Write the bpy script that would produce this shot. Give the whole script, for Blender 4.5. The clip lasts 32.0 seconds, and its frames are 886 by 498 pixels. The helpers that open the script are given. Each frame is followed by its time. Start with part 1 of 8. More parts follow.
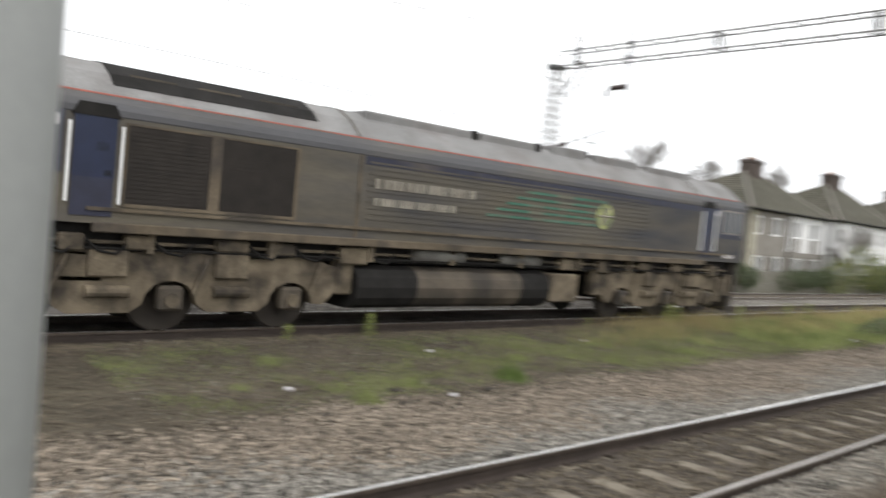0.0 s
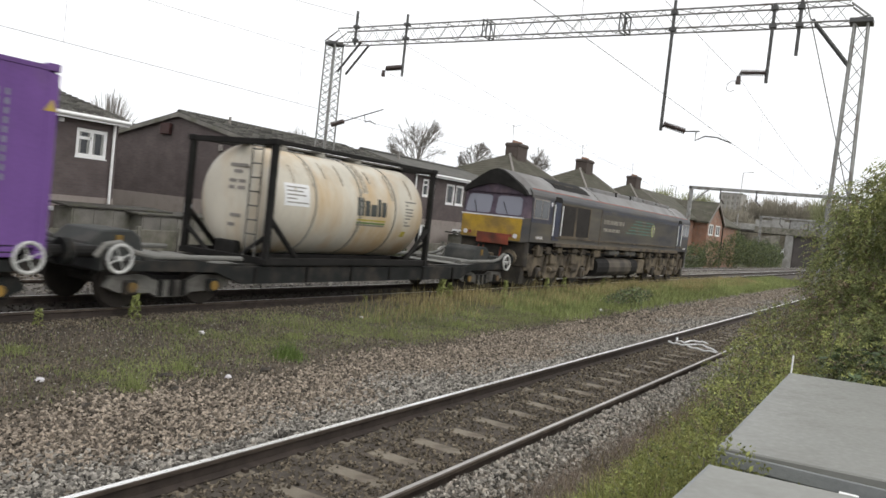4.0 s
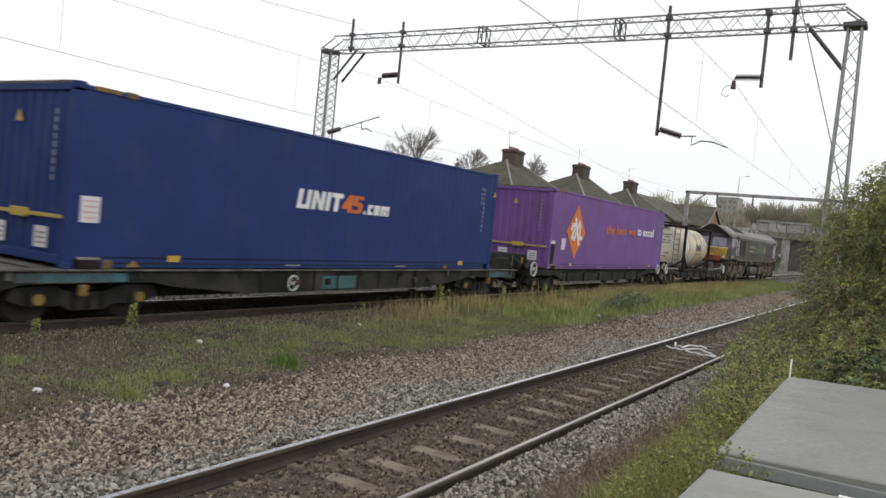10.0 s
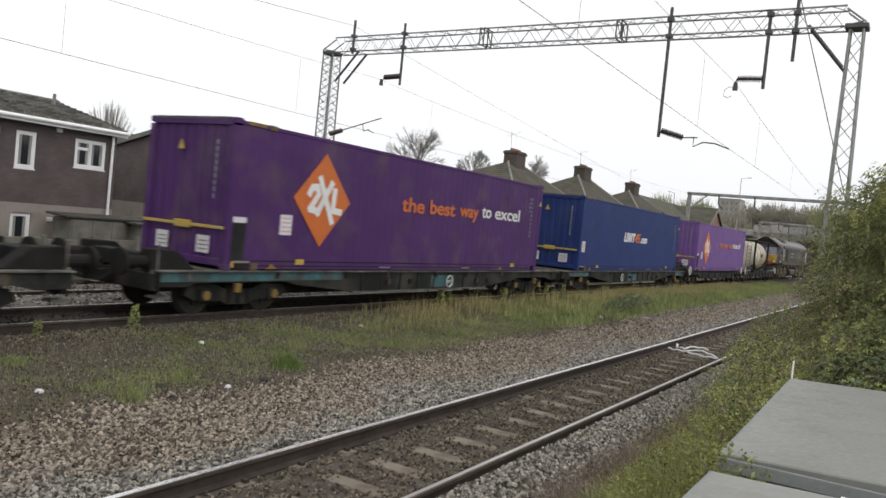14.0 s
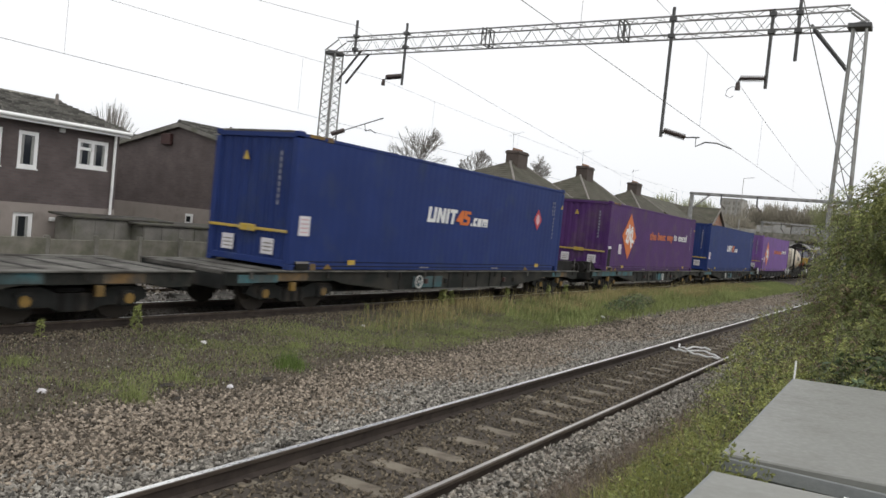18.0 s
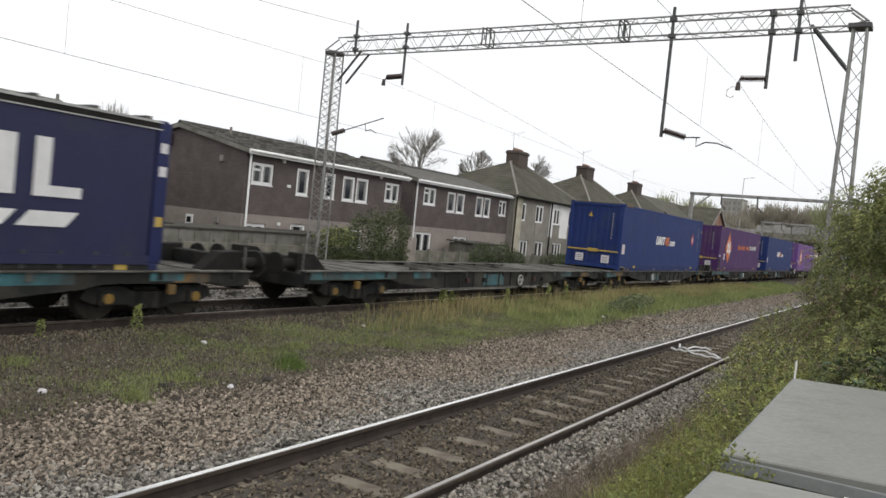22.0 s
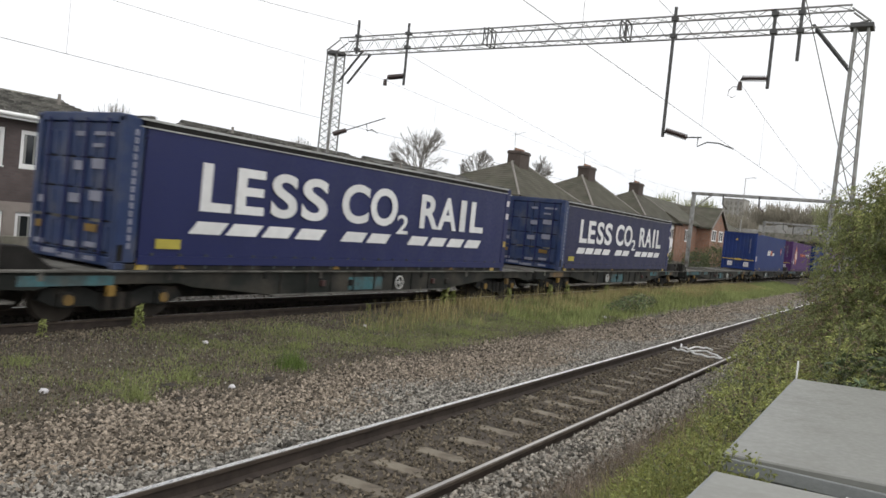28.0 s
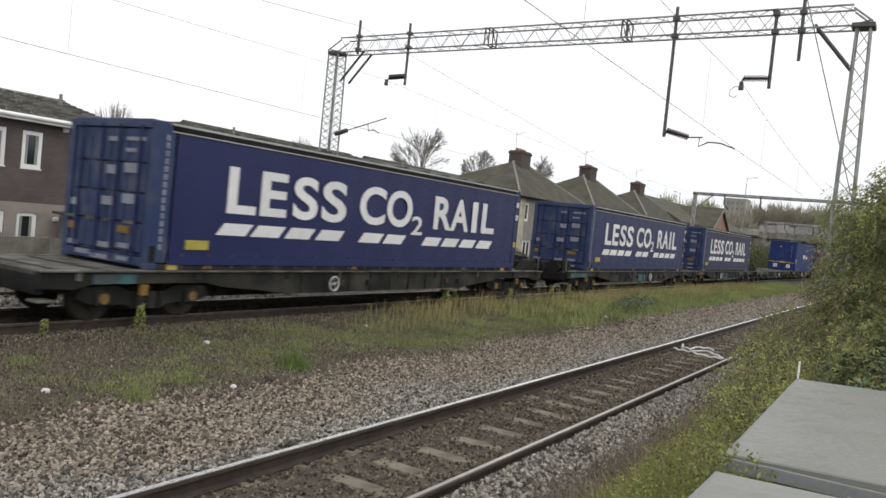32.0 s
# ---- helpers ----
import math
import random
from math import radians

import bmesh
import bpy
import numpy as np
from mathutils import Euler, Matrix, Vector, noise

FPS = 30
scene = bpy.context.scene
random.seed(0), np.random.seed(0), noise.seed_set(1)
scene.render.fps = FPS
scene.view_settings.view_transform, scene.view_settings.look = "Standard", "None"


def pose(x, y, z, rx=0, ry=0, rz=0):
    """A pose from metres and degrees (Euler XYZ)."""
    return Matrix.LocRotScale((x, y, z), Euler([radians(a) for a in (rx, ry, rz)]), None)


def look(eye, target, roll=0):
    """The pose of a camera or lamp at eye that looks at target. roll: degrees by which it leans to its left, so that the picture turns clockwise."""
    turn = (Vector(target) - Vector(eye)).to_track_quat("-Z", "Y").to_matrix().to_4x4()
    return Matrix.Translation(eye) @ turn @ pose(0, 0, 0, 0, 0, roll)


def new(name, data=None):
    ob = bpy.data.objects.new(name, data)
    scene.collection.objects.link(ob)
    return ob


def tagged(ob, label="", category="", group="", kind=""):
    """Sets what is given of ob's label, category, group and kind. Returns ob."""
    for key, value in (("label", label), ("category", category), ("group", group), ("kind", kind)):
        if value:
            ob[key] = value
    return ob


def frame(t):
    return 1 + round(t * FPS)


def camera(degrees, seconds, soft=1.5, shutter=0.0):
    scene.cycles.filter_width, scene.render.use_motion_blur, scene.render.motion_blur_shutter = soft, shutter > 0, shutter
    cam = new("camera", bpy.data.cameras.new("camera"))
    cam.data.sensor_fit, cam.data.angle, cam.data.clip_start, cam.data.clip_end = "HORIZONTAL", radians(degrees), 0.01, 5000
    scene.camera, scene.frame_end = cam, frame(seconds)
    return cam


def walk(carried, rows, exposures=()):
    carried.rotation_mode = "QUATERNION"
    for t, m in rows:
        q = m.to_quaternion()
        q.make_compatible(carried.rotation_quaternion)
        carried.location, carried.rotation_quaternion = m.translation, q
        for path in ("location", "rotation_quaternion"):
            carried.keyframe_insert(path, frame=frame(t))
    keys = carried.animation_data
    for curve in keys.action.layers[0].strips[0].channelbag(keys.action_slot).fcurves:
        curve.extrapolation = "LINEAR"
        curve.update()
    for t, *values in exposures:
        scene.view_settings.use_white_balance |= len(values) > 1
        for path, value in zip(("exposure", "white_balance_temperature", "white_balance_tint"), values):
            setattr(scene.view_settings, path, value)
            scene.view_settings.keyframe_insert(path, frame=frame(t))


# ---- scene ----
# ---- camera ----
# The camera stands beside the line, 2.19 m above the rails. x runs along the tracks, y away from the camera.
EYE = Vector((0, 0, 2.19))
VIEW = [
    (0.0, 42.06, -2.49, 5.50),
    (0.1, 46.30, -2.42, 5.85),
    (0.2, 50.90, -2.18, 6.10),
    (0.3, 54.10, -2.03, 6.20),
    (0.4, 56.60, -1.93, 6.26),
    (0.5, 57.73, -1.93, 6.23),
    (1.0, 58.13, -2.08, 6.13),
    (1.5, 58.06, -2.15, 6.15),
    (2.0, 58.15, -2.18, 6.16),
    (2.5, 58.23, -2.25, 6.17),
    (3.0, 58.32, -2.35, 6.18),
    (3.5, 58.41, -2.49, 6.18),
    (5.5, 58.58, -2.25, 6.21),
    (6.0, 58.60, -2.20, 6.22),
    (6.5, 58.61, -2.14, 6.23),
    (6.6, 58.61, -2.13, 6.18),
    (6.8, 58.62, -2.12, 5.74),
    (7.0, 58.63, -2.11, 5.71),
    (8.0, 58.63, -2.05, 5.70),
    (9.0, 58.62, -1.99, 5.70),
    (10.0, 58.57, -1.96, 5.71),
    (11.0, 58.56, -1.92, 5.71),
    (12.0, 58.52, -1.91, 5.72),
    (13.0, 58.50, -1.88, 5.72),
    (14.0, 58.44, -1.87, 5.72),
    (14.5, 58.44, -1.87, 5.72),
    (16.5, 58.33, -1.89, 5.72),
    (18.0, 58.29, -1.89, 5.72),
    (20.0, 58.27, -1.89, 5.72),
    (22.5, 58.26, -1.89, 5.72),
    (24.0, 58.21, -1.90, 5.72),
    (25.5, 58.21, -1.90, 5.72),
    (27.5, 58.16, -1.90, 5.72),
    (29.0, 58.16, -1.90, 5.72),
    (30.5, 58.10, -1.91, 5.72),
    (32.0, 58.07, -1.91, 5.72),
]


def aim(turn, tilt, lean):
    """Pose of the standing camera: turn from the square-on view towards +x, tilt upwards and lean, in degrees."""
    a, b = radians(turn), radians(tilt)
    way = Vector((math.sin(a) * math.cos(b), math.cos(a) * math.cos(b), math.sin(b)))
    return look(EYE, EYE + way * 10, lean)


cam = camera(59.38, 32.0, soft=1.55, shutter=0.5)
walk(cam, [(t, aim(a, b, c)) for t, a, b, c in VIEW], exposures=[(0, 0.34), (1, 0.25), (2, 0.22), (3.5, 0.10), (6, -0.13), (10, -0.13), (14, -0.13), (20, -0.15), (25, -0.08), (32, -0.07)])

# ---- light: overcast daylight ----
world = bpy.data.worlds.new("overcast_sky")
scene.world = world
world.use_nodes = True
wn = world.node_tree
sky = wn.nodes.new("ShaderNodeTexSky")
sky.sky_type = "NISHITA"
sky.sun_disc = False
sky.sun_elevation, sky.sun_rotation = radians(38), radians(200)
sky.dust_density, sky.air_density, sky.ozone_density = 4.0, 1.0, 1.0
grey = wn.nodes.new("ShaderNodeHueSaturation")
grey.inputs["Saturation"].default_value = 0.10
cloud = wn.nodes.new("ShaderNodeMix")
cloud.data_type = "RGBA"
cloud.inputs["Factor"].default_value = 0.72
# an overcast dome that dims a little and cools towards the horizon
tcw, sepw = wn.nodes.new("ShaderNodeTexCoord"), wn.nodes.new("ShaderNodeSeparateXYZ")
dome = wn.nodes.new("ShaderNodeValToRGB")
dome.color_ramp.elements[0].position, dome.color_ramp.elements[0].color = 0.0, (0.925, 0.945, 0.975, 1)
dome.color_ramp.elements[1].position, dome.color_ramp.elements[1].color = 0.42, (1.0, 1.0, 1.0, 1)
bright = wn.nodes.new("ShaderNodeVectorMath")
bright.operation = "SCALE"
bright.inputs["Scale"].default_value = 11.5
wn.links.new(tcw.outputs["Generated"], sepw.inputs[0])
wn.links.new(sepw.outputs[2], dome.inputs[0])
wn.links.new(dome.outputs[0], bright.inputs[0])
wn.links.new(bright.outputs[0], cloud.inputs["B"])
wn.links.new(sky.outputs[0], grey.inputs["Color"])
wn.links.new(grey.outputs[0], cloud.inputs["A"])
wn.links.new(cloud.outputs["Result"], wn.nodes["Background"].inputs["Color"])
wn.nodes["Background"].inputs["Strength"].default_value = 0.125
sun = new("sun", bpy.data.lights.new("sun", "SUN"))
sun.data.energy, sun.data.angle, sun.data.color = 0.3, radians(28), (1, 0.97, 0.92)
sun.matrix_basis = look((-6, -14, 30), (0, 4, 0))


# ---- materials ----
def mat(name, base, rough=0.7, metal=0.0, var=0.25, scale=4.0, fine=60.0, bump=0.15, dirt=None, amount=0.0, dscale=2.0, island=0.0, spec=0.4, stretch=(1, 1, 1), jitter=0.06, thin=0.0):
    """Surface with mottling at two scales, optional dirt in patches, fine relief and, per loose piece, random tone."""
    m = bpy.data.materials.new(name)
    m.use_nodes = True
    n, k = m.node_tree.nodes, m.node_tree.links
    b = n["Principled BSDF"]
    b.inputs["Roughness"].default_value, b.inputs["Metallic"].default_value = rough, metal
    b.inputs["Specular IOR Level"].default_value = spec
    tc = n.new("ShaderNodeTexCoord")
    mp = n.new("ShaderNodeMapping")
    mp.inputs["Scale"].default_value = stretch
    k.new(tc.outputs["Object"], mp.inputs[0])

    def noisy(s, d=4):
        t = n.new("ShaderNodeTexNoise")
        t.inputs["Scale"].default_value, t.inputs["Detail"].default_value = s, d
        k.new(mp.outputs[0], t.inputs["Vector"])
        return t.outputs["Fac"]

    def span(src, lo, hi, a, b2):
        r = n.new("ShaderNodeMapRange")
        for i, v in zip((1, 2, 3, 4), (lo, hi, a, b2)):
            r.inputs[i].default_value = v
        k.new(src, r.inputs[0])
        return r.outputs[0]

    def times(a, b2):
        t = n.new("ShaderNodeMath")
        t.operation = "MULTIPLY"
        k.new(a, t.inputs[0])
        k.new(b2, t.inputs[1])
        return t.outputs[0]

    big, small = noisy(scale), noisy(fine, 6)
    tone = times(span(big, 0.3, 0.7, 1 - var, 1 + var), span(small, 0.3, 0.7, 1 - var * 0.6, 1 + var * 0.6))
    if island:
        g = n.new("ShaderNodeNewGeometry")
        tone = times(tone, span(g.outputs["Random Per Island"], 0, 1, 1 - island, 1 + island))
    oi = n.new("ShaderNodeObjectInfo")
    tone = times(tone, span(oi.outputs["Random"], 0, 1, 1 - jitter, 1 + jitter))
    colour = n.new("ShaderNodeRGB")
    colour.outputs[0].default_value = (*base, 1)
    src = colour.outputs[0]
    if dirt:
        mx = n.new("ShaderNodeMix")
        mx.data_type = "RGBA"
        k.new(span(noisy(dscale, 6), 0.62 - amount * 0.55, 0.78 - amount * 0.35, 0, 0.92), mx.inputs["Factor"])
        k.new(src, mx.inputs["A"])
        mx.inputs["B"].default_value = (*dirt, 1)
        src = mx.outputs["Result"]
    vm = n.new("ShaderNodeVectorMath")
    vm.operation = "SCALE"
    k.new(src, vm.inputs[0])
    k.new(tone, vm.inputs["Scale"])
    k.new(vm.outputs[0], b.inputs["Base Color"])
    k.new(span(small, 0.3, 0.7, max(rough - 0.1, 0.03), min(rough + 0.1, 1)), b.inputs["Roughness"])
    if bump:
        bp = n.new("ShaderNodeBump")
        bp.inputs["Strength"].default_value, bp.inputs["Distance"].default_value = bump, 0.02
        k.new(small, bp.inputs["Height"])
        k.new(bp.outputs[0], b.inputs["Normal"])
    if thin:
        tr = n.new("ShaderNodeBsdfTranslucent")
        k.new(vm.outputs[0], tr.inputs["Color"])
        ms = n.new("ShaderNodeMixShader")
        ms.inputs[0].default_value = thin
        k.new(b.outputs[0], ms.inputs[1])
        k.new(tr.outputs[0], ms.inputs[2])
        k.new(ms.outputs[0], n["Material Output"].inputs["Surface"])
    return m


def glass(name, tint, rough=0.08):
    m = bpy.data.materials.new(name)
    m.use_nodes = True
    b = m.node_tree.nodes["Principled BSDF"]
    b.inputs["Base Color"].default_value, b.inputs["Roughness"].default_value = (*tint, 1), rough
    b.inputs["Specular IOR Level"].default_value = 0.6
    return m


def brickwork(name, a, b2, mortar, wide=0.225, high=0.075, joint=0.012):
    m = mat(name, a, 0.85, var=0.18, scale=1.5, fine=40, bump=0.1)
    n, k = m.node_tree.nodes, m.node_tree.links
    rgb = [x for x in n if x.bl_idname == "ShaderNodeRGB"][0]
    t = n.new("ShaderNodeTexBrick")
    t.inputs["Color1"].default_value, t.inputs["Color2"].default_value, t.inputs["Mortar"].default_value = (*a, 1), (*b2, 1), (*mortar, 1)
    t.inputs["Scale"].default_value, t.inputs["Brick Width"].default_value, t.inputs["Row Height"].default_value = 1.0, wide, high
    t.inputs["Mortar Size"].default_value = joint
    tc = n.new("ShaderNodeTexCoord")
    sep = n.new("ShaderNodeSeparateXYZ")
    add = n.new("ShaderNodeMath")
    com = n.new("ShaderNodeCombineXYZ")
    k.new(tc.outputs["Object"], sep.inputs[0])
    k.new(sep.outputs[0], add.inputs[0])
    k.new(sep.outputs[1], add.inputs[1])
    k.new(add.outputs[0], com.inputs[0])
    k.new(sep.outputs[2], com.inputs[1])
    k.new(com.outputs[0], t.inputs["Vector"])
    for link in list(rgb.outputs[0].links):
        k.new(t.outputs["Color"], link.to_socket)
    return m


M = dict(
    rail=mat("worn_rail_steel", (0.88, 0.88, 0.87), 0.30, 1.0, var=0.10, scale=3, fine=50, bump=0.03, stretch=(0.3, 3, 3)),
    # near rail: its weaker sky reflection is put into a darker steel base
    rail_dull=mat("dim_reflection_rail_steel", (0.46, 0.44, 0.42), 0.42, 1.0, var=0.22, scale=3, fine=50, bump=0.03, stretch=(0.3, 3, 3)),
    rail_web=mat("rusty_rail_web", (0.046, 0.035, 0.029), 0.85, 0.0, var=0.3, scale=6, fine=90),
    sleeper=mat("weathered_concrete_sleeper", (0.215, 0.188, 0.145), 0.9, var=0.25, scale=5, fine=60, dirt=(0.09, 0.072, 0.055), amount=0.35, dscale=4),
    clip=mat("rusty_clip", (0.05, 0.038, 0.03), 0.8),
    stone=mat("ballast_stone", (0.248, 0.232, 0.204), 0.92, var=0.3, scale=20, fine=120, island=0.8, bump=0.2),
    stone_pink=mat("pinkish_ballast_stone", (0.242, 0.204, 0.162), 0.92, var=0.3, scale=20, fine=120, island=0.8, bump=0.2),
    stone_dirty=mat("oily_brown_ballast", (0.135, 0.112, 0.082), 0.9, var=0.3, scale=20, fine=120, island=0.7, bump=0.2),
    grit=mat("brown_grit", (0.124, 0.103, 0.076), 0.95, var=0.3, scale=20, fine=120, island=0.7, bump=0.2),
    grass=mat("rough_grass", (0.232, 0.266, 0.104), 0.8, var=0.3, scale=0.8, fine=8, island=0.3, bump=0, spec=0.2),
    dry=mat("dry_grass", (0.36, 0.30, 0.15), 0.85, var=0.3, scale=0.8, fine=8, island=0.4, bump=0, spec=0.2),
    weed=mat("weed_leaf", (0.285, 0.305, 0.10), 0.7, var=0.3, scale=1.5, fine=8, island=0.5, bump=0, spec=0.3, thin=0.12),
    weed_pale=mat("pale_weed_leaf", (0.25, 0.28, 0.095), 0.7, var=0.3, scale=1.5, fine=8, island=0.4, bump=0, spec=0.3, thin=0.12),
    hedge=mat("hedge_leaf", (0.195, 0.222, 0.090), 0.75, var=0.22, scale=1.2, fine=8, island=0.28, bump=0, spec=0.3, thin=0.12),
    # yellow-green growth, also lightened to stand for sprigs that catch the light
    hedge_lit=mat("lit_yellow_green_leaf", (0.31, 0.325, 0.12), 0.75, var=0.3, scale=1.2, fine=8, island=0.3, bump=0, spec=0.3, thin=0.12),
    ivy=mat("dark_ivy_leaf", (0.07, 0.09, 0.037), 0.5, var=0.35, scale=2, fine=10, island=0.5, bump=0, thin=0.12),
    ivy_pale=mat("blue_green_ivy_leaf", (0.12, 0.17, 0.085), 0.5, var=0.3, scale=2, fine=10, island=0.4, bump=0, thin=0.1),
    bark=mat("grey_brown_bark", (0.13, 0.105, 0.08), 0.95, var=0.3, scale=6, fine=50),
    twig=mat("bare_twig", (0.15, 0.135, 0.118), 0.95, var=0.2, scale=4, fine=30, bump=0),
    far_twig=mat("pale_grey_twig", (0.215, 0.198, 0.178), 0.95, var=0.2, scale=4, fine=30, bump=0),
    galv=mat("weathered_galvanised_steel", (0.30, 0.30, 0.29), 0.55, 0.6, var=0.25, scale=3, fine=50, bump=0.05, dirt=(0.14, 0.11, 0.09), amount=0.15),
    dark_steel=mat("dark_painted_steel", (0.10, 0.10, 0.10), 0.6, 0.3, var=0.25, scale=3, fine=50),
    insulator=mat("brown_glazed_insulator", (0.07, 0.05, 0.045), 0.3, var=0.15),
    wire=mat("copper_wire", (0.12, 0.10, 0.09), 0.6, 0.4, var=0.1, bump=0),
    cab_lid=mat("pale_grey_sheet_lid", (0.228, 0.230, 0.212), 0.5, var=0.05, scale=1.2, fine=25, bump=0.03, dirt=(0.19, 0.19, 0.17), amount=0.2, dscale=3),
    cab_lid_worn=mat("worn_grey_sheet_lid", (0.205, 0.205, 0.188), 0.55, var=0.05, scale=1.2, fine=25, bump=0.03, dirt=(0.17, 0.17, 0.15), amount=0.2, dscale=3),
    cab_edge=mat("grey_cabinet_steel", (0.22, 0.23, 0.23), 0.6, var=0.12, scale=3, fine=40),
    post=mat("grey_column_paint", (0.30, 0.31, 0.31), 0.5, var=0.06, scale=2, fine=30, bump=0.03),
    concrete=mat("stained_concrete", (0.225, 0.21, 0.18), 0.92, var=0.22, scale=2, fine=40, dirt=(0.11, 0.11, 0.08), amount=0.38, dscale=1.5),
    white=mat("white_plastic_frame", (0.86, 0.86, 0.85), 0.45, var=0.05, bump=0.02),
    render_grey=mat("greyish_render", (0.315, 0.275, 0.25), 0.9, var=0.1, scale=1, fine=70, dirt=(0.23, 0.20, 0.18), amount=0.2),
    render_white=mat("white_painted_render", (0.86, 0.86, 0.85), 0.85, var=0.05, scale=1, fine=60, dirt=(0.62, 0.60, 0.57), amount=0.10),
    cream=mat("cream_painted_render", (0.50, 0.47, 0.36), 0.85, var=0.1, scale=1.5, fine=40, dirt=(0.33, 0.30, 0.24), amount=0.25),
    pebble=mat("grey_pebbledash", (0.262, 0.243, 0.215), 0.95, var=0.15, scale=2, fine=90),
    brown_brick=brickwork("dark_brown_brick", (0.098, 0.076, 0.074), (0.122, 0.094, 0.090), (0.105, 0.092, 0.090)),
    red_brick=brickwork("red_brown_brick", (0.26, 0.12, 0.075), (0.31, 0.15, 0.09), (0.27, 0.22, 0.18)),
    roof_tile=mat("dark_concrete_roof_tile", (0.118, 0.114, 0.103), 0.9, var=0.28, scale=1.5, fine=30, dirt=(0.17, 0.17, 0.135), amount=0.14, dscale=3.5, island=0.45, jitter=0.5),
    roof_old=mat("brown_plain_tile_roof", (0.082, 0.076, 0.058), 0.92, var=0.22, scale=1.2, fine=25, dirt=(0.065, 0.065, 0.045), amount=0.35, dscale=0.9),
    lead=mat("grey_mortar_ridge", (0.24, 0.22, 0.20), 0.8, var=0.15),
    felt=mat("dark_felt_roof", (0.06, 0.056, 0.05), 0.95, var=0.3, scale=3, fine=50, dirt=(0.085, 0.085, 0.055), amount=0.25),
    pane=glass("dim_window_glass", (0.022, 0.025, 0.028), 0.12),
    curtain=mat("pale_net_curtain", (0.30, 0.30, 0.285), 0.9, var=0.22, scale=3, fine=40, stretch=(8, 8, 1)),
    blue=mat("dark_blue_container_paint", (0.019, 0.036, 0.135), 0.6, var=0.10, scale=1.0, fine=20, bump=0.02, dirt=(0.030, 0.046, 0.115), amount=0.12, dscale=1.2, spec=0.15),
    navy=mat("navy_curtain_sheet", (0.0098, 0.0150, 0.081), 0.5, var=0.10, scale=0.8, fine=14, bump=0.03, dirt=(0.020, 0.025, 0.085), amount=0.10, dscale=1.0),
    # the navy sheet again, with grazing sheen put into its greyer base
    navy_greyed=mat("sheen_greyed_navy_sheet", (0.0170, 0.0190, 0.063), 0.6, var=0.12, scale=0.8, fine=14, bump=0.03, dirt=(0.028, 0.029, 0.058), amount=0.15, dscale=1.0),
    steel_blue=mat("faded_blue_door_paint", (0.017, 0.036, 0.108), 0.5, var=0.2, scale=2, fine=30, bump=0.03, dirt=(0.05, 0.058, 0.09), amount=0.3),
    purple=mat("purple_container_paint", (0.160, 0.080, 0.262), 0.6, var=0.10, scale=1.0, fine=20, bump=0.02, dirt=(0.14, 0.08, 0.20), amount=0.25, dscale=1.2, spec=0.15),
    plum=mat("dull_purple_container_paint", (0.072, 0.028, 0.115), 0.6, var=0.12, scale=1.0, fine=20, bump=0.02, dirt=(0.09, 0.055, 0.10), amount=0.2, dscale=1.2, spec=0.15),
    orange=mat("orange_vinyl", (0.54, 0.135, 0.024), 0.5, var=0.06, bump=0.01),
    letter=mat("white_vinyl", (0.70, 0.70, 0.70), 0.5, var=0.06, bump=0.01),
    yellow=mat("yellow_paint", (0.50, 0.34, 0.05), 0.6, var=0.2, bump=0.02, dirt=(0.30, 0.25, 0.12), amount=0.35, dscale=4),
    loco_yellow=mat("soiled_yellow_cab_paint", (0.42, 0.265, 0.025), 0.55, var=0.2, scale=2, fine=20, dirt=(0.20, 0.13, 0.04), amount=0.45, dscale=1.6),
    loco_red=mat("faded_red_panel", (0.24, 0.055, 0.03), 0.6, var=0.25, dirt=(0.06, 0.03, 0.02), amount=0.3),
    loco_side=mat("grimy_blue_loco_paint", (0.058, 0.058, 0.063), 0.72, var=0.14, scale=1.2, fine=15, bump=0.03, dirt=(0.125, 0.110, 0.084), amount=0.50, dscale=0.7, stretch=(0.35, 1, 1.9), spec=0.2),
    loco_low=mat("brown_brake_dust", (0.13, 0.105, 0.075), 0.85, var=0.22, scale=1.5, fine=20, dirt=(0.06, 0.052, 0.045), amount=0.3, spec=0.2),
    front_grime=mat("dusty_black_steel", (0.040, 0.036, 0.031), 0.85, var=0.3, scale=3, fine=40, dirt=(0.075, 0.064, 0.052), amount=0.35, spec=0.2),
    loco_line=mat("orange_red_line", (0.40, 0.13, 0.10), 0.6, var=0.15, dirt=(0.2, 0.13, 0.1), amount=0.2),
    loco_mask=mat("purplish_black_cab_front", (0.060, 0.042, 0.062), 0.6, var=0.3, scale=5, dirt=(0.12, 0.085, 0.10), amount=0.2),
    pocket_deck=mat("pale_dusty_wagon_plate", (0.18, 0.18, 0.168), 0.85, var=0.28, scale=2, fine=30, dirt=(0.14, 0.135, 0.12), amount=0.35),
    pocket_frame=mat("grey_green_wagon_steel", (0.038, 0.041, 0.039), 0.8, var=0.3, scale=1.5, fine=25, dirt=(0.065, 0.062, 0.056), amount=0.3),
    loco_roof=mat("dusty_grey_loco_roof", (0.195, 0.193, 0.19), 0.6, var=0.2, scale=1.0, fine=15, dirt=(0.14, 0.13, 0.125), amount=0.25, dscale=0.9),
    cantrail=mat("blue_grey_loco_paint", (0.092, 0.092, 0.098), 0.6, var=0.15, scale=1.0, fine=15, dirt=(0.13, 0.12, 0.105), amount=0.3, dscale=0.8, stretch=(0.35, 1, 1.9), spec=0.25),
    loco_blue=mat("dark_blue_door_paint", (0.010, 0.016, 0.044), 0.45, var=0.15),
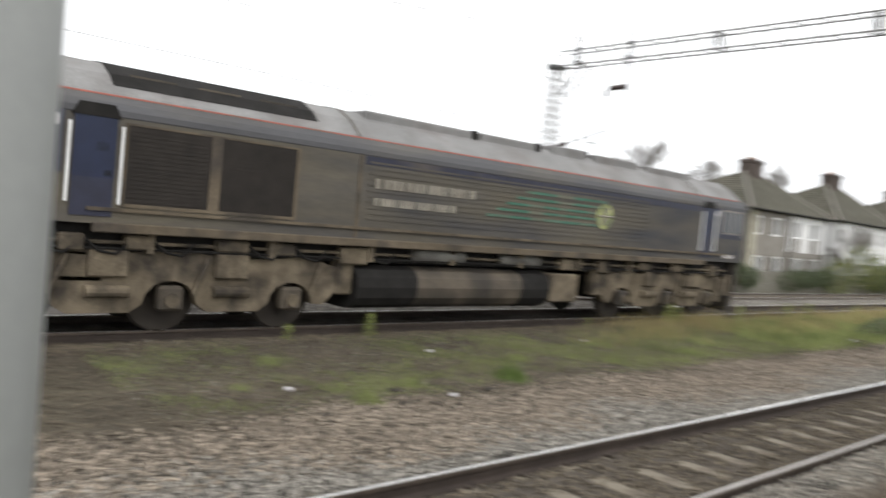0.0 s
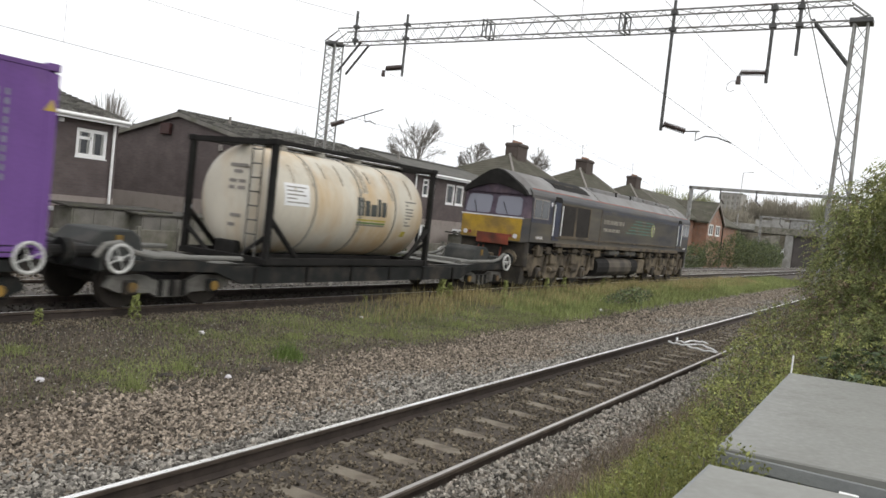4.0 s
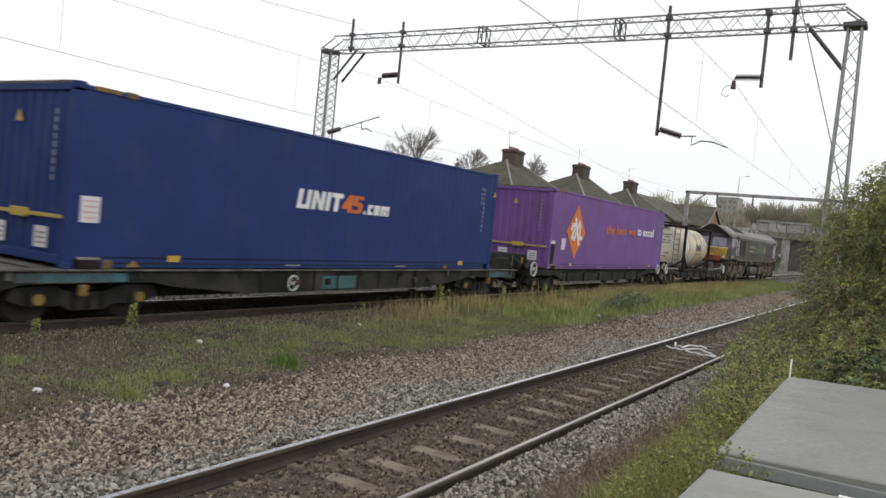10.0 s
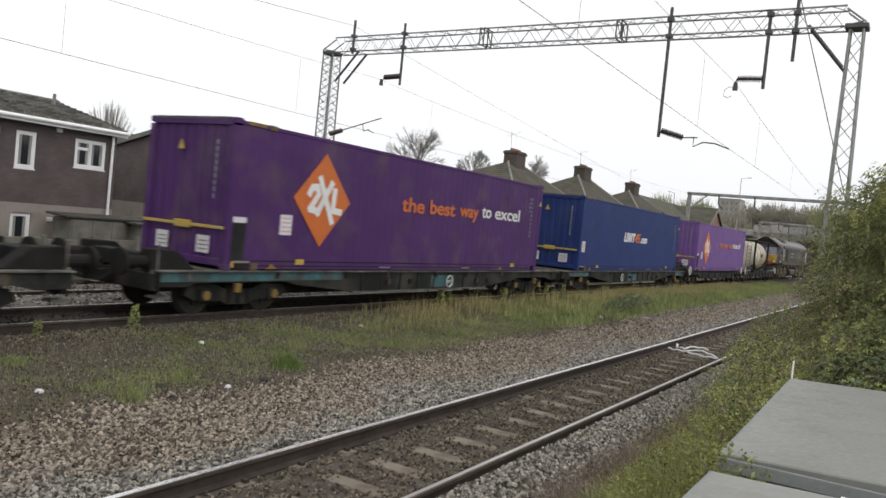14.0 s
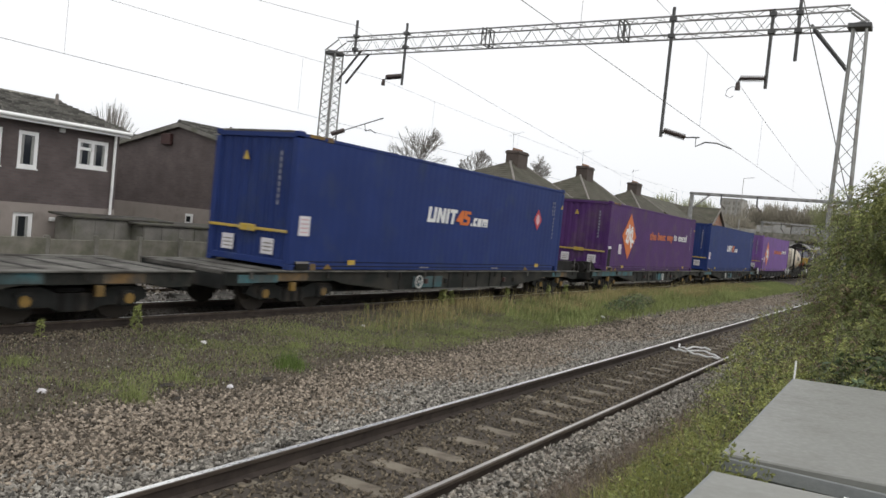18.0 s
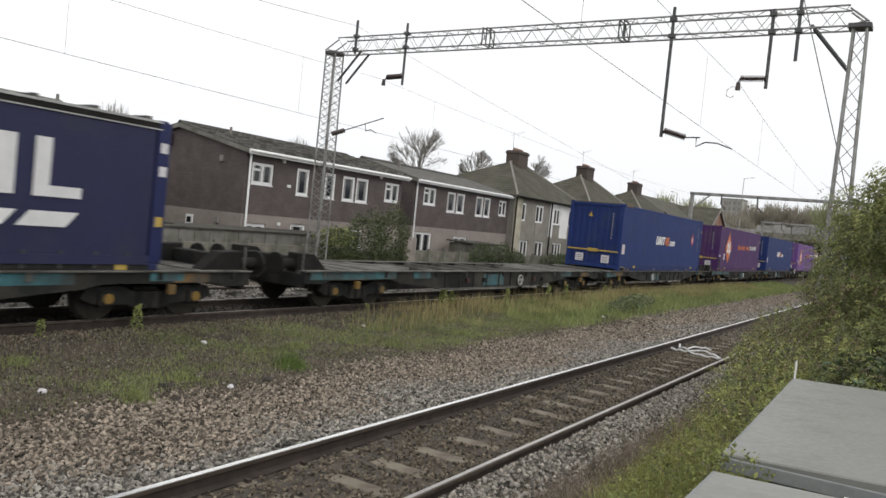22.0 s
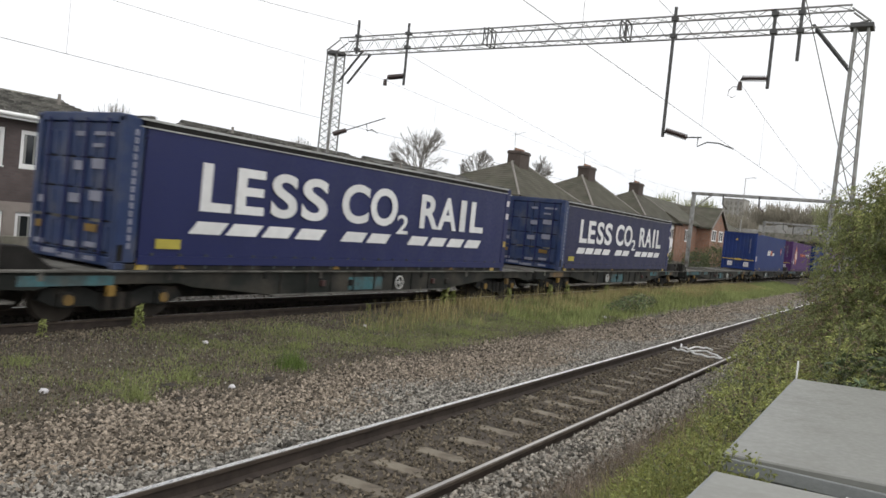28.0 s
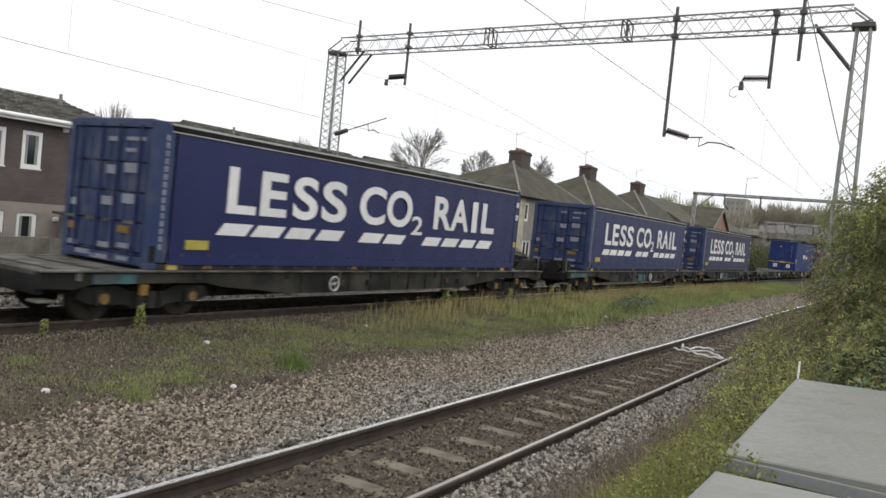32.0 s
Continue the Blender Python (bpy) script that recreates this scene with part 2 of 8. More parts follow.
    black=mat("sooty_black_steel", (0.018, 0.017, 0.016), 0.8, var=0.3, scale=3, fine=40, spec=0.15),
    grille=mat("dark_grille_mesh", (0.021, 0.017, 0.014), 0.8, var=0.25, scale=4, fine=80, bump=0.3),
    bogie=mat("dusty_tan_bogie_steel", (0.158, 0.130, 0.093), 0.9, var=0.28, scale=3, fine=40, dirt=(0.04, 0.035, 0.03), amount=0.34, spec=0.15),
    wagon=mat("weathered_green_grey_wagon_paint", (0.018, 0.020, 0.018), 0.8, var=0.3, scale=1.2, fine=20, dirt=(0.048, 0.043, 0.036), amount=0.30, dscale=1.3, spec=0.2),
    wagon_dark=mat("dark_wagon_steel", (0.024, 0.025, 0.024), 0.85, var=0.3, scale=2, fine=30, dirt=(0.045, 0.038, 0.032), amount=0.25, spec=0.15),
    wagon_teal=mat("faded_teal_patch", (0.045, 0.135, 0.155), 0.75, var=0.3, scale=2, fine=20, dirt=(0.055, 0.06, 0.057), amount=0.42, dscale=2.2),
    deck=mat("dusty_grey_wagon_deck", (0.15, 0.146, 0.133), 0.85, var=0.28, scale=2, fine=30, dirt=(0.055, 0.05, 0.045), amount=0.36, dscale=1.8, spec=0.1),
axlebox=mat("ochre_axlebox", (0.24, 0.145, 0.03), 0.7, var=0.25, dirt=(0.08, 0.055, 0.03), amount=0.35),
    wheel=mat("rusty_wheel_steel", (0.034, 0.028, 0.023), 0.75, 0.1, var=0.25),
    tank=mat("cream_tank_cladding", (0.60, 0.56, 0.47), 0.45, var=0.08, scale=1.2, fine=15, bump=0.02, dirt=(0.47, 0.33, 0.17), amount=0.28, dscale=1.1, stretch=(1, 1, 0.3)),
    tank_band=mat("dull_tank_band", (0.25, 0.24, 0.21), 0.6, var=0.15),
    ink=mat("dark_ink", (0.05, 0.055, 0.05), 0.6, var=0.1, bump=0),
    ink_green=mat("green_ink", (0.12, 0.22, 0.07), 0.6, var=0.1, bump=0),
    loco_green=mat("faded_green_vinyl", (0.04, 0.125, 0.085), 0.5, var=0.2, dirt=(0.13, 0.12, 0.09), amount=0.3),
    faint=mat("faded_cream_lettering", (0.25, 0.23, 0.19), 0.6, var=0.2, dirt=(0.15, 0.125, 0.10), amount=0.25, dscale=3),
    sticker=mat("pale_data_sticker", (0.62, 0.60, 0.62), 0.6, var=0.08),
    label_dim=mat("dim_pale_label", (0.22, 0.225, 0.28), 0.6, var=0.15, bump=0.01),
    loco_band=mat("deep_blue_band", (0.022, 0.024, 0.045), 0.5, var=0.2, dirt=(0.09, 0.075, 0.065), amount=0.2, dscale=0.8),
    alarm=mat("dark_maroon_box", (0.055, 0.024, 0.022), 0.6, var=0.15),
    bridge=mat("pale_bridge_concrete", (0.34, 0.335, 0.32), 0.9, var=0.2, scale=0.5, fine=8, dirt=(0.20, 0.19, 0.17), amount=0.3, dscale=0.6),
    # tower wall paled so that distance haze sits in its base colour
    far_wall=mat("haze_pale_tower_wall", (0.36, 0.345, 0.32), 0.9, var=0.15, scale=0.3, fine=3, bump=0),
    bridge_dark=mat("dark_bridge_brick", (0.10, 0.09, 0.085), 0.9, var=0.2, scale=0.6, fine=8),
    rail_side=mat("brown_rail_head_side", (0.095, 0.075, 0.06), 0.6, 0.3, var=0.25, scale=6, fine=90),
    badge_red=mat("red_vinyl", (0.42, 0.035, 0.05), 0.5, var=0.1, bump=0.01),
    rail_pin=mat("pinkish_print", (0.55, 0.36, 0.38), 0.6, var=0.1, bump=0),
    # pale base stands for the sky reflected in the windscreens
    screen=glass("sky_pale_windscreen", (0.175, 0.18, 0.225), 0.2),
    rust_patch=mat("ochre_rust_patch", (0.17, 0.105, 0.045), 0.85, var=0.3, scale=2, fine=20, dirt=(0.06, 0.06, 0.055), amount=0.4, dscale=2.2),
    hand_white=mat("soiled_white_handwheel", (0.5, 0.5, 0.48), 0.6, var=0.15),
    tank_dark=mat("sooty_fuel_tank", (0.040, 0.034, 0.028), 0.7, var=0.3, scale=1.5, fine=20, dirt=(0.105, 0.086, 0.063), amount=0.38, dscale=0.8),
    rail_trim=mat("bare_aluminium_trim", (0.42, 0.42, 0.41), 0.45, 0.5, var=0.2, scale=2, fine=30, bump=0.02),
    chimney=brickwork("sooty_chimney_brick", (0.075, 0.056, 0.048), (0.095, 0.07, 0.06), (0.08, 0.07, 0.062)),
    emblem=mat("faded_yellow_green_emblem", (0.34, 0.36, 0.15), 0.6, var=0.25, scale=5, fine=30, dirt=(0.12, 0.16, 0.08), amount=0.35, dscale=4),
    tank_stain=mat("grey_brown_spill", (0.27, 0.235, 0.185), 0.6, var=0.3, scale=5, fine=30, dirt=(0.52, 0.46, 0.36), amount=0.5, dscale=6, stretch=(3, 3, 0.5)),
    stone_pale=mat("pale_fresh_ballast", (0.275, 0.248, 0.213), 0.92, var=0.3, scale=20, fine=120, island=0.75, bump=0.2),
    tuft=mat("fresh_green_grass", (0.115, 0.165, 0.046), 0.75, var=0.3, scale=0.8, fine=8, island=0.4, bump=0, spec=0.2),
    hedge_brown=mat("withered_brown_leaf", (0.21, 0.165, 0.11), 0.8, var=0.3, scale=1.2, fine=8, island=0.45, bump=0, spec=0.2, thin=0.12),
    dead=mat("withered_stem", (0.225, 0.185, 0.15), 0.9, var=0.3, scale=0.8, fine=8, island=0.45, bump=0, spec=0.2),
    # shade under the train is put into this black stone colour
    oily=mat("shade_black_ballast", (0.042, 0.036, 0.030), 0.9, var=0.3, scale=20, fine=120, island=0.6, bump=0.2),
    olive_label=mat("olive_yellow_label", (0.40, 0.34, 0.06), 0.6, var=0.1, bump=0.01),
    shed_wall=mat("grey_shed_board", (0.20, 0.19, 0.17), 0.9, var=0.22, scale=2, fine=40, dirt=(0.12, 0.12, 0.09), amount=0.3, dscale=1.5),
    # haze of distance is put into the pale base of both wood colours
    far_tree=mat("haze_pale_bare_wood", (0.30, 0.275, 0.225), 0.95, var=0.15, scale=0.1, fine=0.6, island=0.15, bump=0, thin=0.3),
    far_leaf=mat("haze_pale_spring_leaf", (0.30, 0.31, 0.18), 0.95, var=0.15, scale=0.1, fine=0.6, island=0.15, bump=0, thin=0.3),
)


# ---- mesh helpers ----
def box(bm, x0, x1, y0, y1, z0, z1):
    v = [bm.verts.new((x, y, z)) for x in (x0, x1) for y in (y0, y1) for z in (z0, z1)]
    for f in ((0, 1, 3, 2), (4, 6, 7, 5), (0, 4, 5, 1), (2, 3, 7, 6), (0, 2, 6, 4), (1, 5, 7, 3)):
        bm.faces.new([v[i] for i in f])
    return bm


def prism(bm, outline, a, b, axis="x"):
    """Outline in the two other axes, extruded from a to b along axis."""
    def at(p, q):
        return {"x": (q, p[0], p[1]), "y": (p[0], q, p[1]), "z": (p[0], p[1], q)}[axis]
    lo = [bm.verts.new(at(p, a)) for p in outline]
    hi = [bm.verts.new(at(p, b)) for p in outline]
    k = len(outline)
    for i in range(k):
        bm.faces.new((lo[i], lo[(i + 1) % k], hi[(i + 1) % k], hi[i]))
    bm.faces.new(lo[::-1])
    bm.faces.new(hi)
    return bm


def rod(bm, a, b, r, n=8, r2=None):
    a, b = Vector(a), Vector(b)
    d = (b - a).normalized()
    u = d.orthogonal().normalized()
    w = d.cross(u)
    r2 = r if r2 is None else r2
    lo, hi = [], []
    for i in range(n):
        c = 2 * math.pi * i / n
        o = u * math.cos(c) + w * math.sin(c)
        lo.append(bm.verts.new(a + o * r))
        hi.append(bm.verts.new(b + o * r2))
    for i in range(n):
        bm.faces.new((lo[i], lo[(i + 1) % n], hi[(i + 1) % n], hi[i]))
    bm.faces.new(lo[::-1])
    bm.faces.new(hi)
    return bm


def tube(bm, pts, r, n=6):
    """One bent round bar through pts."""
    rows = []
    for i, p in enumerate(pts):
        d = (Vector(pts[min(i + 1, len(pts) - 1)]) - Vector(pts[max(i - 1, 0)])).normalized()
        u = d.cross(Vector((0.13, 0.21, 0.97))).normalized()
        w = d.cross(u)
        rows.append([bm.verts.new(Vector(p) + (u * math.cos(6.2832 * k / n) + w * math.sin(6.2832 * k / n)) * r) for k in range(n)])
    for a, b in zip(rows, rows[1:]):
        for k in range(n):
            bm.faces.new((a[k], a[(k + 1) % n], b[(k + 1) % n], b[k]))
    bm.faces.new(rows[0][::-1])
    bm.faces.new(rows[-1])
    return bm


def loft(bm, back, front):
    """A solid between two outlines of equally many points in space."""
    lo, hi = [bm.verts.new(p) for p in back], [bm.verts.new(p) for p in front]
    k = len(lo)
    for i in range(k):
        bm.faces.new((lo[i], lo[(i + 1) % k], hi[(i + 1) % k], hi[i]))
    bm.faces.new(lo[::-1])
    bm.faces.new(hi)
    return bm


def lathe(bm, rings, axis_point, n=20, axis="y"):
    """rings: (distance along the axis, radius), turned round an axis through axis_point."""
    p = Vector(axis_point)
    loops = []
    for s, r in rings:
        row = []
        for i in range(n):
            c, q = math.cos(2 * math.pi * i / n) * r, math.sin(2 * math.pi * i / n) * r
            o = {"x": (s, c, q), "y": (c, s, q), "z": (c, q, s)}[axis]
            row.append(bm.verts.new(p + Vector(o)))
        loops.append(row)
    for a, b in zip(loops, loops[1:]):
        for i in range(n):
            bm.faces.new((a[i], a[(i + 1) % n], b[(i + 1) % n], b[i]))
    bm.faces.new(loops[0][::-1])
    bm.faces.new(loops[-1])
    return bm


def B():
    return bmesh.new()


def mesh_of(name, bm, material, bevel=0.0, smooth=False):
    bmesh.ops.recalc_face_normals(bm, faces=bm.faces)
    if bevel:
        bmesh.ops.bevel(bm, geom=list(bm.edges), offset=bevel, segments=1, affect="EDGES", profile=0.5)
    me = bpy.data.meshes.new(name)
    bm.to_mesh(me)
    bm.free()
    for one in material if isinstance(material, (list, tuple)) else [material]:
        me.materials.append(one)
    if smooth:
        for p in me.polygons:
            p.use_smooth = True
    return me


def part(name, bm, material, parent, label="", bevel=0.0, smooth=False, at=None):
    ob = new(name, mesh_of(name, bm, material, bevel, smooth))
    ob.parent = parent
    if at is not None:
        ob.matrix_basis = at
    return tagged(ob, label)


def thing(name, label, category, at=(0, 0, 0), group="", kind=""):
    ob = new(name)
    ob.empty_display_size = 0.2
    ob.matrix_basis = pose(*at) if len(at) in (3, 6) else at
    return tagged(ob, label, category, group, kind)


def solid(name, bm, material, label, category, at=(0, 0, 0), group="", kind="", bevel=0.0, smooth=False):
    ob = new(name, mesh_of(name, bm, material, bevel, smooth))
    ob.matrix_basis = pose(*at)
    return tagged(ob, label, category, group, kind)


def piece(name, me, parent, m):
    ob = new(name, me)
    ob.parent = parent
    ob.matrix_basis = m
    return ob


def cloud_mesh(name, verts, faces, material):
    me = bpy.data.meshes.new(name)
    me.from_pydata(np.asarray(verts).tolist(), [], np.asarray(faces).tolist())
    for one in material if isinstance(material, (list, tuple)) else [material]:
        me.materials.append(one)
    return me


def words(name, text, material, parent, x0, x1, z0, height, y, label="", bold=0.01, lower=False):
    """Lettering in the built-in font on a side that faces -y, from x0 to x1, capitals of the given height on the line z0."""
    cu = bpy.data.curves.new(name, "FONT")
    cu.body, cu.extrude, cu.offset = text, 0.003, bold
    cu.resolution_u = 8
    tmp = bpy.data.objects.new(name, cu)
    scene.collection.objects.link(tmp)
    me = bpy.data.meshes.new_from_object(tmp)
    bpy.data.objects.remove(tmp)
    bpy.data.curves.remove(cu)
    co = np.empty(len(me.vertices) * 3)
    me.vertices.foreach_get("co", co)
    co = co.reshape(-1, 3)
    lo, hi = co.min(0), co.max(0)
    out = np.empty_like(co)
    out[:, 0] = x0 + (co[:, 0] - lo[0]) / (hi[0] - lo[0]) * (x1 - x0)
    base = 0.0
    out[:, 2] = z0 + (co[:, 1] - base) / 0.69 * height
    out[:, 1] = y - 0.004 - co[:, 2]
    me.vertices.foreach_set("co", out.ravel())
    me.materials.clear()
    me.materials.append(material)
    me.update()
    ob = new(name, me)
    ob.parent = parent
    return tagged(ob, label)


def flat(bm, pts, y, thick=0.004):
    """A thin sheet with outline pts (x, z) lying on a side that faces -y."""
    return prism(bm, [(p[0], p[1]) for p in pts], y - thick, y, "y")


rng = np.random.default_rng(7)
TRACK_NEAR, TRACK_MAIN, TRACK_FAR = 4.08, 12.47, 15.95

# ---- ground ----
PROFILE = [(-900, 0.2), (-40, 0.3), (-6, 0.45), (0.4, 0.35), (1.6, -0.05), (2.3, -0.36), (2.62, -0.26), (2.95, -0.125), (3.24, -0.115), (3.42, -0.19), (3.74, -0.198), (3.80, -0.212), (4.36, -0.212), (4.42, -0.198), (5.3, -0.20), (5.85, -0.33), (6.8, -0.40), (7.9, -0.36),
           (9.5, -0.33), (10.6, -0.26), (11.2, -0.155), (11.6, -0.165), (13.4, -0.14), (14.2, -0.13), (15.0, -0.08), (16.9, -0.08), (18.0, -0.40), (19.6, -0.55), (24, -0.7), (60, -0.8), (900, -0.8)]


def ground_z(y):
    return np.interp(y, [p[0] for p in PROFILE], [p[1] for p in PROFILE])


def make_ground():
    ys = np.unique(np.concatenate([np.linspace(-900, -60, 8), np.linspace(-40, -2, 10), np.arange(-1, 20, 0.12), np.linspace(20, 60, 12), np.linspace(80, 900, 8)]))
    xs = np.unique(np.concatenate([np.linspace(-900, -60, 10), np.linspace(-50, 0, 14), np.arange(0, 40, 0.35), np.arange(40, 120, 2.5), np.linspace(125, 1500, 24)]))
    gx, gy = np.meshgrid(xs, ys, indexing="ij")
    gz = ground_z(gy) + np.where((gy > -30) & (gy < 30), rng.normal(0, 0.005, gx.shape), 0)
    n, m = gx.shape
    verts = np.stack([gx, gy, gz], -1).reshape(-1, 3)
    i, j = np.meshgrid(np.arange(n - 1), np.arange(m - 1), indexing="ij")
    a = (i * m + j).ravel()
    faces = np.stack([a, a + m, a + m + 1, a + 1], -1)
    mt = mat("ground_earth", (0.14, 0.12, 0.095), 0.95, var=0.3, scale=1.3, fine=35, bump=0.4)
    nt, k = mt.node_tree.nodes, mt.node_tree.links
    rgb = [x for x in nt if x.bl_idname == "ShaderNodeRGB"][0]
    tc = nt.new("ShaderNodeTexCoord")
    sep = nt.new("ShaderNodeSeparateXYZ")
    k.new(tc.outputs["Object"], sep.inputs[0])
    wob = nt.new("ShaderNodeTexNoise")
    wob.inputs["Scale"].default_value, wob.inputs["Detail"].default_value = 0.9, 5
    k.new(tc.outputs["Object"], wob.inputs["Vector"])
    ad = nt.new("ShaderNodeMath")
    ad.operation = "MULTIPLY_ADD"
    k.new(wob.outputs["Fac"], ad.inputs[0])
    ad.inputs[1].default_value = 1.6
    k.new(sep.outputs[1], ad.inputs[2])
    mr = nt.new("ShaderNodeMapRange")
    mr.inputs[1].default_value, mr.inputs[2].default_value = -2, 22
    k.new(ad.outputs[0], mr.inputs[0])
    ramp = nt.new("ShaderNodeValToRGB")
    k.new(mr.outputs[0], ramp.inputs[0])
    # dark stops under the ballast and main track put shade into the ground colour
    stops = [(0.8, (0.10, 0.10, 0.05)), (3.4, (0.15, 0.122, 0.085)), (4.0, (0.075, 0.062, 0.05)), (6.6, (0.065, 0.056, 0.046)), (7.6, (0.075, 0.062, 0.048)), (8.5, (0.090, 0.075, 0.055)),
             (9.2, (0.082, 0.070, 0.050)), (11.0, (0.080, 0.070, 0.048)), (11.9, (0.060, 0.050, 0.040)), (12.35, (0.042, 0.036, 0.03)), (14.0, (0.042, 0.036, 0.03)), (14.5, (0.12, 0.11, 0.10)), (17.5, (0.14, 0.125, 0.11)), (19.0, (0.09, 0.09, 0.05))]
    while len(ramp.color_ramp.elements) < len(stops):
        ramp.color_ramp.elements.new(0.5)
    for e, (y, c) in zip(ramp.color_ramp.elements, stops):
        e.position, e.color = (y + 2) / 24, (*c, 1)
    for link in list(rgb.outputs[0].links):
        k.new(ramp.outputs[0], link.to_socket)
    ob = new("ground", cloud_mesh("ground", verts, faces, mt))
    for p in ob.data.polygons:
        p.use_smooth = True
    tagged(ob, "uneven trackside earth with ballast and grass strips", "ground", kind="structure")


make_ground()


# ---- tracks ----
def rail_bm(x0, x1, y):
    head = [(-0.036, -0.035), (-0.036, -0.006), (-0.028, 0), (0.028, 0), (0.036, -0.006), (0.036, -0.035)]
    web = [(-0.036, -0.036), (-0.01, -0.05), (-0.01, -0.125), (-0.07, -0.145), (-0.07, -0.157), (0.07, -0.157), (0.07, -0.145), (0.01, -0.125), (0.01, -0.05), (0.036, -0.036)]
    return [prism(B(), [(y + p[0], p[1]) for p in o], x0, x1) for o in (head, web)]


def sleeper_mesh():
    bm = B()
    o = [(-0.13, -0.20), (-0.10, 0), (0.10, 0), (0.13, -0.20)]
    prism(bm, o, -1.25, 1.25, "y")
    for s in (-0.7525, 0.7525):
        box(bm, -0.085, 0.085, s - 0.16, s + 0.16, -0.01, 0.012)
    return mesh_of("sleeper", bm, M["sleeper"], bevel=0.008)


SLEEPER = sleeper_mesh()


def clip_mesh():
    bm = B()
    for s in (-0.7525, 0.7525):
        for q in (-0.11, 0.11):
            box(bm, -0.022, 0.022, s + q - 0.028, s + q + 0.028, 0, 0.03)
    return mesh_of("rail_clip", bm, M["clip"])


CLIPS = clip_mesh()


def railway_track(name, y, z, x0, x1, s0, s1, step, label):
    t = thing(name, label, "railway track", (0, y, z), kind="structure")
    for s in (-0.7525, 0.7525):
        head, web = rail_bm(x0, x1, s)
        r = part("rail", web, M["rail_web"], t, "rusty steel rail with a shiny worn head")
        part("rail_head", head, M["rail_side"], r)
        part("running_band", box(B(), x0, x1, s - (0.018 if s < 0 else 0.029), s + (0.022 if s < 0 else 0.029), -0.002, 0.0015), M["rail_dull"] if y < 6 and s < 0 else M["rail"], r, "shiny worn running band")
    n = int((s1 - s0) / step)
    for i in range(n):
        x = s0 + i * step + rng.normal(0, 0.012)
        piece("sleeper", SLEEPER, t, pose(x, rng.normal(0, 0.015), -0.162, rng.normal(0, 0.3), 0, rng.normal(0, 0.5)))
        if x < 24 and y < 6:
            piece("rail_clip", CLIPS, t, pose(x, 0, -0.15))
    return t


railway_track("track_near", TRACK_NEAR, -0.04, -120, 262, 0.09, 80, 0.68, "single railway track on concrete sleepers in ballast")
railway_track("track_main", TRACK_MAIN, 0.0, -260, 262, 3.0, 90, 0.9, "railway track with rusty rails beside weeds")
railway_track("track_far", TRACK_FAR, 0.0, -260, 262, 3.0, 90, 0.9, "railway track beyond the train near the fence")


# ---- overhead line ----
def lattice(bm, a, b, half, side, up, r=0.022, bays=20, diag=0.012, taper=1.0, crossed=False):
    """Four chords from a to b round a square of half-size, with zigzag or crossed lacing on all faces."""
    a, b = Vector(a), Vector(b)
    side, up = Vector(side) * half, Vector(up) * half
    cs = [side + up, side - up, -side - up, -side + up]
    for c in cs:
        rod(bm, a + c, b + c * taper, r, 5)
    for q in range(4):
        c, d = cs[q], cs[(q + 1) % 4]
        for i in range(bays):
            p0, p1 = a.lerp(b, i / bays), a.lerp(b, (i + 1) / bays)
            pm = p0.lerp(p1, 0.5)
            k0, km, k1 = (1 + (taper - 1) * (i + q2) / bays for q2 in (0, 0.5, 1))
            rod(bm, p0 + c * k0, pm + d * km, diag, 4)
            rod(bm, pm + d * km, p1 + c * k1, diag, 4)
            if crossed:
                rod(bm, p0 + d * k0, pm + c * km, diag, 4)
                rod(bm, pm + c * km, p1 + d * k1, diag, 4)
    return bm


def insulator_bm(a, b, sheds=7, r=0.09):
    """A ribbed rod turned in one piece from a to b."""
    a, b = Vector(a), Vector(b)
    d = b - a
    u = d.normalized().orthogonal().normalized()
    w = d.normalized().cross(u)
    prof = [(0.0, 0.03)]
    for i in range(sheds):
        f = (i + 0.5) / sheds
        prof += [(f - 0.28 / sheds, 0.032), (f - 0.1 / sheds, r), (f + 0.1 / sheds, r * 0.85), (f + 0.28 / sheds, 0.032)]
    prof.append((1.0, 0.03))
    bm, rows = B(), []
    for f, q in prof:
        rows.append([bm.verts.new(a + d * f + (u * math.cos(k * math.pi / 5) + w * math.sin(k * math.pi / 5)) * q) for k in range(10)])
    for p, q in zip(rows, rows[1:]):
        for k in range(10):
            bm.faces.new((p[k], p[(k + 1) % 10], q[(k + 1) % 10], q[k]))
    bm.faces.new(rows[0][::-1])
    bm.faces.new(rows[-1])
    return bm


GX = 20.8


def portal():
    g = thing("lattice_gantry", "galvanised lattice portal gantry spanning the railway tracks", "gantry", (GX, 0, 0))
    part("mast", lattice(B(), (0, 18.05, -0.5), (0, 18.05, 7.64), 0.25, (0, 1, 0), (1, 0, 0), 0.03, 16, 0.009, 0.85, True), M["galv"], g, "slender lattice steel mast")
    part("mast", lattice(B(), (0, 1.86, -0.3), (0, 1.86, 7.78), 0.26, (0, 1, 0), (1, 0, 0), 0.032, 9, 0.012, 0.55), M["galv"], g, "slender lattice steel mast")
    part("beam", lattice(B(), (0, 2.1, 8.04), (0, 17.75, 7.90), 0.245, (0, 0, 1), (1, 0, 0), 0.025, 21, 0.010), M["galv"], g, "horizontal lattice steel beam")
    for y, z in ((18.05, 7.67), (1.86, 7.81)):
        bm = B()
        box(bm, -0.24, 0.24, y - 0.25, y + 0.25, z - 0.05, z + 0.06)
        part("mast_cap", bm, M["dark_steel"], g, bevel=0.01)
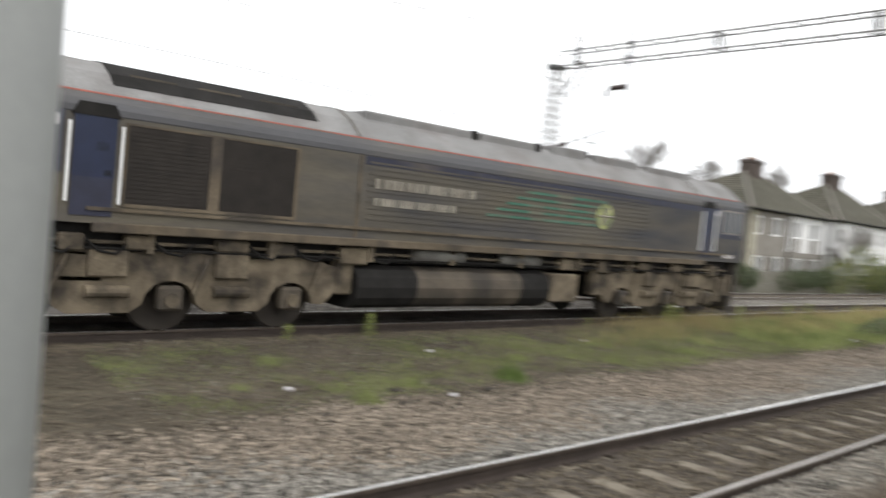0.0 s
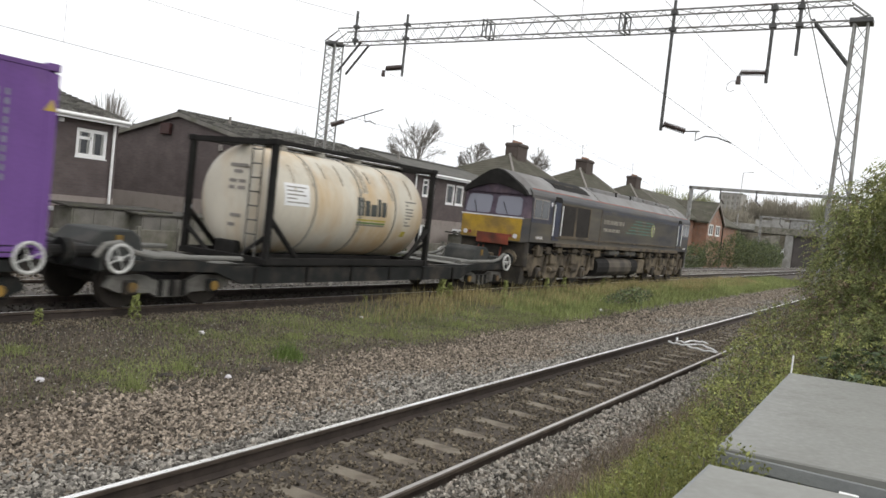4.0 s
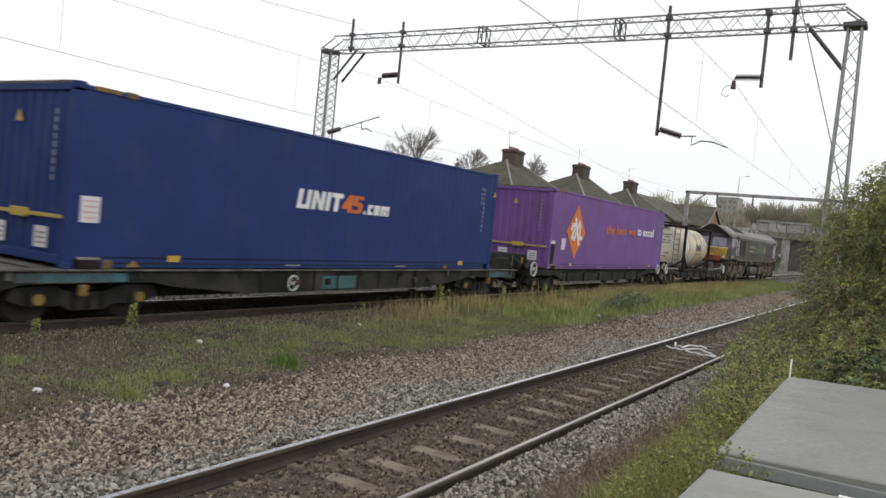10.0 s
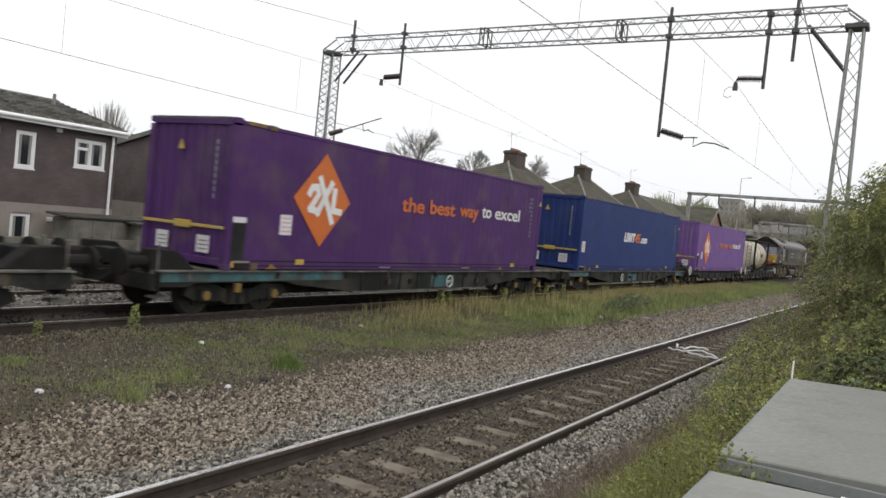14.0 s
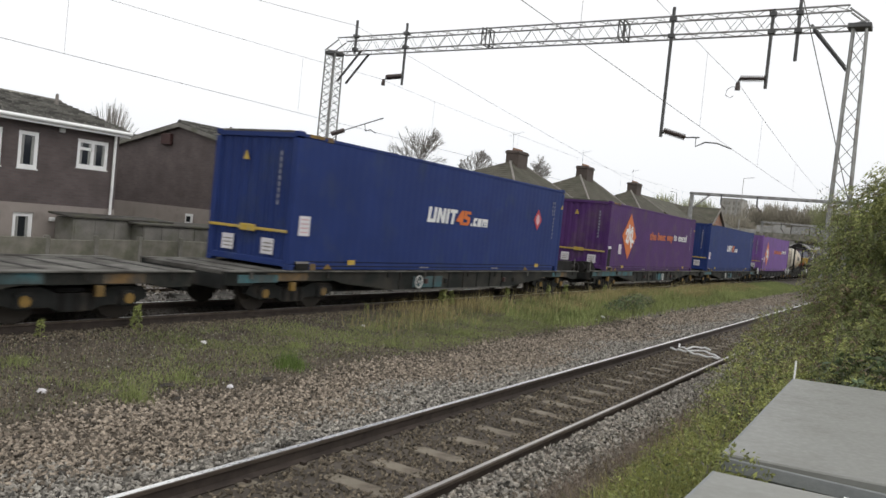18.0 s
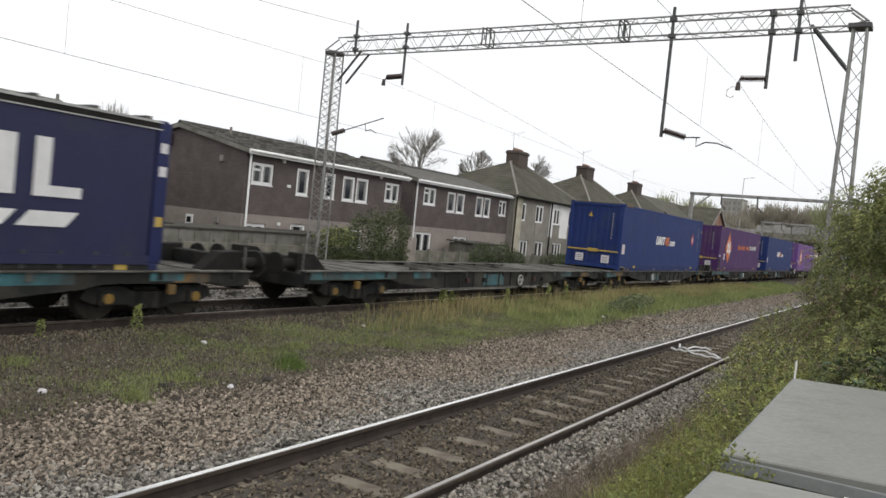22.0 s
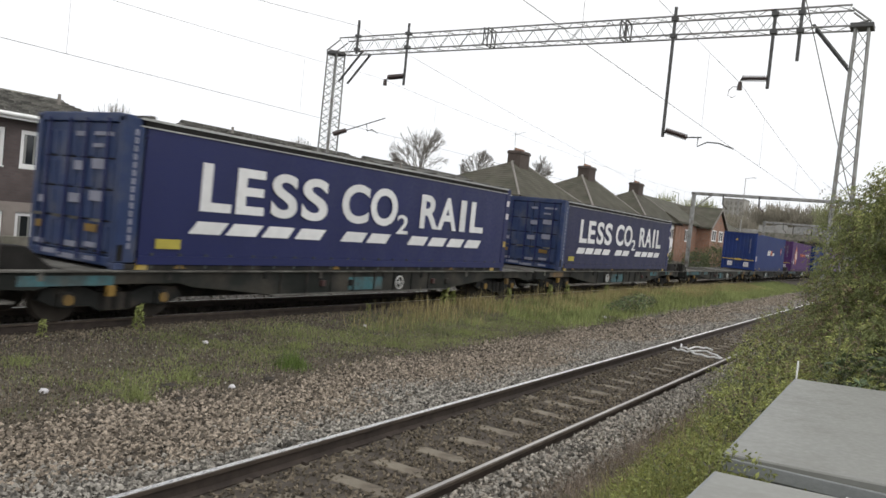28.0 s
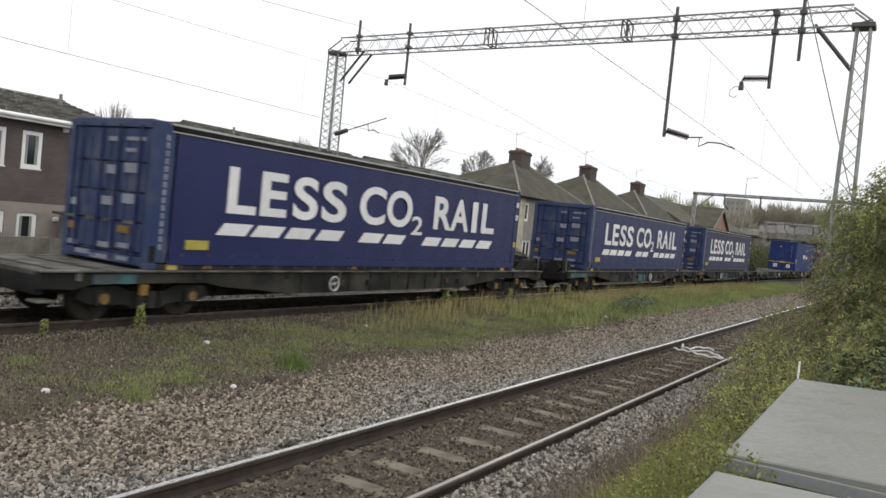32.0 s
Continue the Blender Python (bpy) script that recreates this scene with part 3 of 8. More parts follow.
    for y0, y1, zz in ((18.2, 17.75, 7.87), (1.72, 2.1, 8.01)):
        for x in (-0.21, 0.21):
            part("corner_strut", rod(B(), (x, y0 + (0.12 if y0 > 10 else -0.05), zz - 0.12), (x, y1, zz + 0.22), 0.024, 5), M["galv"], g)
            part("corner_strut", rod(B(), (x, y0, zz - 0.1), (x, y1, zz - 0.2), 0.024, 5), M["galv"], g)
    for p, q in (((0, 17.62, 6.68), (0, 16.72, 7.66)), ((0, 2.07, 6.83), (0, 2.9, 7.86))):
        for x in (-0.22, 0.22):
            part("knee_brace", rod(B(), (x, p[1], p[2]), (x, q[1], q[2]), 0.04, 6), M["dark_steel"], g)
    for y, z0, z1, r in ((6.27, 5.05, 8.48, 0.045), (3.79, 6.31, 8.28, 0.042), (3.18, 6.98, 8.8, 0.042), (14.87, 6.50, 8.49, 0.042), (16.94, 7.57, 8.69, 0.045)):
        bm = rod(B(), (-0.27, y, z0), (-0.27, y, z1), r, 8)
        d = part("drop_tube", bm, M["dark_steel"], g, "dark steel drop tube clamped to the beam")
        for zc in (7.72, 8.16):
            cm = box(B(), -0.34, -0.18, y - 0.08, y + 0.08, zc - 0.05, zc + 0.05)
            part("clamp", cm, M["dark_steel"], d)
    for a, b, n in (((-0.27, 6.21, 5.22), (-0.27, 5.62, 5.05), 11), ((-0.27, 3.81, 6.56), (-0.27, 4.42, 6.57), 12), ((-0.27, 14.9, 6.79), (-0.27, 15.52, 6.76), 11), ((-0.1, 17.75, 4.87), (-0.1, 17.2, 5.02), 6)):
        part("insulator", insulator_bm(a, b, n), M["insulator"], g, "ribbed brown insulator", smooth=True)
    for path in ([(-0.27, 5.62, 5.05), (-0.27, 5.25, 5.06)], [(-0.27, 5.34, 5.06), (-0.27, 5.34, 4.82), (-0.27, 5.1, 4.94), (-0.27, 4.8, 4.92), (-0.27, 4.43, 4.79)],
                 [(-0.1, 17.2, 5.02), (-0.1, 15.6, 5.45)], [(-0.1, 16.35, 5.24), (-0.1, 16.3, 5.01), (-0.1, 16.1, 5.06), (-0.1, 15.87, 4.95)],
                 [(-0.27, 15.52, 6.76), (-0.27, 15.6, 6.6)], [(-0.27, 4.42, 6.57), (-0.27, 4.47, 6.42)]):
        part("registration_arm", tube(B(), path, 0.018), M["dark_steel"], g)
    for p in ((-0.27, 15.62, 6.6), (-0.27, 4.45, 6.38)):
        part("clamp_bell", rod(B(), (p[0], p[1], p[2] + 0.1), (p[0], p[1], p[2] - 0.1), 0.05, 8, 0.07), M["insulator"], g)
    # splice frames where the lengths of the beam are bolted together
    for y in (12.0, 7.69):
        sp = B()
        for x in (-0.245, 0.245):
            for dy in (-0.07, 0.07):
                rod(sp, (x, y + dy, 7.72), (x, y + dy, 8.24), 0.022, 5)
            rod(sp, (x, y - 0.07, 7.75), (x, y + 0.07, 8.2), 0.014, 4)
        for z in (7.73, 8.22):
            for dy in (-0.07, 0.07):
                rod(sp, (-0.245, y + dy, z), (0.245, y + dy, z), 0.022, 5)
        part("splice_frame", sp, M["dark_steel"], g, "bolted splice frame in the beam")
    # looped jumper at the near insulator
    loop = [(-0.27, 4.47, 6.36), (-0.3, 4.60, 6.36), (-0.3, 4.70, 6.27), (-0.3, 4.71, 6.14), (-0.3, 4.60, 6.08), (-0.3, 4.52, 6.13)]
    jm = tube(B(), loop, 0.008)
    part("jumper_loop", jm, M["wire"], g, "thin looped jumper wire")
    # stay wire of the near mast
    part("stay_wire", rod(B(), (0, 3.22, 8.7), (1.3, 1.25, 2.0), 0.012, 5), M["wire"], g)


portal()


def simple_portal(x, far=18.0, top=7.10):
    g = thing("portal_gantry", "plain steel portal gantry over the railway", "gantry", (x, 0, 0))
    for y in (far, 1.5):
        part("mast", box(B(), -0.16, 0.16, y - 0.15, y + 0.15, -0.5, top), M["galv"], g, bevel=0.02)
    part("beam", box(B(), -0.16, 0.16, 1.3, far + 0.2, top - 0.20, top + 0.06), M["galv"], g, bevel=0.02)
    for y in (far, 1.5):
        s = -1 if y > 10 else 1
        part("knee_brace", rod(B(), (0, y, top - 1.5), (0, y + s * 1.5, top - 0.15), 0.06, 6), M["galv"], g)
    for y in (far - 2.55, 12.5, 4.6):
        d = part("drop_tube", rod(B(), (-0.2, y, top - 0.9), (-0.2, y, top), 0.06, 6), M["dark_steel"], g)
        part("insulator", insulator_bm((-0.2, y, top - 0.85), (-0.2, y - 0.4, top - 1.3), 5), M["insulator"], g)


simple_portal(70.0)
simple_portal(118.0, 20.1, 6.95)


def wire_run(pts, r, sags, step):
    run = [Vector(pts[0])]
    for a, b, sag in zip(pts, pts[1:], sags):
        a, b = Vector(a), Vector(b)
        run += [a.lerp(b, i / step) - Vector((0, 0, 4 * sag * i / step * (1 - i / step))) for i in range(1, step + 1)]
    return tube(B(), run, r, 4)


def contact_line(ys, zc, zm, sags, tag, label):
    """Contact and messenger wires over one track: side offsets, heights and sags from support to support."""
    w = thing(tag, label, "overhead wire")
    xs = [-30.0, GX - 0.27, 70.0, 118.0, 300.0]
    part("contact_wire", wire_run([(x, q, z) for x, q, z in zip(xs, ys, zc)], 0.006, [0, 0, 0, 0], 2), M["wire"], w)
    part("messenger_wire", wire_run([(x, q, z) for x, q, z in zip(xs, ys, zm)], 0.005, sags, 14), M["wire"], w)
    for i in range(2):
        a, b = xs[i], xs[i + 1]
        n = 7
        for k in range(n):
            f = (k + 0.5) / n
            x, q = a + (b - a) * f, ys[i] + (ys[i + 1] - ys[i]) * f
            zt = zm[i] + (zm[i + 1] - zm[i]) * f - 4 * sags[i] * f * (1 - f)
            zb = zc[i] + (zc[i + 1] - zc[i]) * f
            part("dropper", rod(B(), (x, q, zb), (x, q, zt), 0.003, 4), M["wire"], w)
    return w


contact_line((3.35, 4.43, 4.25, 4.3, 4.08), (4.8, 4.79, 4.2, 4.2, 4.2), (6.5, 6.44, 5.6, 5.6, 5.6), (0.3, 0.85, 0.6, 0.6), "catenary", "contact and messenger wires over the near track")
contact_line((16.05, 15.85, 16.05, 15.85, 15.95), (4.98, 4.97, 4.9, 4.9, 4.9), (6.74, 6.74, 6.7, 6.7, 6.7), (0.55, 0.45, 0.55, 0.55), "catenary", "contact and messenger wires over the far track")
part("earth_wire", wire_run([(-30, 17.1, 6.6), (GX - 0.27, 17.0, 8.52), (70, 17.1, 5.0), (118, 17.3, 5.0)], 0.007, [0.9, 0.15, 0.3], 14), M["wire"],
     thing("earth_wire_run", "sagging bare return wire strung along the masts", "overhead wire"))

# ---- fence and houses ----
def window(parent, x0, x1, z0, z1, y, lights=1, vent=False, curtain=True):
    """White framed window in a wall that faces -y at y."""
    w = thing("window", "white plastic framed window with net curtain", "")
    w.parent = parent
    del w["label"]
    f = B()
    t = 0.11
    box(f, x0, x1, y - 0.03, y + 0.06, z1 - t, z1)
    box(f, x0, x1, y - 0.03, y + 0.06, z0, z0 + t)
    n = lights
    for i in range(n + 1):
        x = x0 + (x1 - x0 - t) * i / n
        box(f, x, x + t, y - 0.03, y + 0.06, z0 + t, z1 - t)
    if vent:
        zz = z0 + (z1 - z0) * 0.62
        box(f, x0 + t, x0 + (x1 - x0) / n, y - 0.03, y + 0.06, zz, zz + t * 0.8)
    part("window_frame", f, M["white"], w)
    part("sill", box(B(), x0 - 0.02, x1 + 0.02, y - 0.07, y + 0.02, z0 - 0.035, z0), M["white"], w)
    wd = (x1 - x0 - t) / n
    for i in range(n):
        a = x0 + t + wd * i
        part("pane", box(B(), a, a + wd - t, y + 0.01, y + 0.02, z0 + t, z1 - t), M["pane"], w)
        if curtain:
            c = B()
            for s in (0, 1):
                xa = a + 0.01 if s == 0 else a + (wd - t) * 0.80
                xb = a + (wd - t) * 0.24 if s == 0 else a + wd - t - 0.01
                box(c, xa, xb, y - 0.004, y + 0.004, z0 + t, z1 - t)
            part("curtain", c, M["curtain"], w)
    return w


def walls(parent, x0, x1, y0, y1, z0, z1, material, holes=(), name="wall"):
    """Front wall built of pieces round its openings (x0, x1, z0, z1), with thick side and back walls."""
    bm = B()
    xs = sorted({x0, x1, *[h[0] for h in holes], *[h[1] for h in holes]})
    for a, b in zip(xs, xs[1:]):
        cuts = sorted((h[2], h[3]) for h in holes if h[0] <= a + 1e-6 and h[1] >= b - 1e-6)
        z = z0
        for c, d in cuts:
            c, d = max(c, z0), min(d, z1)
            if c > z:
                box(bm, a, b, y0, y0 + 0.25, z, c)
            z = max(z, d)
        if z < z1:
            box(bm, a, b, y0, y0 + 0.25, z, z1)
    box(bm, x0, x0 + 0.25, y0 + 0.25, y1, z0, z1)
    box(bm, x1 - 0.25, x1, y0 + 0.25, y1, z0, z1)
    box(bm, x0, x1, y1, y1 + 0.25, z0, z1)
    return part(name, bm, material, parent)


def tile_mesh(w, l):
    bm = B()
    pts = [(0, 0), (0.06 * w, 0.085), (0.36 * w, 0.085), (0.46 * w, -0.005), (0.54 * w, 0.008), (w, 0.008), (w, -0.02), (0, -0.02)]
    prism(bm, pts, 0, l, "y")
    return mesh_of("roof_tile", bm, M["roof_tile"])


TILE = tile_mesh(0.34, 0.40)


def tiled_slope(parent, x0, x1, y0, z0, y1, z1, limit=300, near_first=True):
    """Rows of interlocking tiles from the eave (y0, z0) up to the ridge (y1, z1)."""
    length = math.hypot(y1 - y0, z1 - z0)
    tilt = math.degrees(math.atan2(z1 - z0, y1 - y0))
    rows, cols = int(length / 0.34), int((x1 - x0) / 0.34)
    cells = [(r, c) for c in range(cols) for r in range(rows)]
    single, rest = cells[-limit:], cells[:-limit]
    if not near_first:
        single, rest = cells[:limit], cells[limit:]
    tri = math.radians(tilt)

    def place(r, c):
        s = r * length / rows
        return pose(x0 + c * (x1 - x0) / cols, y0 + math.cos(tri) * s, z0 + math.sin(tri) * s + 0.045 + rng.normal(0, 0.004), tilt - 7.0, rng.normal(0, 0.4), 0)
    for r, c in single:
        piece("roof_tile", TILE, parent, place(r, c))
    if rest:
        src = np.array([v.co[:] for v in TILE.vertices])
        fs = [list(p.vertices) for p in TILE.polygons]
        verts, faces = [], []
        for r, c in rest:
            m = np.array(place(r, c))
            o = len(verts)
            verts.extend((src @ m[:3, :3].T + m[:3, 3]).tolist())
            faces.extend([[o + i for i in f] for f in fs])
        me = bpy.data.meshes.new("roof_tiles")
        me.from_pydata(verts, [], faces)
        me.materials.append(M["roof_tile"])
        ob = new("roof_tiles", me)
        ob.parent = parent
        tagged(ob, kind="stuff")


def gable_roof(parent, x0, x1, y0, y1, ze, zr, yr, tiles=0, near_first=True, over=0.3):
    rz = 0.1
    ye0, ye1 = y0 - over, y1 + over
    zf = ze - (zr - ze) / (yr - y0) * over
    zb = ze - (zr - ze) / (y1 - yr) * over
    bm = B()
    prism(bm, [(ye0, zf), (yr, zr), (ye1, zb), (ye1, zb + rz), (yr, zr + rz), (ye0, zf + rz)], x0 - 0.15, x1 + 0.15)
    roof = part("roof", bm, M["roof_tile"], parent, "low-pitched dark concrete tile roof")
    part("ridge", prism(B(), [(yr - 0.14, zr + rz - 0.0), (yr, zr + rz + 0.09), (yr + 0.14, zr + rz)], x0 - 0.15, x1 + 0.15), M["roof_tile"], roof)
    if tiles:
        tiled_slope(roof, x0 - 0.15, x1 + 0.15, ye0, zf + rz * 0.6, yr, zr + rz * 0.6, tiles, near_first)
    # white eave board and gutter, and verge boards
    part("fascia", box(B(), x0 - 0.15, x1 + 0.15, ye0 - 0.04, ye0 + 0.0, zf - 0.12, zf + 0.07), M["white"], parent, "white eave board")
    part("gutter", rod(B(), (x0 - 0.15, ye0 - 0.1, zf + 0.0), (x1 + 0.15, ye0 - 0.1, zf + 0.0), 0.055, 8), M["white"], parent)
    for x in (x0 - 0.18, x1 + 0.15):
        bm = B()
        prism(bm, [(ye0, zf - 0.1), (yr, zr - 0.1), (ye1, zb - 0.1), (ye1, zb + 0.06), (yr, zr + 0.06), (ye0, zf + 0.06)], x, x + 0.03)
        part("bargeboard", bm, M["shed_wall"], parent, "pale weathered verge board")
    # gable triangles
    for x in (x0, x1 - 0.25):
        bm = prism(B(), [(y0, ze), (yr, zr), (y1 + 0.25, ze)], x, x + 0.25)
        part("gable_wall", bm, M["brown_brick"], parent)
    return roof


def brown_house(x0, x1, y0, depth, ze, zr, zband, upper, lower, label, tiles, near_first, pipe):
    h = thing("house", label, "house")
    zg = -0.75
    holes_u = [(a, b, c, d) for a, b, c, d, *_ in upper]
    holes_l = [(a, b, c, d) for a, b, c, d, *_ in lower]
    walls(h, x0, x1, y0, y0 + depth, zband, ze, M["brown_brick"], holes_u, "upper_wall")
    walls(h, x0 - 0.02, x1 + 0.02, y0 - 0.02, y0 + depth, zg, zband, M["render_grey"], holes_l, "lower_wall")
    gable_roof(h, x0, x1, y0, y0 + depth, ze, zr, y0 + depth / 2, tiles, near_first)
    for a, b, c, d, n, v in upper + lower:
        window(h, a, b, c, d, y0 + 0.06, n, v)
    for x in pipe:
        part("downpipe", rod(B(), (x, y0 - 0.1, zg), (x, y0 - 0.1, ze - 0.15), 0.045, 8), M["white"], h, "white plastic downpipe")
    return h


ha = brown_house(4.6, 15.5, 22.0, 7.2, 4.06, 4.90, 1.58,
                 [(5.4, 6.5, 2.8, 3.65, 2, True), (8.2, 8.8, 2.57, 3.63, 1, False), (10.1, 10.7, 2.57, 3.63, 1, False), (11.2, 11.85, 2.57, 3.63, 1, False), (12.3, 12.9, 2.57, 3.63, 1, False), (14.1, 15.15, 2.78, 3.65, 2, True)],
                 [(11.3, 11.95, 0.4, 1.3, 1, False), (12.3, 12.9, 0.4, 1.3, 1, False), (14.0, 14.7, 0.3, 1.25, 1, False)],
                 "dark brown brick house with grey lower storey and white windows", 300, True, (15.3,))
hb = brown_house(20.9, 31.2, 22.0, 7.5, 4.25, 5.08, 1.80,
                 [(21.25, 22.4, 2.97, 3.8, 2, True), (23.75, 24.5, 2.74, 3.84, 1, False), (25.5, 26.2, 2.74, 3.84, 1, False), (26.7, 27.55, 2.74, 3.83, 1, False), (27.65, 28.55, 2.74, 3.84, 1, False), (29.85, 31.0, 2.95, 3.85, 2, True)],
                 [(21.1, 22.2, 0.5, 1.45, 2, True), (23.6, 24.5, 0.5, 1.55, 1, False), (27, 28.4, 0.3, 1.5, 2, False)],
                 "dark brown brick house with a gable end and white windows", 300, False, (21.05,))
hc = brown_house(33.2, 43.9, 22.6, 7.1, 4.33, 5.18, 1.9,
                 [(34.1, 35.3, 3.08, 4.0, 2, True), (36.5, 37.4, 2.83, 3.95, 1, False), (37.5, 38.4, 2.83, 3.95, 1, False), (39.7, 40.6, 2.8, 3.97, 1, False), (40.7, 41.5, 2.8, 3.97, 1, False), (42.6, 43.6, 3.0, 3.95, 2, True)],
                 [(33.6, 35.2, 0.0, 1.6, 2, False), (37.5, 39, 0.3, 1.5, 2, True)],
                 "dark brown brick house at the end of the row", 0, False, (33.3,))
# plain house glimpsed in the gap between the two nearer ones
hd = thing("house", "brown brick house behind the gap in the row", "house")
walls(hd, 14.0, 29.0, 31.0, 37.0, -0.75, 3.7, M["brown_brick"])
gable_roof(hd, 14.0, 29.0, 31.0, 37.0, 3.7, 4.9, 34.0)
# small fittings on the walls
for h, y0, spots in ((ha, 22.0, ((13.55, 3.8), (11.0, 3.75), (13.45, 1.15))), (hb, 22.0, ((22.9, 4.0), (29.4, 4.02), (22.9, 1.5), (23.3, 3.05)))):
    for x, z in spots:
        part("wall_vent", box(B(), x - 0.09, x + 0.09, y0 - 0.07, y0 + 0.0, z - 0.06, z + 0.06), M["white"], h, "white wall vent", bevel=0.015)
# gable end fittings: alarm box, small window, vents, soil pipe
part("alarm_box", box(B(), 20.72, 20.9, 26.2, 26.75, 4.25, 4.7), M["alarm"], hb, "dark red box high on the gable", bevel=0.02)
for y, z in ((23.26, 3.84), (23.25, 1.46)):
    part("wall_vent", box(B(), 20.8, 20.9, y - 0.1, y + 0.1, z - 0.12, z + 0.12), M["lead"], hb, bevel=0.01)
part("small_window", box(B(), 20.83, 20.92, 24.60, 25.0, 1.14, 1.56), M["white"], hb, "small square white window")
part("small_pane", box(B(), 20.81, 20.84, 24.69, 24.91, 1.24, 1.46), M["pane"], hb)
part("soil_pipe", rod(B(), (15.62, 22.6, -0.7), (15.62, 22.6, 3.2), 0.06, 8), M["black"], ha, "black soil pipe")
for h, x, y, z in ((ha, 14.9, 24.6, 4.8), (hb, 22.4, 24.6, 4.9), (hc, 35.0, 25.0, 5.0)):
    part("roof_vent", rod(B(), (x, y, z - 0.1), (x, y, z + 0.35), 0.07, 8, 0.05), M["lead"], h)


def semi_house(xc, y0, half, ze, zr, left, right, label, band=-0.75):
    """A pair of semi-detached houses under one hipped roof with a central chimney stack."""
    h = thing("house", label, "house")
    zg, depth, yr = -0.75, 7.6, y0 + 2.95
    for s, (m, wins) in ((-1, left), (1, right)):
        a, b = (xc - half, xc) if s < 0 else (xc, xc + half)
        hs = [(a + u, a + u + w, c, d) for u, w, c, d, n in wins]
        walls(h, a, b, y0, y0 + depth, band, ze, m, hs)
        if band > zg:
            walls(h, a - 0.015, b + 0.015, y0 - 0.03, y0 + depth, zg, band, M["pebble"], hs, "lower_wall")
        for u, w, c, d, n in wins:
            window(h, a + u, a + u + w, c, d, y0 + 0.06, n, False)
    bm = B()
    o = 0.35
    x0, x1, ya, yb = xc - half - o, xc + half + o, y0 - o, y0 + depth + o
    z = ze - 0.05
    lo = [bm.verts.new(p) for p in ((x0, ya, z), (x1, ya, z), (x1, yb, z), (x0, yb, z))]
    rd = [bm.verts.new(p) for p in ((xc - 1.0, yr, zr), (xc + 1.0, yr, zr))]
    un = [bm.verts.new((v.co.x, v.co.y, z - 0.12)) for v in lo]
    for f in ((lo[0], lo[1], rd[1], rd[0]), (lo[1], lo[2], rd[1]), (lo[2], lo[3], rd[0], rd[1]), (lo[3], lo[0], rd[0])):
        bm.faces.new(f)
    for i in range(4):
        bm.faces.new((un[i], un[(i + 1) % 4], lo[(i + 1) % 4], lo[i]))
    bm.faces.new(un[::-1])
    roof = part("roof", bm, M["roof_old"], h, "brown plain tile hipped roof")
    for a, b in (((x0, ya, z), (xc - 1, yr, zr)), ((x1, ya, z), (xc + 1, yr, zr)), ((xc - 1, yr, zr), (xc + 1, yr, zr))):
        part("hip_tiles", rod(B(), a, b, 0.075, 6), M["lead"], roof, "pale mortared hip tiles")
    # courses of tiles as shallow steps on the front and left slopes
    rows = 16
    st = B()
    for i in range(rows):
        f = i / rows
        for a, b, c, d in ((Vector(lo_), Vector(hi_), Vector(ra), Vector(rb)) for lo_, hi_, ra, rb in (((x0, ya, z), (x1, ya, z), (xc - 1, yr, zr), (xc + 1, yr, zr)), ((x0, yb, z), (x0, ya, z), (xc - 1, yr, zr), (xc - 1, yr, zr)))):
            rod(st, a.lerp(c, f) + Vector((0, 0, 0.012)), b.lerp(d, f) + Vector((0, 0, 0.006)), 0.012, 4)
    part("tile_course", st, M["roof_old"], roof)
    part("gutter", rod(B(), (x0, ya - 0.05, z - 0.05), (x1, ya - 0.05, z - 0.05), 0.06, 6), M["black"], h)
    ch = part("chimney", box(B(), xc - 0.75, xc + 0.75, yr - 0.5, yr + 0.5, zr - 0.8, zr + 0.82), M["chimney"], h, "brick chimney stack with clay pots", bevel=0.02)
    part("chimney_cap", box(B(), xc - 0.81, xc + 0.81, yr - 0.56, yr + 0.56, zr + 0.58, zr + 0.74), M["chimney"], ch, bevel=0.02)
    for i in range(4):
        part("chimney_pot", rod(B(), (xc - 0.55 + 0.37 * i, yr, zr + 0.8), (xc - 0.55 + 0.37 * i, yr, zr + 1.0), 0.14, 8, 0.11), M["red_brick"], ch)
    ar = B()
    rod(ar, (xc - 0.7, yr, zr + 0.2), (xc - 0.85, yr, zr + 2.1), 0.014, 5)
    rod(ar, (xc - 1.3, yr, zr + 1.75), (xc - 0.3, yr - 0.4, zr + 2.15), 0.008, 4)
    for i in range(4):
        f = i / 3
        p = Vector((xc - 1.3, yr, zr + 1.75)).lerp(Vector((xc - 0.3, yr - 0.4, zr + 2.15)), f)
        rod(ar, p + Vector((0.05, 0.16, 0.03)), p - Vector((0.05, 0.16, 0.03)), 0.006, 4)
    part("aerial", ar, M["dark_steel"], ch, "thin television aerial")
    for x in (xc - half + 0.1, xc, xc + half - 0.1):
        part("downpipe", rod(B(), (x, y0 - 0.12, zg), (x, y0 - 0.12, ze - 0.1), 0.05, 6), M["black"], h)
    return h


GREY, WHITE = M["pebble"], M["render_white"]
WINS = [(0.7, 1.1, 2.85, 4.0, 2), (3.3, 1.2, 2.85, 4.0, 2), (0.9, 1.6, 0.2, 1.6, 3), (3.6, 1.3, 0.2, 1.6, 2)]
semi_house(49.4, 22.2, 5.55, 4.45, 6.95, (GREY, WINS), (WHITE, WINS), "pair of grey and white rendered houses under a hipped roof", 1.95)
semi_house(62.3, 22.2, 5.7, 4.55, 7.35, (WHITE, WINS), (WHITE, WINS), "pair of white rendered houses under a hipped tiled roof")
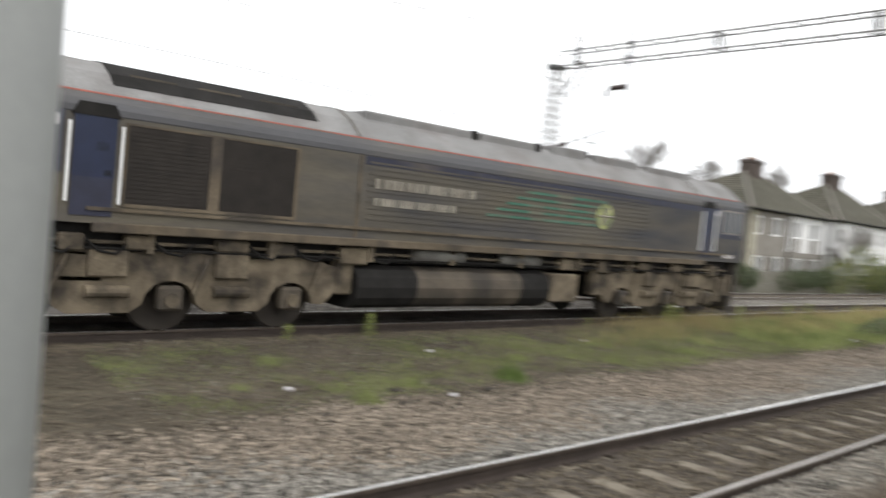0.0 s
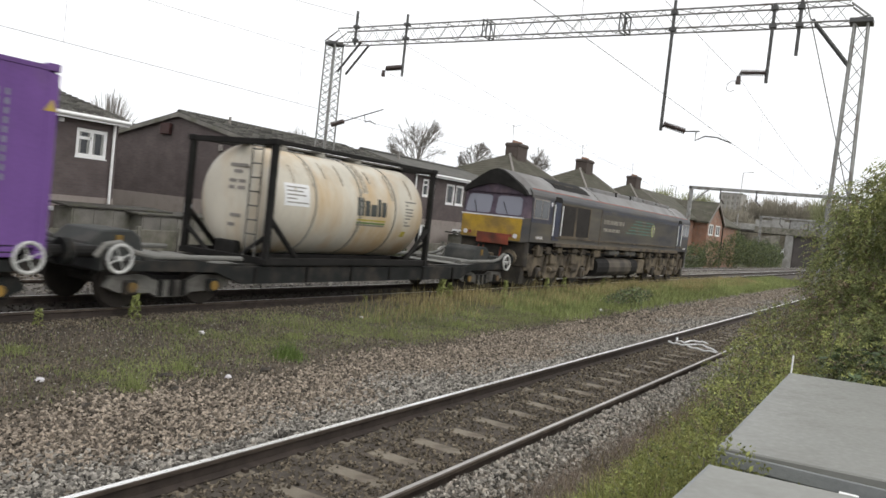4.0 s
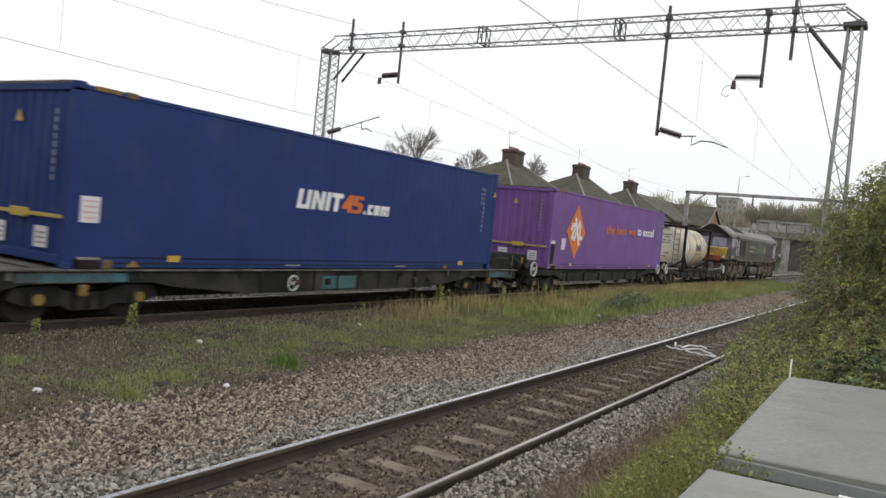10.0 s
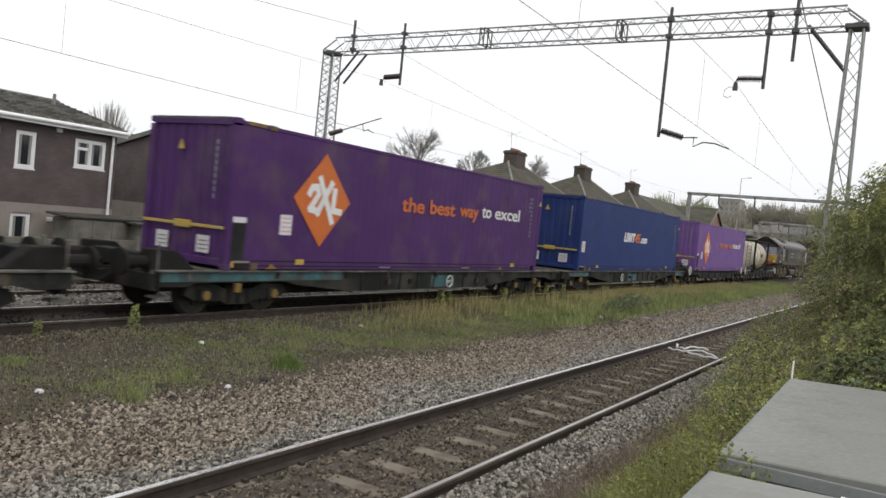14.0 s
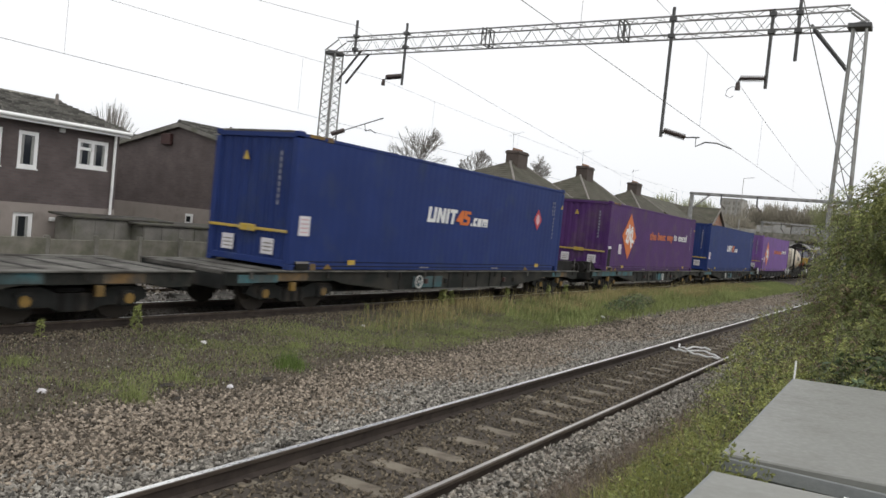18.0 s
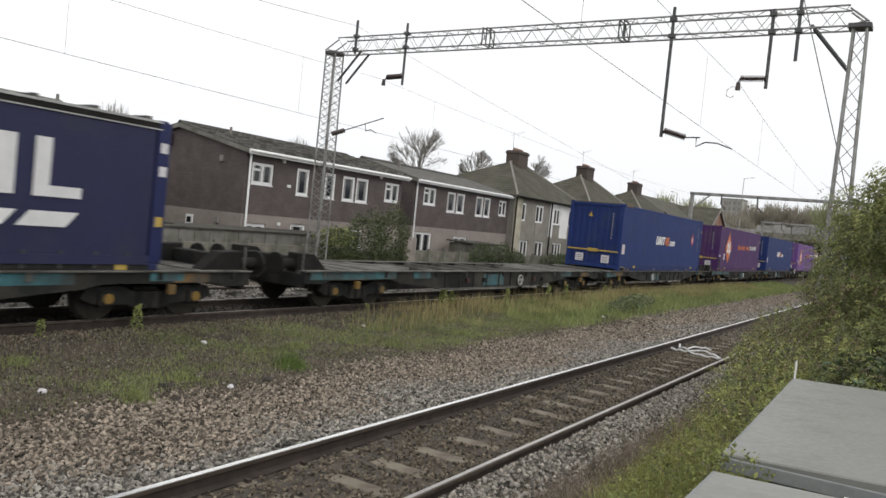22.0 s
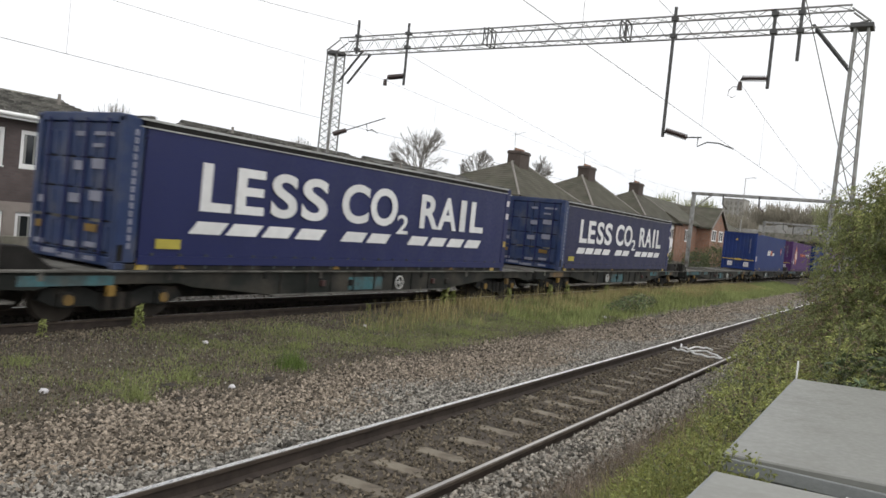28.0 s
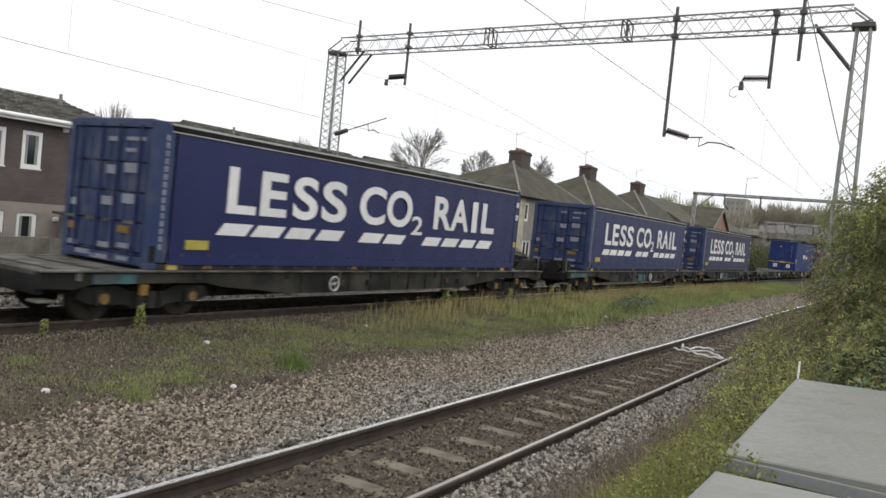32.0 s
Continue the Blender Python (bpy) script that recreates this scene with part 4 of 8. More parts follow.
semi_house(75.6, 22.2, 5.7, 4.55, 7.25, (WHITE, WINS), (WHITE, WINS), "pair of white rendered houses under a hipped tiled roof")


# cream end strip between the dark brick row and the rendered pair
solid("render_strip", box(B(), 43.95, 44.95, 22.13, 22.21, -0.7, 4.38), M["cream"], "cream painted strip of wall at the end of the row", "wall", kind="structure")


def far_brick_house():
    h = thing("house", "red brick house with a small front gable", "house")
    walls(h, 80, 112, 22, 30, -0.8, 4.9, M["red_brick"], [(83.5, 84.9, 2.8, 4.1), (98, 99.4, 2.8, 4.1)])
    for x in (83.5, 98):
        window(h, x, x + 1.4, 2.8, 4.1, 22.06, 2)
    part("roof", prism(B(), [(21.6, 4.8), (26, 7.3), (30.4, 4.8), (30.4, 4.6), (21.6, 4.6)], 79.6, 112.4), M["roof_old"], h)
    walls(h, 88.4, 95.6, 20.5, 22, -0.8, 4.7, M["red_brick"], (), "wing_wall")
    for x in (89.0, 92.4):
        window(h, x, x + 2.0, 3.2, 4.4, 20.48, 2)
    part("wing_gable", prism(B(), [(88.4, 4.7), (92.0, 6.75), (95.6, 4.7)], 20.5, 22, "y"), M["red_brick"], h)
    for a, b in (((87.9, 4.45), (92.0, 6.85)), ((96.1, 4.45), (92.0, 6.85))):
        part("wing_roof", prism(B(), [a, b, (b[0], b[1] + 0.18), (a[0], a[1] + 0.18)], 20.3, 25.5, "y"), M["roof_old"], h)
        part("bargeboard", prism(B(), [(a[0], a[1] - 0.12), (b[0], b[1] - 0.12), (b[0], b[1] + 0.10), (a[0], a[1] + 0.10)], 20.2, 20.3, "y"), M["lead"], h, "pale weathered bargeboard")
    part("downpipe", rod(B(), (95.7, 20.4, -0.8), (95.7, 20.4, 4.4), 0.06, 6), M["black"], h)


far_brick_house()


def garden_wall():
    f = thing("fence", "stained concrete panel fence between the line and the gardens", "fence", (0, 19.6, 0), kind="structure")
    slab = mesh_of("fence_panel", box(B(), 0.05, 1.37, -0.03, 0.03, 0, 0.62), M["concrete"], bevel=0.012)
    post = mesh_of("fence_post", box(B(), -0.06, 0.06, -0.07, 0.07, -0.1, 1.52), M["shed_wall"], bevel=0.015)
    for i in range(58):
        x = 2.0 + i * 1.42
        drop = 0.04 * math.sin(i * 0.7) + rng.normal(0, 0.012)
        piece("fence_post", post, f, pose(x, 0, -0.62 + drop, rng.normal(0, 0.8), rng.normal(0, 0.6), 0))
        for k in range(2):
            piece("fence_panel", slab, f, pose(x, 0, -0.45 + k * 0.635 + drop, rng.normal(0, 0.6), 0, rng.normal(0, 0.4)))


garden_wall()
solid("fence_board", box(B(), 28.15, 29.05, 19.38, 19.46, -0.7, 1.42), M["render_grey"], "pale grey board standing against the fence", "board", bevel=0.015)


def shed(x0, x1, y0, y1, z, label):
    s = thing("shed", label, "shed")
    part("wall", box(B(), x0, x1, y0, y1, -0.7, z - 0.12), M["shed_wall"], s)
    part("roof", prism(B(), [(y0 - 0.08, z - 0.11), (y1 + 0.1, z - 0.05), (y1 + 0.1, z + 0.01), (y0 - 0.08, z - 0.05)], x0 - 0.2, x1 + 0.2), M["felt"], s, "mossy felt roof", bevel=0.01)
    n = int((x1 - x0) / 0.6)
    for i in range(n):
        x = x0 + (i + 0.5) * (x1 - x0) / n
        part("board", box(B(), x - 0.27, x + 0.27, y0 - 0.02, y0, -0.7, z - 0.14), M["shed_wall"], s)


shed(13.35, 16.6, 20.75, 21.6, 1.40, "low garden shed with a thin felt roof")
shed(15.3, 24.2, 20.2, 21.5, 1.32, "long low block outbuilding with a dark mossy roof edge")
shed(36.0, 39.2, 20.4, 21.9, 1.35, "flat-roofed wooden shed in a garden")


def bridge():
    b = thing("overbridge", "pale concrete road bridge across the railway", "bridge", (150, 0, 0))
    part("deck", box(B(), 0, 9, -30, 46, 5.3, 6.1), M["bridge_dark"], b, bevel=0.05)
    part("edge_beam", box(B(), -0.5, 0.0, -30, 26.4, 5.25, 6.35), M["concrete"], b, "stained concrete edge beam", bevel=0.04)
    part("parapet", box(B(), -0.3, 0.1, 20.7, 26.4, 6.35, 7.55), M["bridge"], b, "pale parapet wall", bevel=0.04)
    part("parapet_block", box(B(), -0.4, 0.3, 21.6, 23.6, 6.4, 7.85), M["bridge"], b, bevel=0.04)
    part("parapet", box(B(), -0.2, 0.1, 26.4, 46, 5.6, 6.7), M["bridge"], b, bevel=0.04)
    for i in range(17):
        y = 20.6 - i * 3.0
        part("panel", box(B(), -0.22, -0.12, y - 2.92, y, 6.45, 7.85), M["galv"], b, "grey parapet panel")
        part("post", box(B(), -0.3, -0.05, y - 0.05, y + 0.08, 6.3, 7.95), M["bridge_dark"], b)
    part("pier", box(B(), -0.3, 9, 19.8, 21.1, -1, 5.3), M["bridge"], b, "pale concrete pier", bevel=0.05)
    part("abutment", box(B(), 0.4, 9, 16.6, 19.8, -1, 5.3), M["bridge_dark"], b)
    part("abutment", box(B(), -0.2, 9, -6, 0.2, -1, 5.3), M["bridge_dark"], b)
    part("wing_wall", prism(B(), [(21.8, -1), (21.8, 5.0), (26, 4.4), (26, -1)], -3, -1.2), M["concrete"], b, "stained concrete wing wall")


bridge()

# ---- train ----
TRAIN, SPIN = [], []


def rolling(ob, x):
    TRAIN.append((ob, x))
    return ob


def wheelset(parent, x, r, half=0.75, name="wheelset"):
    bm = B()
    rod(bm, (0, -half - 0.2, 0), (0, half + 0.2, 0), 0.075, 10)
    for s in (-1, 1):
        y = s * half
        lathe(bm, [(y - 0.065, r * 0.96), (y - 0.06, r), (y + 0.03, r), (y + 0.055, r + 0.028), (y + 0.065, r + 0.02)] if s < 0 else
              [(y - 0.065, r + 0.02), (y - 0.055, r + 0.028), (y - 0.03, r), (y + 0.06, r), (y + 0.065, r * 0.96)], (0, 0, 0), 24)
        for i in range(4):
            c = math.pi / 2 * i
            rod(bm, (math.cos(c) * r * 0.5, y + s * 0.06, math.sin(c) * r * 0.5), (math.cos(c) * r * 0.5, y + s * 0.085, math.sin(c) * r * 0.5), 0.05, 8)
        rod(bm, (0, y + s * 0.06, 0), (0, y + s * 0.12, 0), 0.13, 12)
    w = part(name, bm, M["wheel"], parent, "rusty steel wheels on an axle", at=pose(x, 0, r))
    SPIN.append((w, x, r))
    return w


# -- locomotive --
def locomotive(x):
    t = thing("locomotive", "grimy dark blue diesel freight locomotive with yellow ends", "locomotive", (x, TRACK_MAIN, 0))
    profile = [(1.32, 1.62), (1.32, 3.12), (1.26, 3.30), (1.13, 3.43), (0.79, 3.71), (0.41, 3.90), (0.0, 3.96)]
    body = part("body", prism(B(), profile + [(-y, z) for y, z in reversed(profile[:-1])], -9.0, 9.0), M["loco_side"], t, "grimy dark blue body side streaked with brown dust")
    roof_o = [(1.325, 3.20), (1.28, 3.30), (1.15, 3.455), (0.81, 3.735), (0.43, 3.93), (0, 3.99)]
    roof_o = roof_o + [(-y, z) for y, z in reversed(roof_o[:-1])]
    part("roof", prism(B(), roof_o, -10.10, 10.10), M["loco_roof"], t, "dusty grey curved roof", smooth=False)
    # dark roof grille bay, raised exhaust hatches
    for a, b in ((-7.85, -4.45),):
        o = [(1.02, 3.575), (0.82, 3.75), (0.43, 3.945), (0.0, 4.005)]
        o = o + [(-y, z) for y, z in reversed(o[:-1])]
        part("roof_grille", prism(B(), o, a, b), M["black"], t, "sooty black roof grille")
        for i in range(3):
            xx = a + 0.30 + i * 1.05
            part("grille_rib", box(B(), xx, xx + 0.7, -0.80, -0.72, 3.76, 3.79), M["tank_dark"], t)
    for a, b, z in ((-3.2, -0.4, 3.985), (-0.2, 1.6, 3.99), (2.2, 3.4, 4.04), (3.8, 5.6, 4.02), (6.0, 8.2, 3.99)):
        part("roof_hatch", box(B(), a, b, -0.62, 0.62, 3.70, z), M["loco_roof"], t, bevel=0.03)
    for xx in (-3.70, 7.75):
        part("roof_seam", prism(B(), [(y * 1.004, 3.20 + (z - 3.20) * 1.014) for y, z in roof_o], xx, xx + 0.05), M["tank_dark"], t, "dark joint across the roof")
    for xx in (-0.45, 1.55):
        part("hatch_end", box(B(), xx, xx + 0.14, -0.66, 0.66, 3.70, 4.0), M["black"], t, "dark end of a roof hatch")
    part("exhaust", box(B(), 3.0, 3.9, -0.3, 0.3, 3.7, 4.1), M["black"], t, bevel=0.02)
    for s in (-1, 1):
        y = s * 1.32
        # thin red-orange line and sill
        part("side_stripe", box(B(), -10.1, 9.9, s * 1.203 - 0.014, s * 1.203 + 0.014, 3.395, 3.418), M["loco_line"], t, "thin orange-red line")
        part("cantrail", prism(B(), [(s * 1.318, 3.10), (s * 1.331, 3.12), (s * 1.331, 3.20), (s * 1.287, 3.30), (s * 1.205, 3.405), (s * 1.19, 3.395)], -10.30, 10.30), M["cantrail"], t, "blue-grey strip along the roof edge")
        part("sill", box(B(), -8.1, 8.1, y - 0.06, y + 0.06, 1.50, 1.64), M["loco_low"], t, "brown dusty sole bar", bevel=0.015)
        part("sill_lip", box(B(), -8.2, 9.2, y - 0.02 + s * 0.03, y + 0.02 + s * 0.03, 1.80, 1.85), M["loco_low"], t)
        part("blue_band", box(B(), -3.6, 9.0, y - 0.006, y + 0.006, 2.95, 3.10), M["loco_band"], t, "deep blue band under the roof")
        part("panel_seam", box(B(), -3.72, -3.66, y - 0.012, y + 0.012, 1.66, 3.12), M["loco_low"], t)
        for a, b in ((-7.70, -6.46), (-6.28, -4.98)):
            g = part("side_grille", box(B(), a, b, y - 0.01, y + 0.012, 1.92, 3.02), M["grille"], t, "dark air intake grille")
            for i in range(17):
                z = 1.95 + i * 0.062
                part("slat", box(B(), a + 0.03, b - 0.03, y - 0.004 + s * 0.012, y + 0.004 + s * 0.012, z, z + 0.022), M["grille"], g)
        fr = B()
        for a, b, c, d in ((-7.74, -4.92, 3.02, 3.05), (-7.74, -4.92, 1.87, 1.92), (-7.74, -7.70, 1.92, 3.02), (-6.46, -6.28, 1.92, 3.02), (-4.98, -4.92, 1.92, 3.02)):
            box(fr, a, b, y - 0.02, y + 0.02, c, d)
        part("grille_frame", fr, M["loco_low"], t)
        # ribbed body side
        for i in range(11):
            z = 1.98 + i * 0.10
            part("body_rib", box(B(), -3.5, 5.3, y - 0.012, y + 0.012, z, z + 0.032), M["loco_side"], t)
        # faded lettering as plain bars, green bars and round emblem
        for a, b, z, h in ((-3.35, -0.85, 2.55, 0.17), (-3.35, -1.35, 2.24, 0.14)):
            n = 14
            for i in range(n):
                xa = a + (b - a) * i / n
                part("faded_mark", box(B(), xa, xa + (b - a) / n * (0.84 if i % 3 else 0.6), y - 0.004 + s * 0.014, y + 0.004 + s * 0.014, z, z + h), M["faint"], t, "faded cream marking")
        for i in range(5):
            z = 2.26 + i * 0.14
            part("green_bar", box(B(), -0.5 + 0.28 * i, 3.45, y - 0.004 + s * 0.014, y + 0.004 + s * 0.014, z, z + 0.055), M["loco_green"], t, "faded green stripe")
        part("emblem", lathe(B(), [(y + s * 0.013, 0.30), (y + s * 0.02, 0.30)], (3.42, 0, 2.52), 24), M["emblem"], t, "round yellow-green emblem")
        for k in range(3):
            c = math.pi / 3 * k
            part("emblem_bar", rod(B(), (3.42 - 0.24 * math.cos(c), y + s * 0.022, 2.52 - 0.24 * math.sin(c)), (3.42 + 0.24 * math.cos(c), y + s * 0.022, 2.52 + 0.24 * math.sin(c)), 0.03, 5), M["faint"], t)
        # cab doors with white handrails, cab side windows
        for e in (-1, 1):
            a, b = sorted((e * 7.86, e * 8.42))
            d = part("cab_door", box(B(), a, b, y - 0.02, y + 0.008, 2.25, 3.10), M["loco_blue"], t, "recessed blue cab door")
            part("door_foot", box(B(), a, b, y - 0.02, y + 0.007, 1.72, 2.25), M["loco_band"], d, "dusty lower half of the door")
            part("door_latch", box(B(), a + 0.30, a + 0.46, y - 0.02, y + 0.016, 2.62, 2.74), M["black"], d)
            part("door_plate", box(B(), a + 0.17, a + 0.33, y - 0.012 * s - 0.012, y + 0.012, 2.96, 3.04), M["sticker"], d, "small white door plate")
            part("door_pull", box(B(), b - 0.14, b - 0.04, y - 0.02, y + 0.02, 2.28, 2.36), M["black"], d)
            part("door_top", prism(B(), [(a - 0.05, 3.08), (a + 0.05, 3.26), (b - 0.05, 3.26), (b + 0.05, 3.08)], y - 0.03, y + 0.03, "y"), M["black"], d)
            for hx in (a - 0.07, b + 0.07):
                part("handrail", rod(B(), (hx, y + s * 0.06, 1.9), (hx, y + s * 0.06, 2.98), 0.022, 6), M["white"], d, "white handrail")
            part("step", box(B(), a, b, y - 0.22 * s - 0.05, y - 0.22 * s + 0.3, 1.20, 1.26), M["bogie"], t)
            part("step", box(B(), a, b, y - 0.22 * s - 0.05, y - 0.22 * s + 0.3, 0.80, 0.86), M["bogie"], t)
            pa, pb = sorted((e * 8.55, e * 10.2))
            part("cab_panel", box(B(), pa, pb, y - 0.006, y + 0.006, 2.28, 3.12), M["loco_band"], t, "dark blue paint round the cab window")
            wa, wb = sorted((e * 8.85, e * 10.12))
            w = part("cab_window", box(B(), wa, wb, y - 0.015, y + 0.012, 2.41, 3.10), M["lead"], t, "cab side window in a pale frame", bevel=0.01)
            mid = (wa + wb) / 2
            for c, d2 in ((wa + 0.06, mid - 0.03), (mid + 0.03, wb - 0.06)):
                part("pane", box(B(), c, d2, y - 0.02, y + 0.02, 2.45, 3.05), M["pane"], w)
            part("number_bar", box(B(), min(e * 9.15, e * 9.75), max(e * 9.15, e * 9.75), y - 0.006, y + 0.008, 1.72, 1.84), M["faint"], t, "dusty pale data panel")
            for i in range(5):
                xx = e * 9.45 - 0.24 + i * 0.10
                part("data_bar", box(B(), xx, xx + 0.05, y - 0.010, y + 0.010, 1.74, 1.82), M["sticker"], t)
            part("lamp_bracket", box(B(), min(e * 8.60, e * 8.72), max(e * 8.60, e * 8.72), y - 0.01, y + 0.03, 2.9, 3.05), M["sticker"], t)
    # cabs
    for e in (-1, 1):
        cab = part("cab", prism(B(), [(1.32, 1.62), (1.32, 3.12), (1.27, 3.30), (-1.27, 3.30), (-1.32, 3.12), (-1.32, 1.62)], e * 9.0, e * 10.2), M["loco_side"], t, "grimy cab with sloping windscreens")
        xb, xf = e * 10.2, e * 10.54
        part("nose", loft(B(), [(xb, 1.31, 1.60), (xb, 1.31, 2.40), (xb, -1.31, 2.40), (xb, -1.31, 1.60)], [(xf, 1.15, 1.56), (xf, 1.17, 2.38), (xf, -1.17, 2.38), (xf, -1.15, 1.56)]), M["loco_side"], t, "grimy nose below the windscreens", bevel=0.02)
        part("warning_panel", prism(B(), [(-1.13, 1.60), (-1.15, 2.36), (1.15, 2.36), (1.13, 1.60)], min(xf - e * 0.01, xf + e * 0.012), max(xf - e * 0.01, xf + e * 0.012)), M["loco_yellow"], t, "soiled yellow warning panel", bevel=0.006)
        part("nose_red", box(B(), min(xf, xf + e * 0.03), max(xf, xf + e * 0.03), -0.72, 0.5, 1.44, 1.80), M["loco_red"], t, "faded red panel under the cab front", bevel=0.008)
        part("nose_rail", box(B(), min(xf - e * 0.06, xf + e * 0.02), max(xf - e * 0.06, xf + e * 0.02), -1.17, 1.17, 2.36, 2.40), M["letter"], t)
        # the slanted front: bottom and top edge of the glass
        low, high = (xf - e * 0.02, 1.16, 2.40), (e * 10.33, 1.07, 3.24)
        scr = part("windscreen_surround", loft(B(), [(xb, 1.30, 2.40), (xb, 1.28, 3.28), (xb, -1.28, 3.28), (xb, -1.30, 2.40)], [low, high, (high[0], -high[1], high[2]), (low[0], -low[1], low[2])]), M["loco_mask"], t, "dark windscreen surround")

        def pane_at(u, v, out):
            return (low[0] + (high[0] - low[0]) * v + e * out, u * (low[1] + (high[1] - low[1]) * v), low[2] + (high[2] - low[2]) * v)
        for a, b in ((-0.93, -0.09), (0.09, 0.93)):
            corners = ((a, 0.12), (a, 0.72), (a * 0.9 + b * 0.1, 0.80), (a * 0.1 + b * 0.9, 0.80), (b, 0.72), (b, 0.12), (a * 0.1 + b * 0.9, 0.06), (a * 0.9 + b * 0.1, 0.06))
            part("windscreen", loft(B(), [pane_at(u, v, -0.01) for u, v in corners], [pane_at(u, v, 0.012) for u, v in corners]), M["screen"], scr, "flat cab windscreen")
            m = (a + b) / 2
            part("wiper", rod(B(), pane_at(m, 0.02, 0.03), pane_at(m + 0.2, 0.55, 0.03), 0.012, 5), M["black"], scr)
        # the roof draws in to a peaked end: black rim round a recessed purplish face
        peak = [(1.24, 3.17), (1.16, 3.30), (0.98, 3.47), (0.60, 3.73), (0.26, 3.93), (0.0, 3.99)]
        peak = peak + [(-y, z) for y, z in reversed(peak[:-1])]
        inner = [(y * 0.92, 3.12 + (z - 3.17) * 0.42) for y, z in peak]
        part("roof_end", loft(B(), [(e * 10.10, y, z) for y, z in roof_o], [(e * 10.42, y, z) for y, z in peak]), M["loco_roof"], t, "dusty grey roof end")
        part("hood", loft(B(), [(e * 10.40, y * 1.004, z + 0.004) for y, z in peak] + [(e * 10.40, y, z) for y, z in reversed(inner)],
                          [(e * 10.53, y * 0.985, z - 0.02) for y, z in peak] + [(e * 10.53, y, z) for y, z in reversed(inner)]), M["black"], t, "black overhanging roof rim")
        part("brow", prism(B(), [(y * 0.985, z - 0.012) for y, z in peak], e * 10.38, e * 10.435), M["loco_mask"], t, "purplish recess above the windscreens")
        for y in (-0.95, 0.95):
            lamp = part("headlight", rod(B(), (e * 10.53, y, 1.76), (e * 10.58, y, 1.76), 0.075, 14), M["sticker"], t, "round pale headlight")
            part("marker_light", rod(B(), (e * 10.53, y * 0.82, 1.76), (e * 10.57, y * 0.82, 1.76), 0.06, 10), M["loco_red"], lamp)
            bf = part("buffer", rod(B(), (e * 10.2, y * 0.92, 1.05), (e * 10.62, y * 0.92, 1.05), 0.11, 12), M["black"], t, "round black buffer")
            part("buffer_head", rod(B(), (e * 10.62, y * 0.92, 1.05), (e * 10.68, y * 0.92, 1.05), 0.25, 18), M["bogie"], bf)
        part("buffer_beam", box(B(), min(e * 10.0, e * 10.3), max(e * 10.0, e * 10.3), -1.25, 1.25, 0.75, 1.62), M["front_grime"], t, "sooty buffer beam", bevel=0.03)
        part("plough", prism(B(), [(e * 10.0, 0.18), (e * 10.35, 0.18), (e * 10.25, 0.75), (e * 10.0, 0.75)], -1.15, 1.15, "y"), M["front_grime"], t)
        part("coupling", box(B(), min(e * 10.3, e * 10.75), max(e * 10.3, e * 10.75), -0.12, 0.12, 0.9, 1.12), M["bogie"], t, bevel=0.03)
        for y in (-0.35, 0.32, 0.5):
            part("air_hose", rod(B(), (e * 10.32, y, 1.35), (e * 10.5, y * 1.1, 0.75), 0.03, 6), M["loco_red"], t)
    # underframe
    part("underframe", box(B(), -9.9, 9.9, -1.05, 1.05, 1.20, 1.60), M["black"], t, "black underframe with pipes")
    tk = [(-1.0, 0.36), (-1.2, 0.44), (-1.31, 0.58), (-1.34, 0.77), (-1.31, 0.95), (-1.2, 1.08), (-1.0, 1.15), (1.0, 1.15), (1.2, 1.08), (1.31, 0.95), (1.34, 0.77), (1.31, 0.58), (1.2, 0.44), (1.0, 0.36)]
    part("fuel_tank", prism(B(), tk, -2.15, 1.68), M["tank_dark"], t, "sooty dark fuel tank with a tan dust patch")
    for xa, xb in ((-3.55, -2.15), (0.78, 1.68)):
        part("tank_end", prism(B(), [(y * 1.004, 0.755 + (z - 0.755) * 1.01) for y, z in tk], xa, xb), M["black"], t, "oily black tank section")
    part("battery_box", box(B(), 1.75, 2.72, -1.3, 1.3, 0.48, 1.12), M["bogie"], t, "brown equipment box", bevel=0.03)
    for a, b in ((-2.2, -0.9), (0.2, 1.4)):
        for s in (-1, 1):
            y = s * 1.12
            part("air_reservoir", rod(B(), (a, y, 1.38), (b, y, 1.38), 0.15, 12), M["deck"], t, "pale dusty air reservoir", smooth=True)
    for i in range(10):
        xx = -9.3 + i * 2.0
        for s in (-1, 1):
            part("pipe_bracket", box(B(), xx, xx + 0.12, s * 1.2 - 0.06, s * 1.2 + 0.06, 1.22, 1.52), M["bogie"], t)
    # boxes and hoses hung below the sill
    for xx, w, z in ((-9.35, 0.5, 1.12), (-8.5, 0.35, 1.22), (-7.6, 0.42, 1.26), (-6.2, 0.55, 1.28), (-5.2, 0.4, 1.26), (-3.9, 0.6, 1.16), (2.1, 0.5, 1.20), (3.5, 0.4, 1.16), (5.2, 0.55, 1.28), (6.8, 0.4, 1.26), (8.6, 0.5, 1.18)):
        for s in (-1, 1):
            part("equipment_box", box(B(), xx, xx + w, s * 1.17 - 0.09, s * 1.17 + 0.09, z, 1.47), M["bogie"], t, bevel=0.03)
            part("hose", tube(B(), [(xx + w, s * 1.22, 1.40), (xx + w + 0.18, s * 1.26, 1.24), (xx + w + 0.42, s * 1.26, 1.20), (xx + w + 0.62, s * 1.22, 1.38)], 0.022), M["black"], t, "black hanging hose")
    for s in (-1, 1):
        part("brake_pipe", rod(B(), (-9.6, s * 1.18, 1.36), (9.6, s * 1.18, 1.36), 0.028, 6), M["bogie"], t)
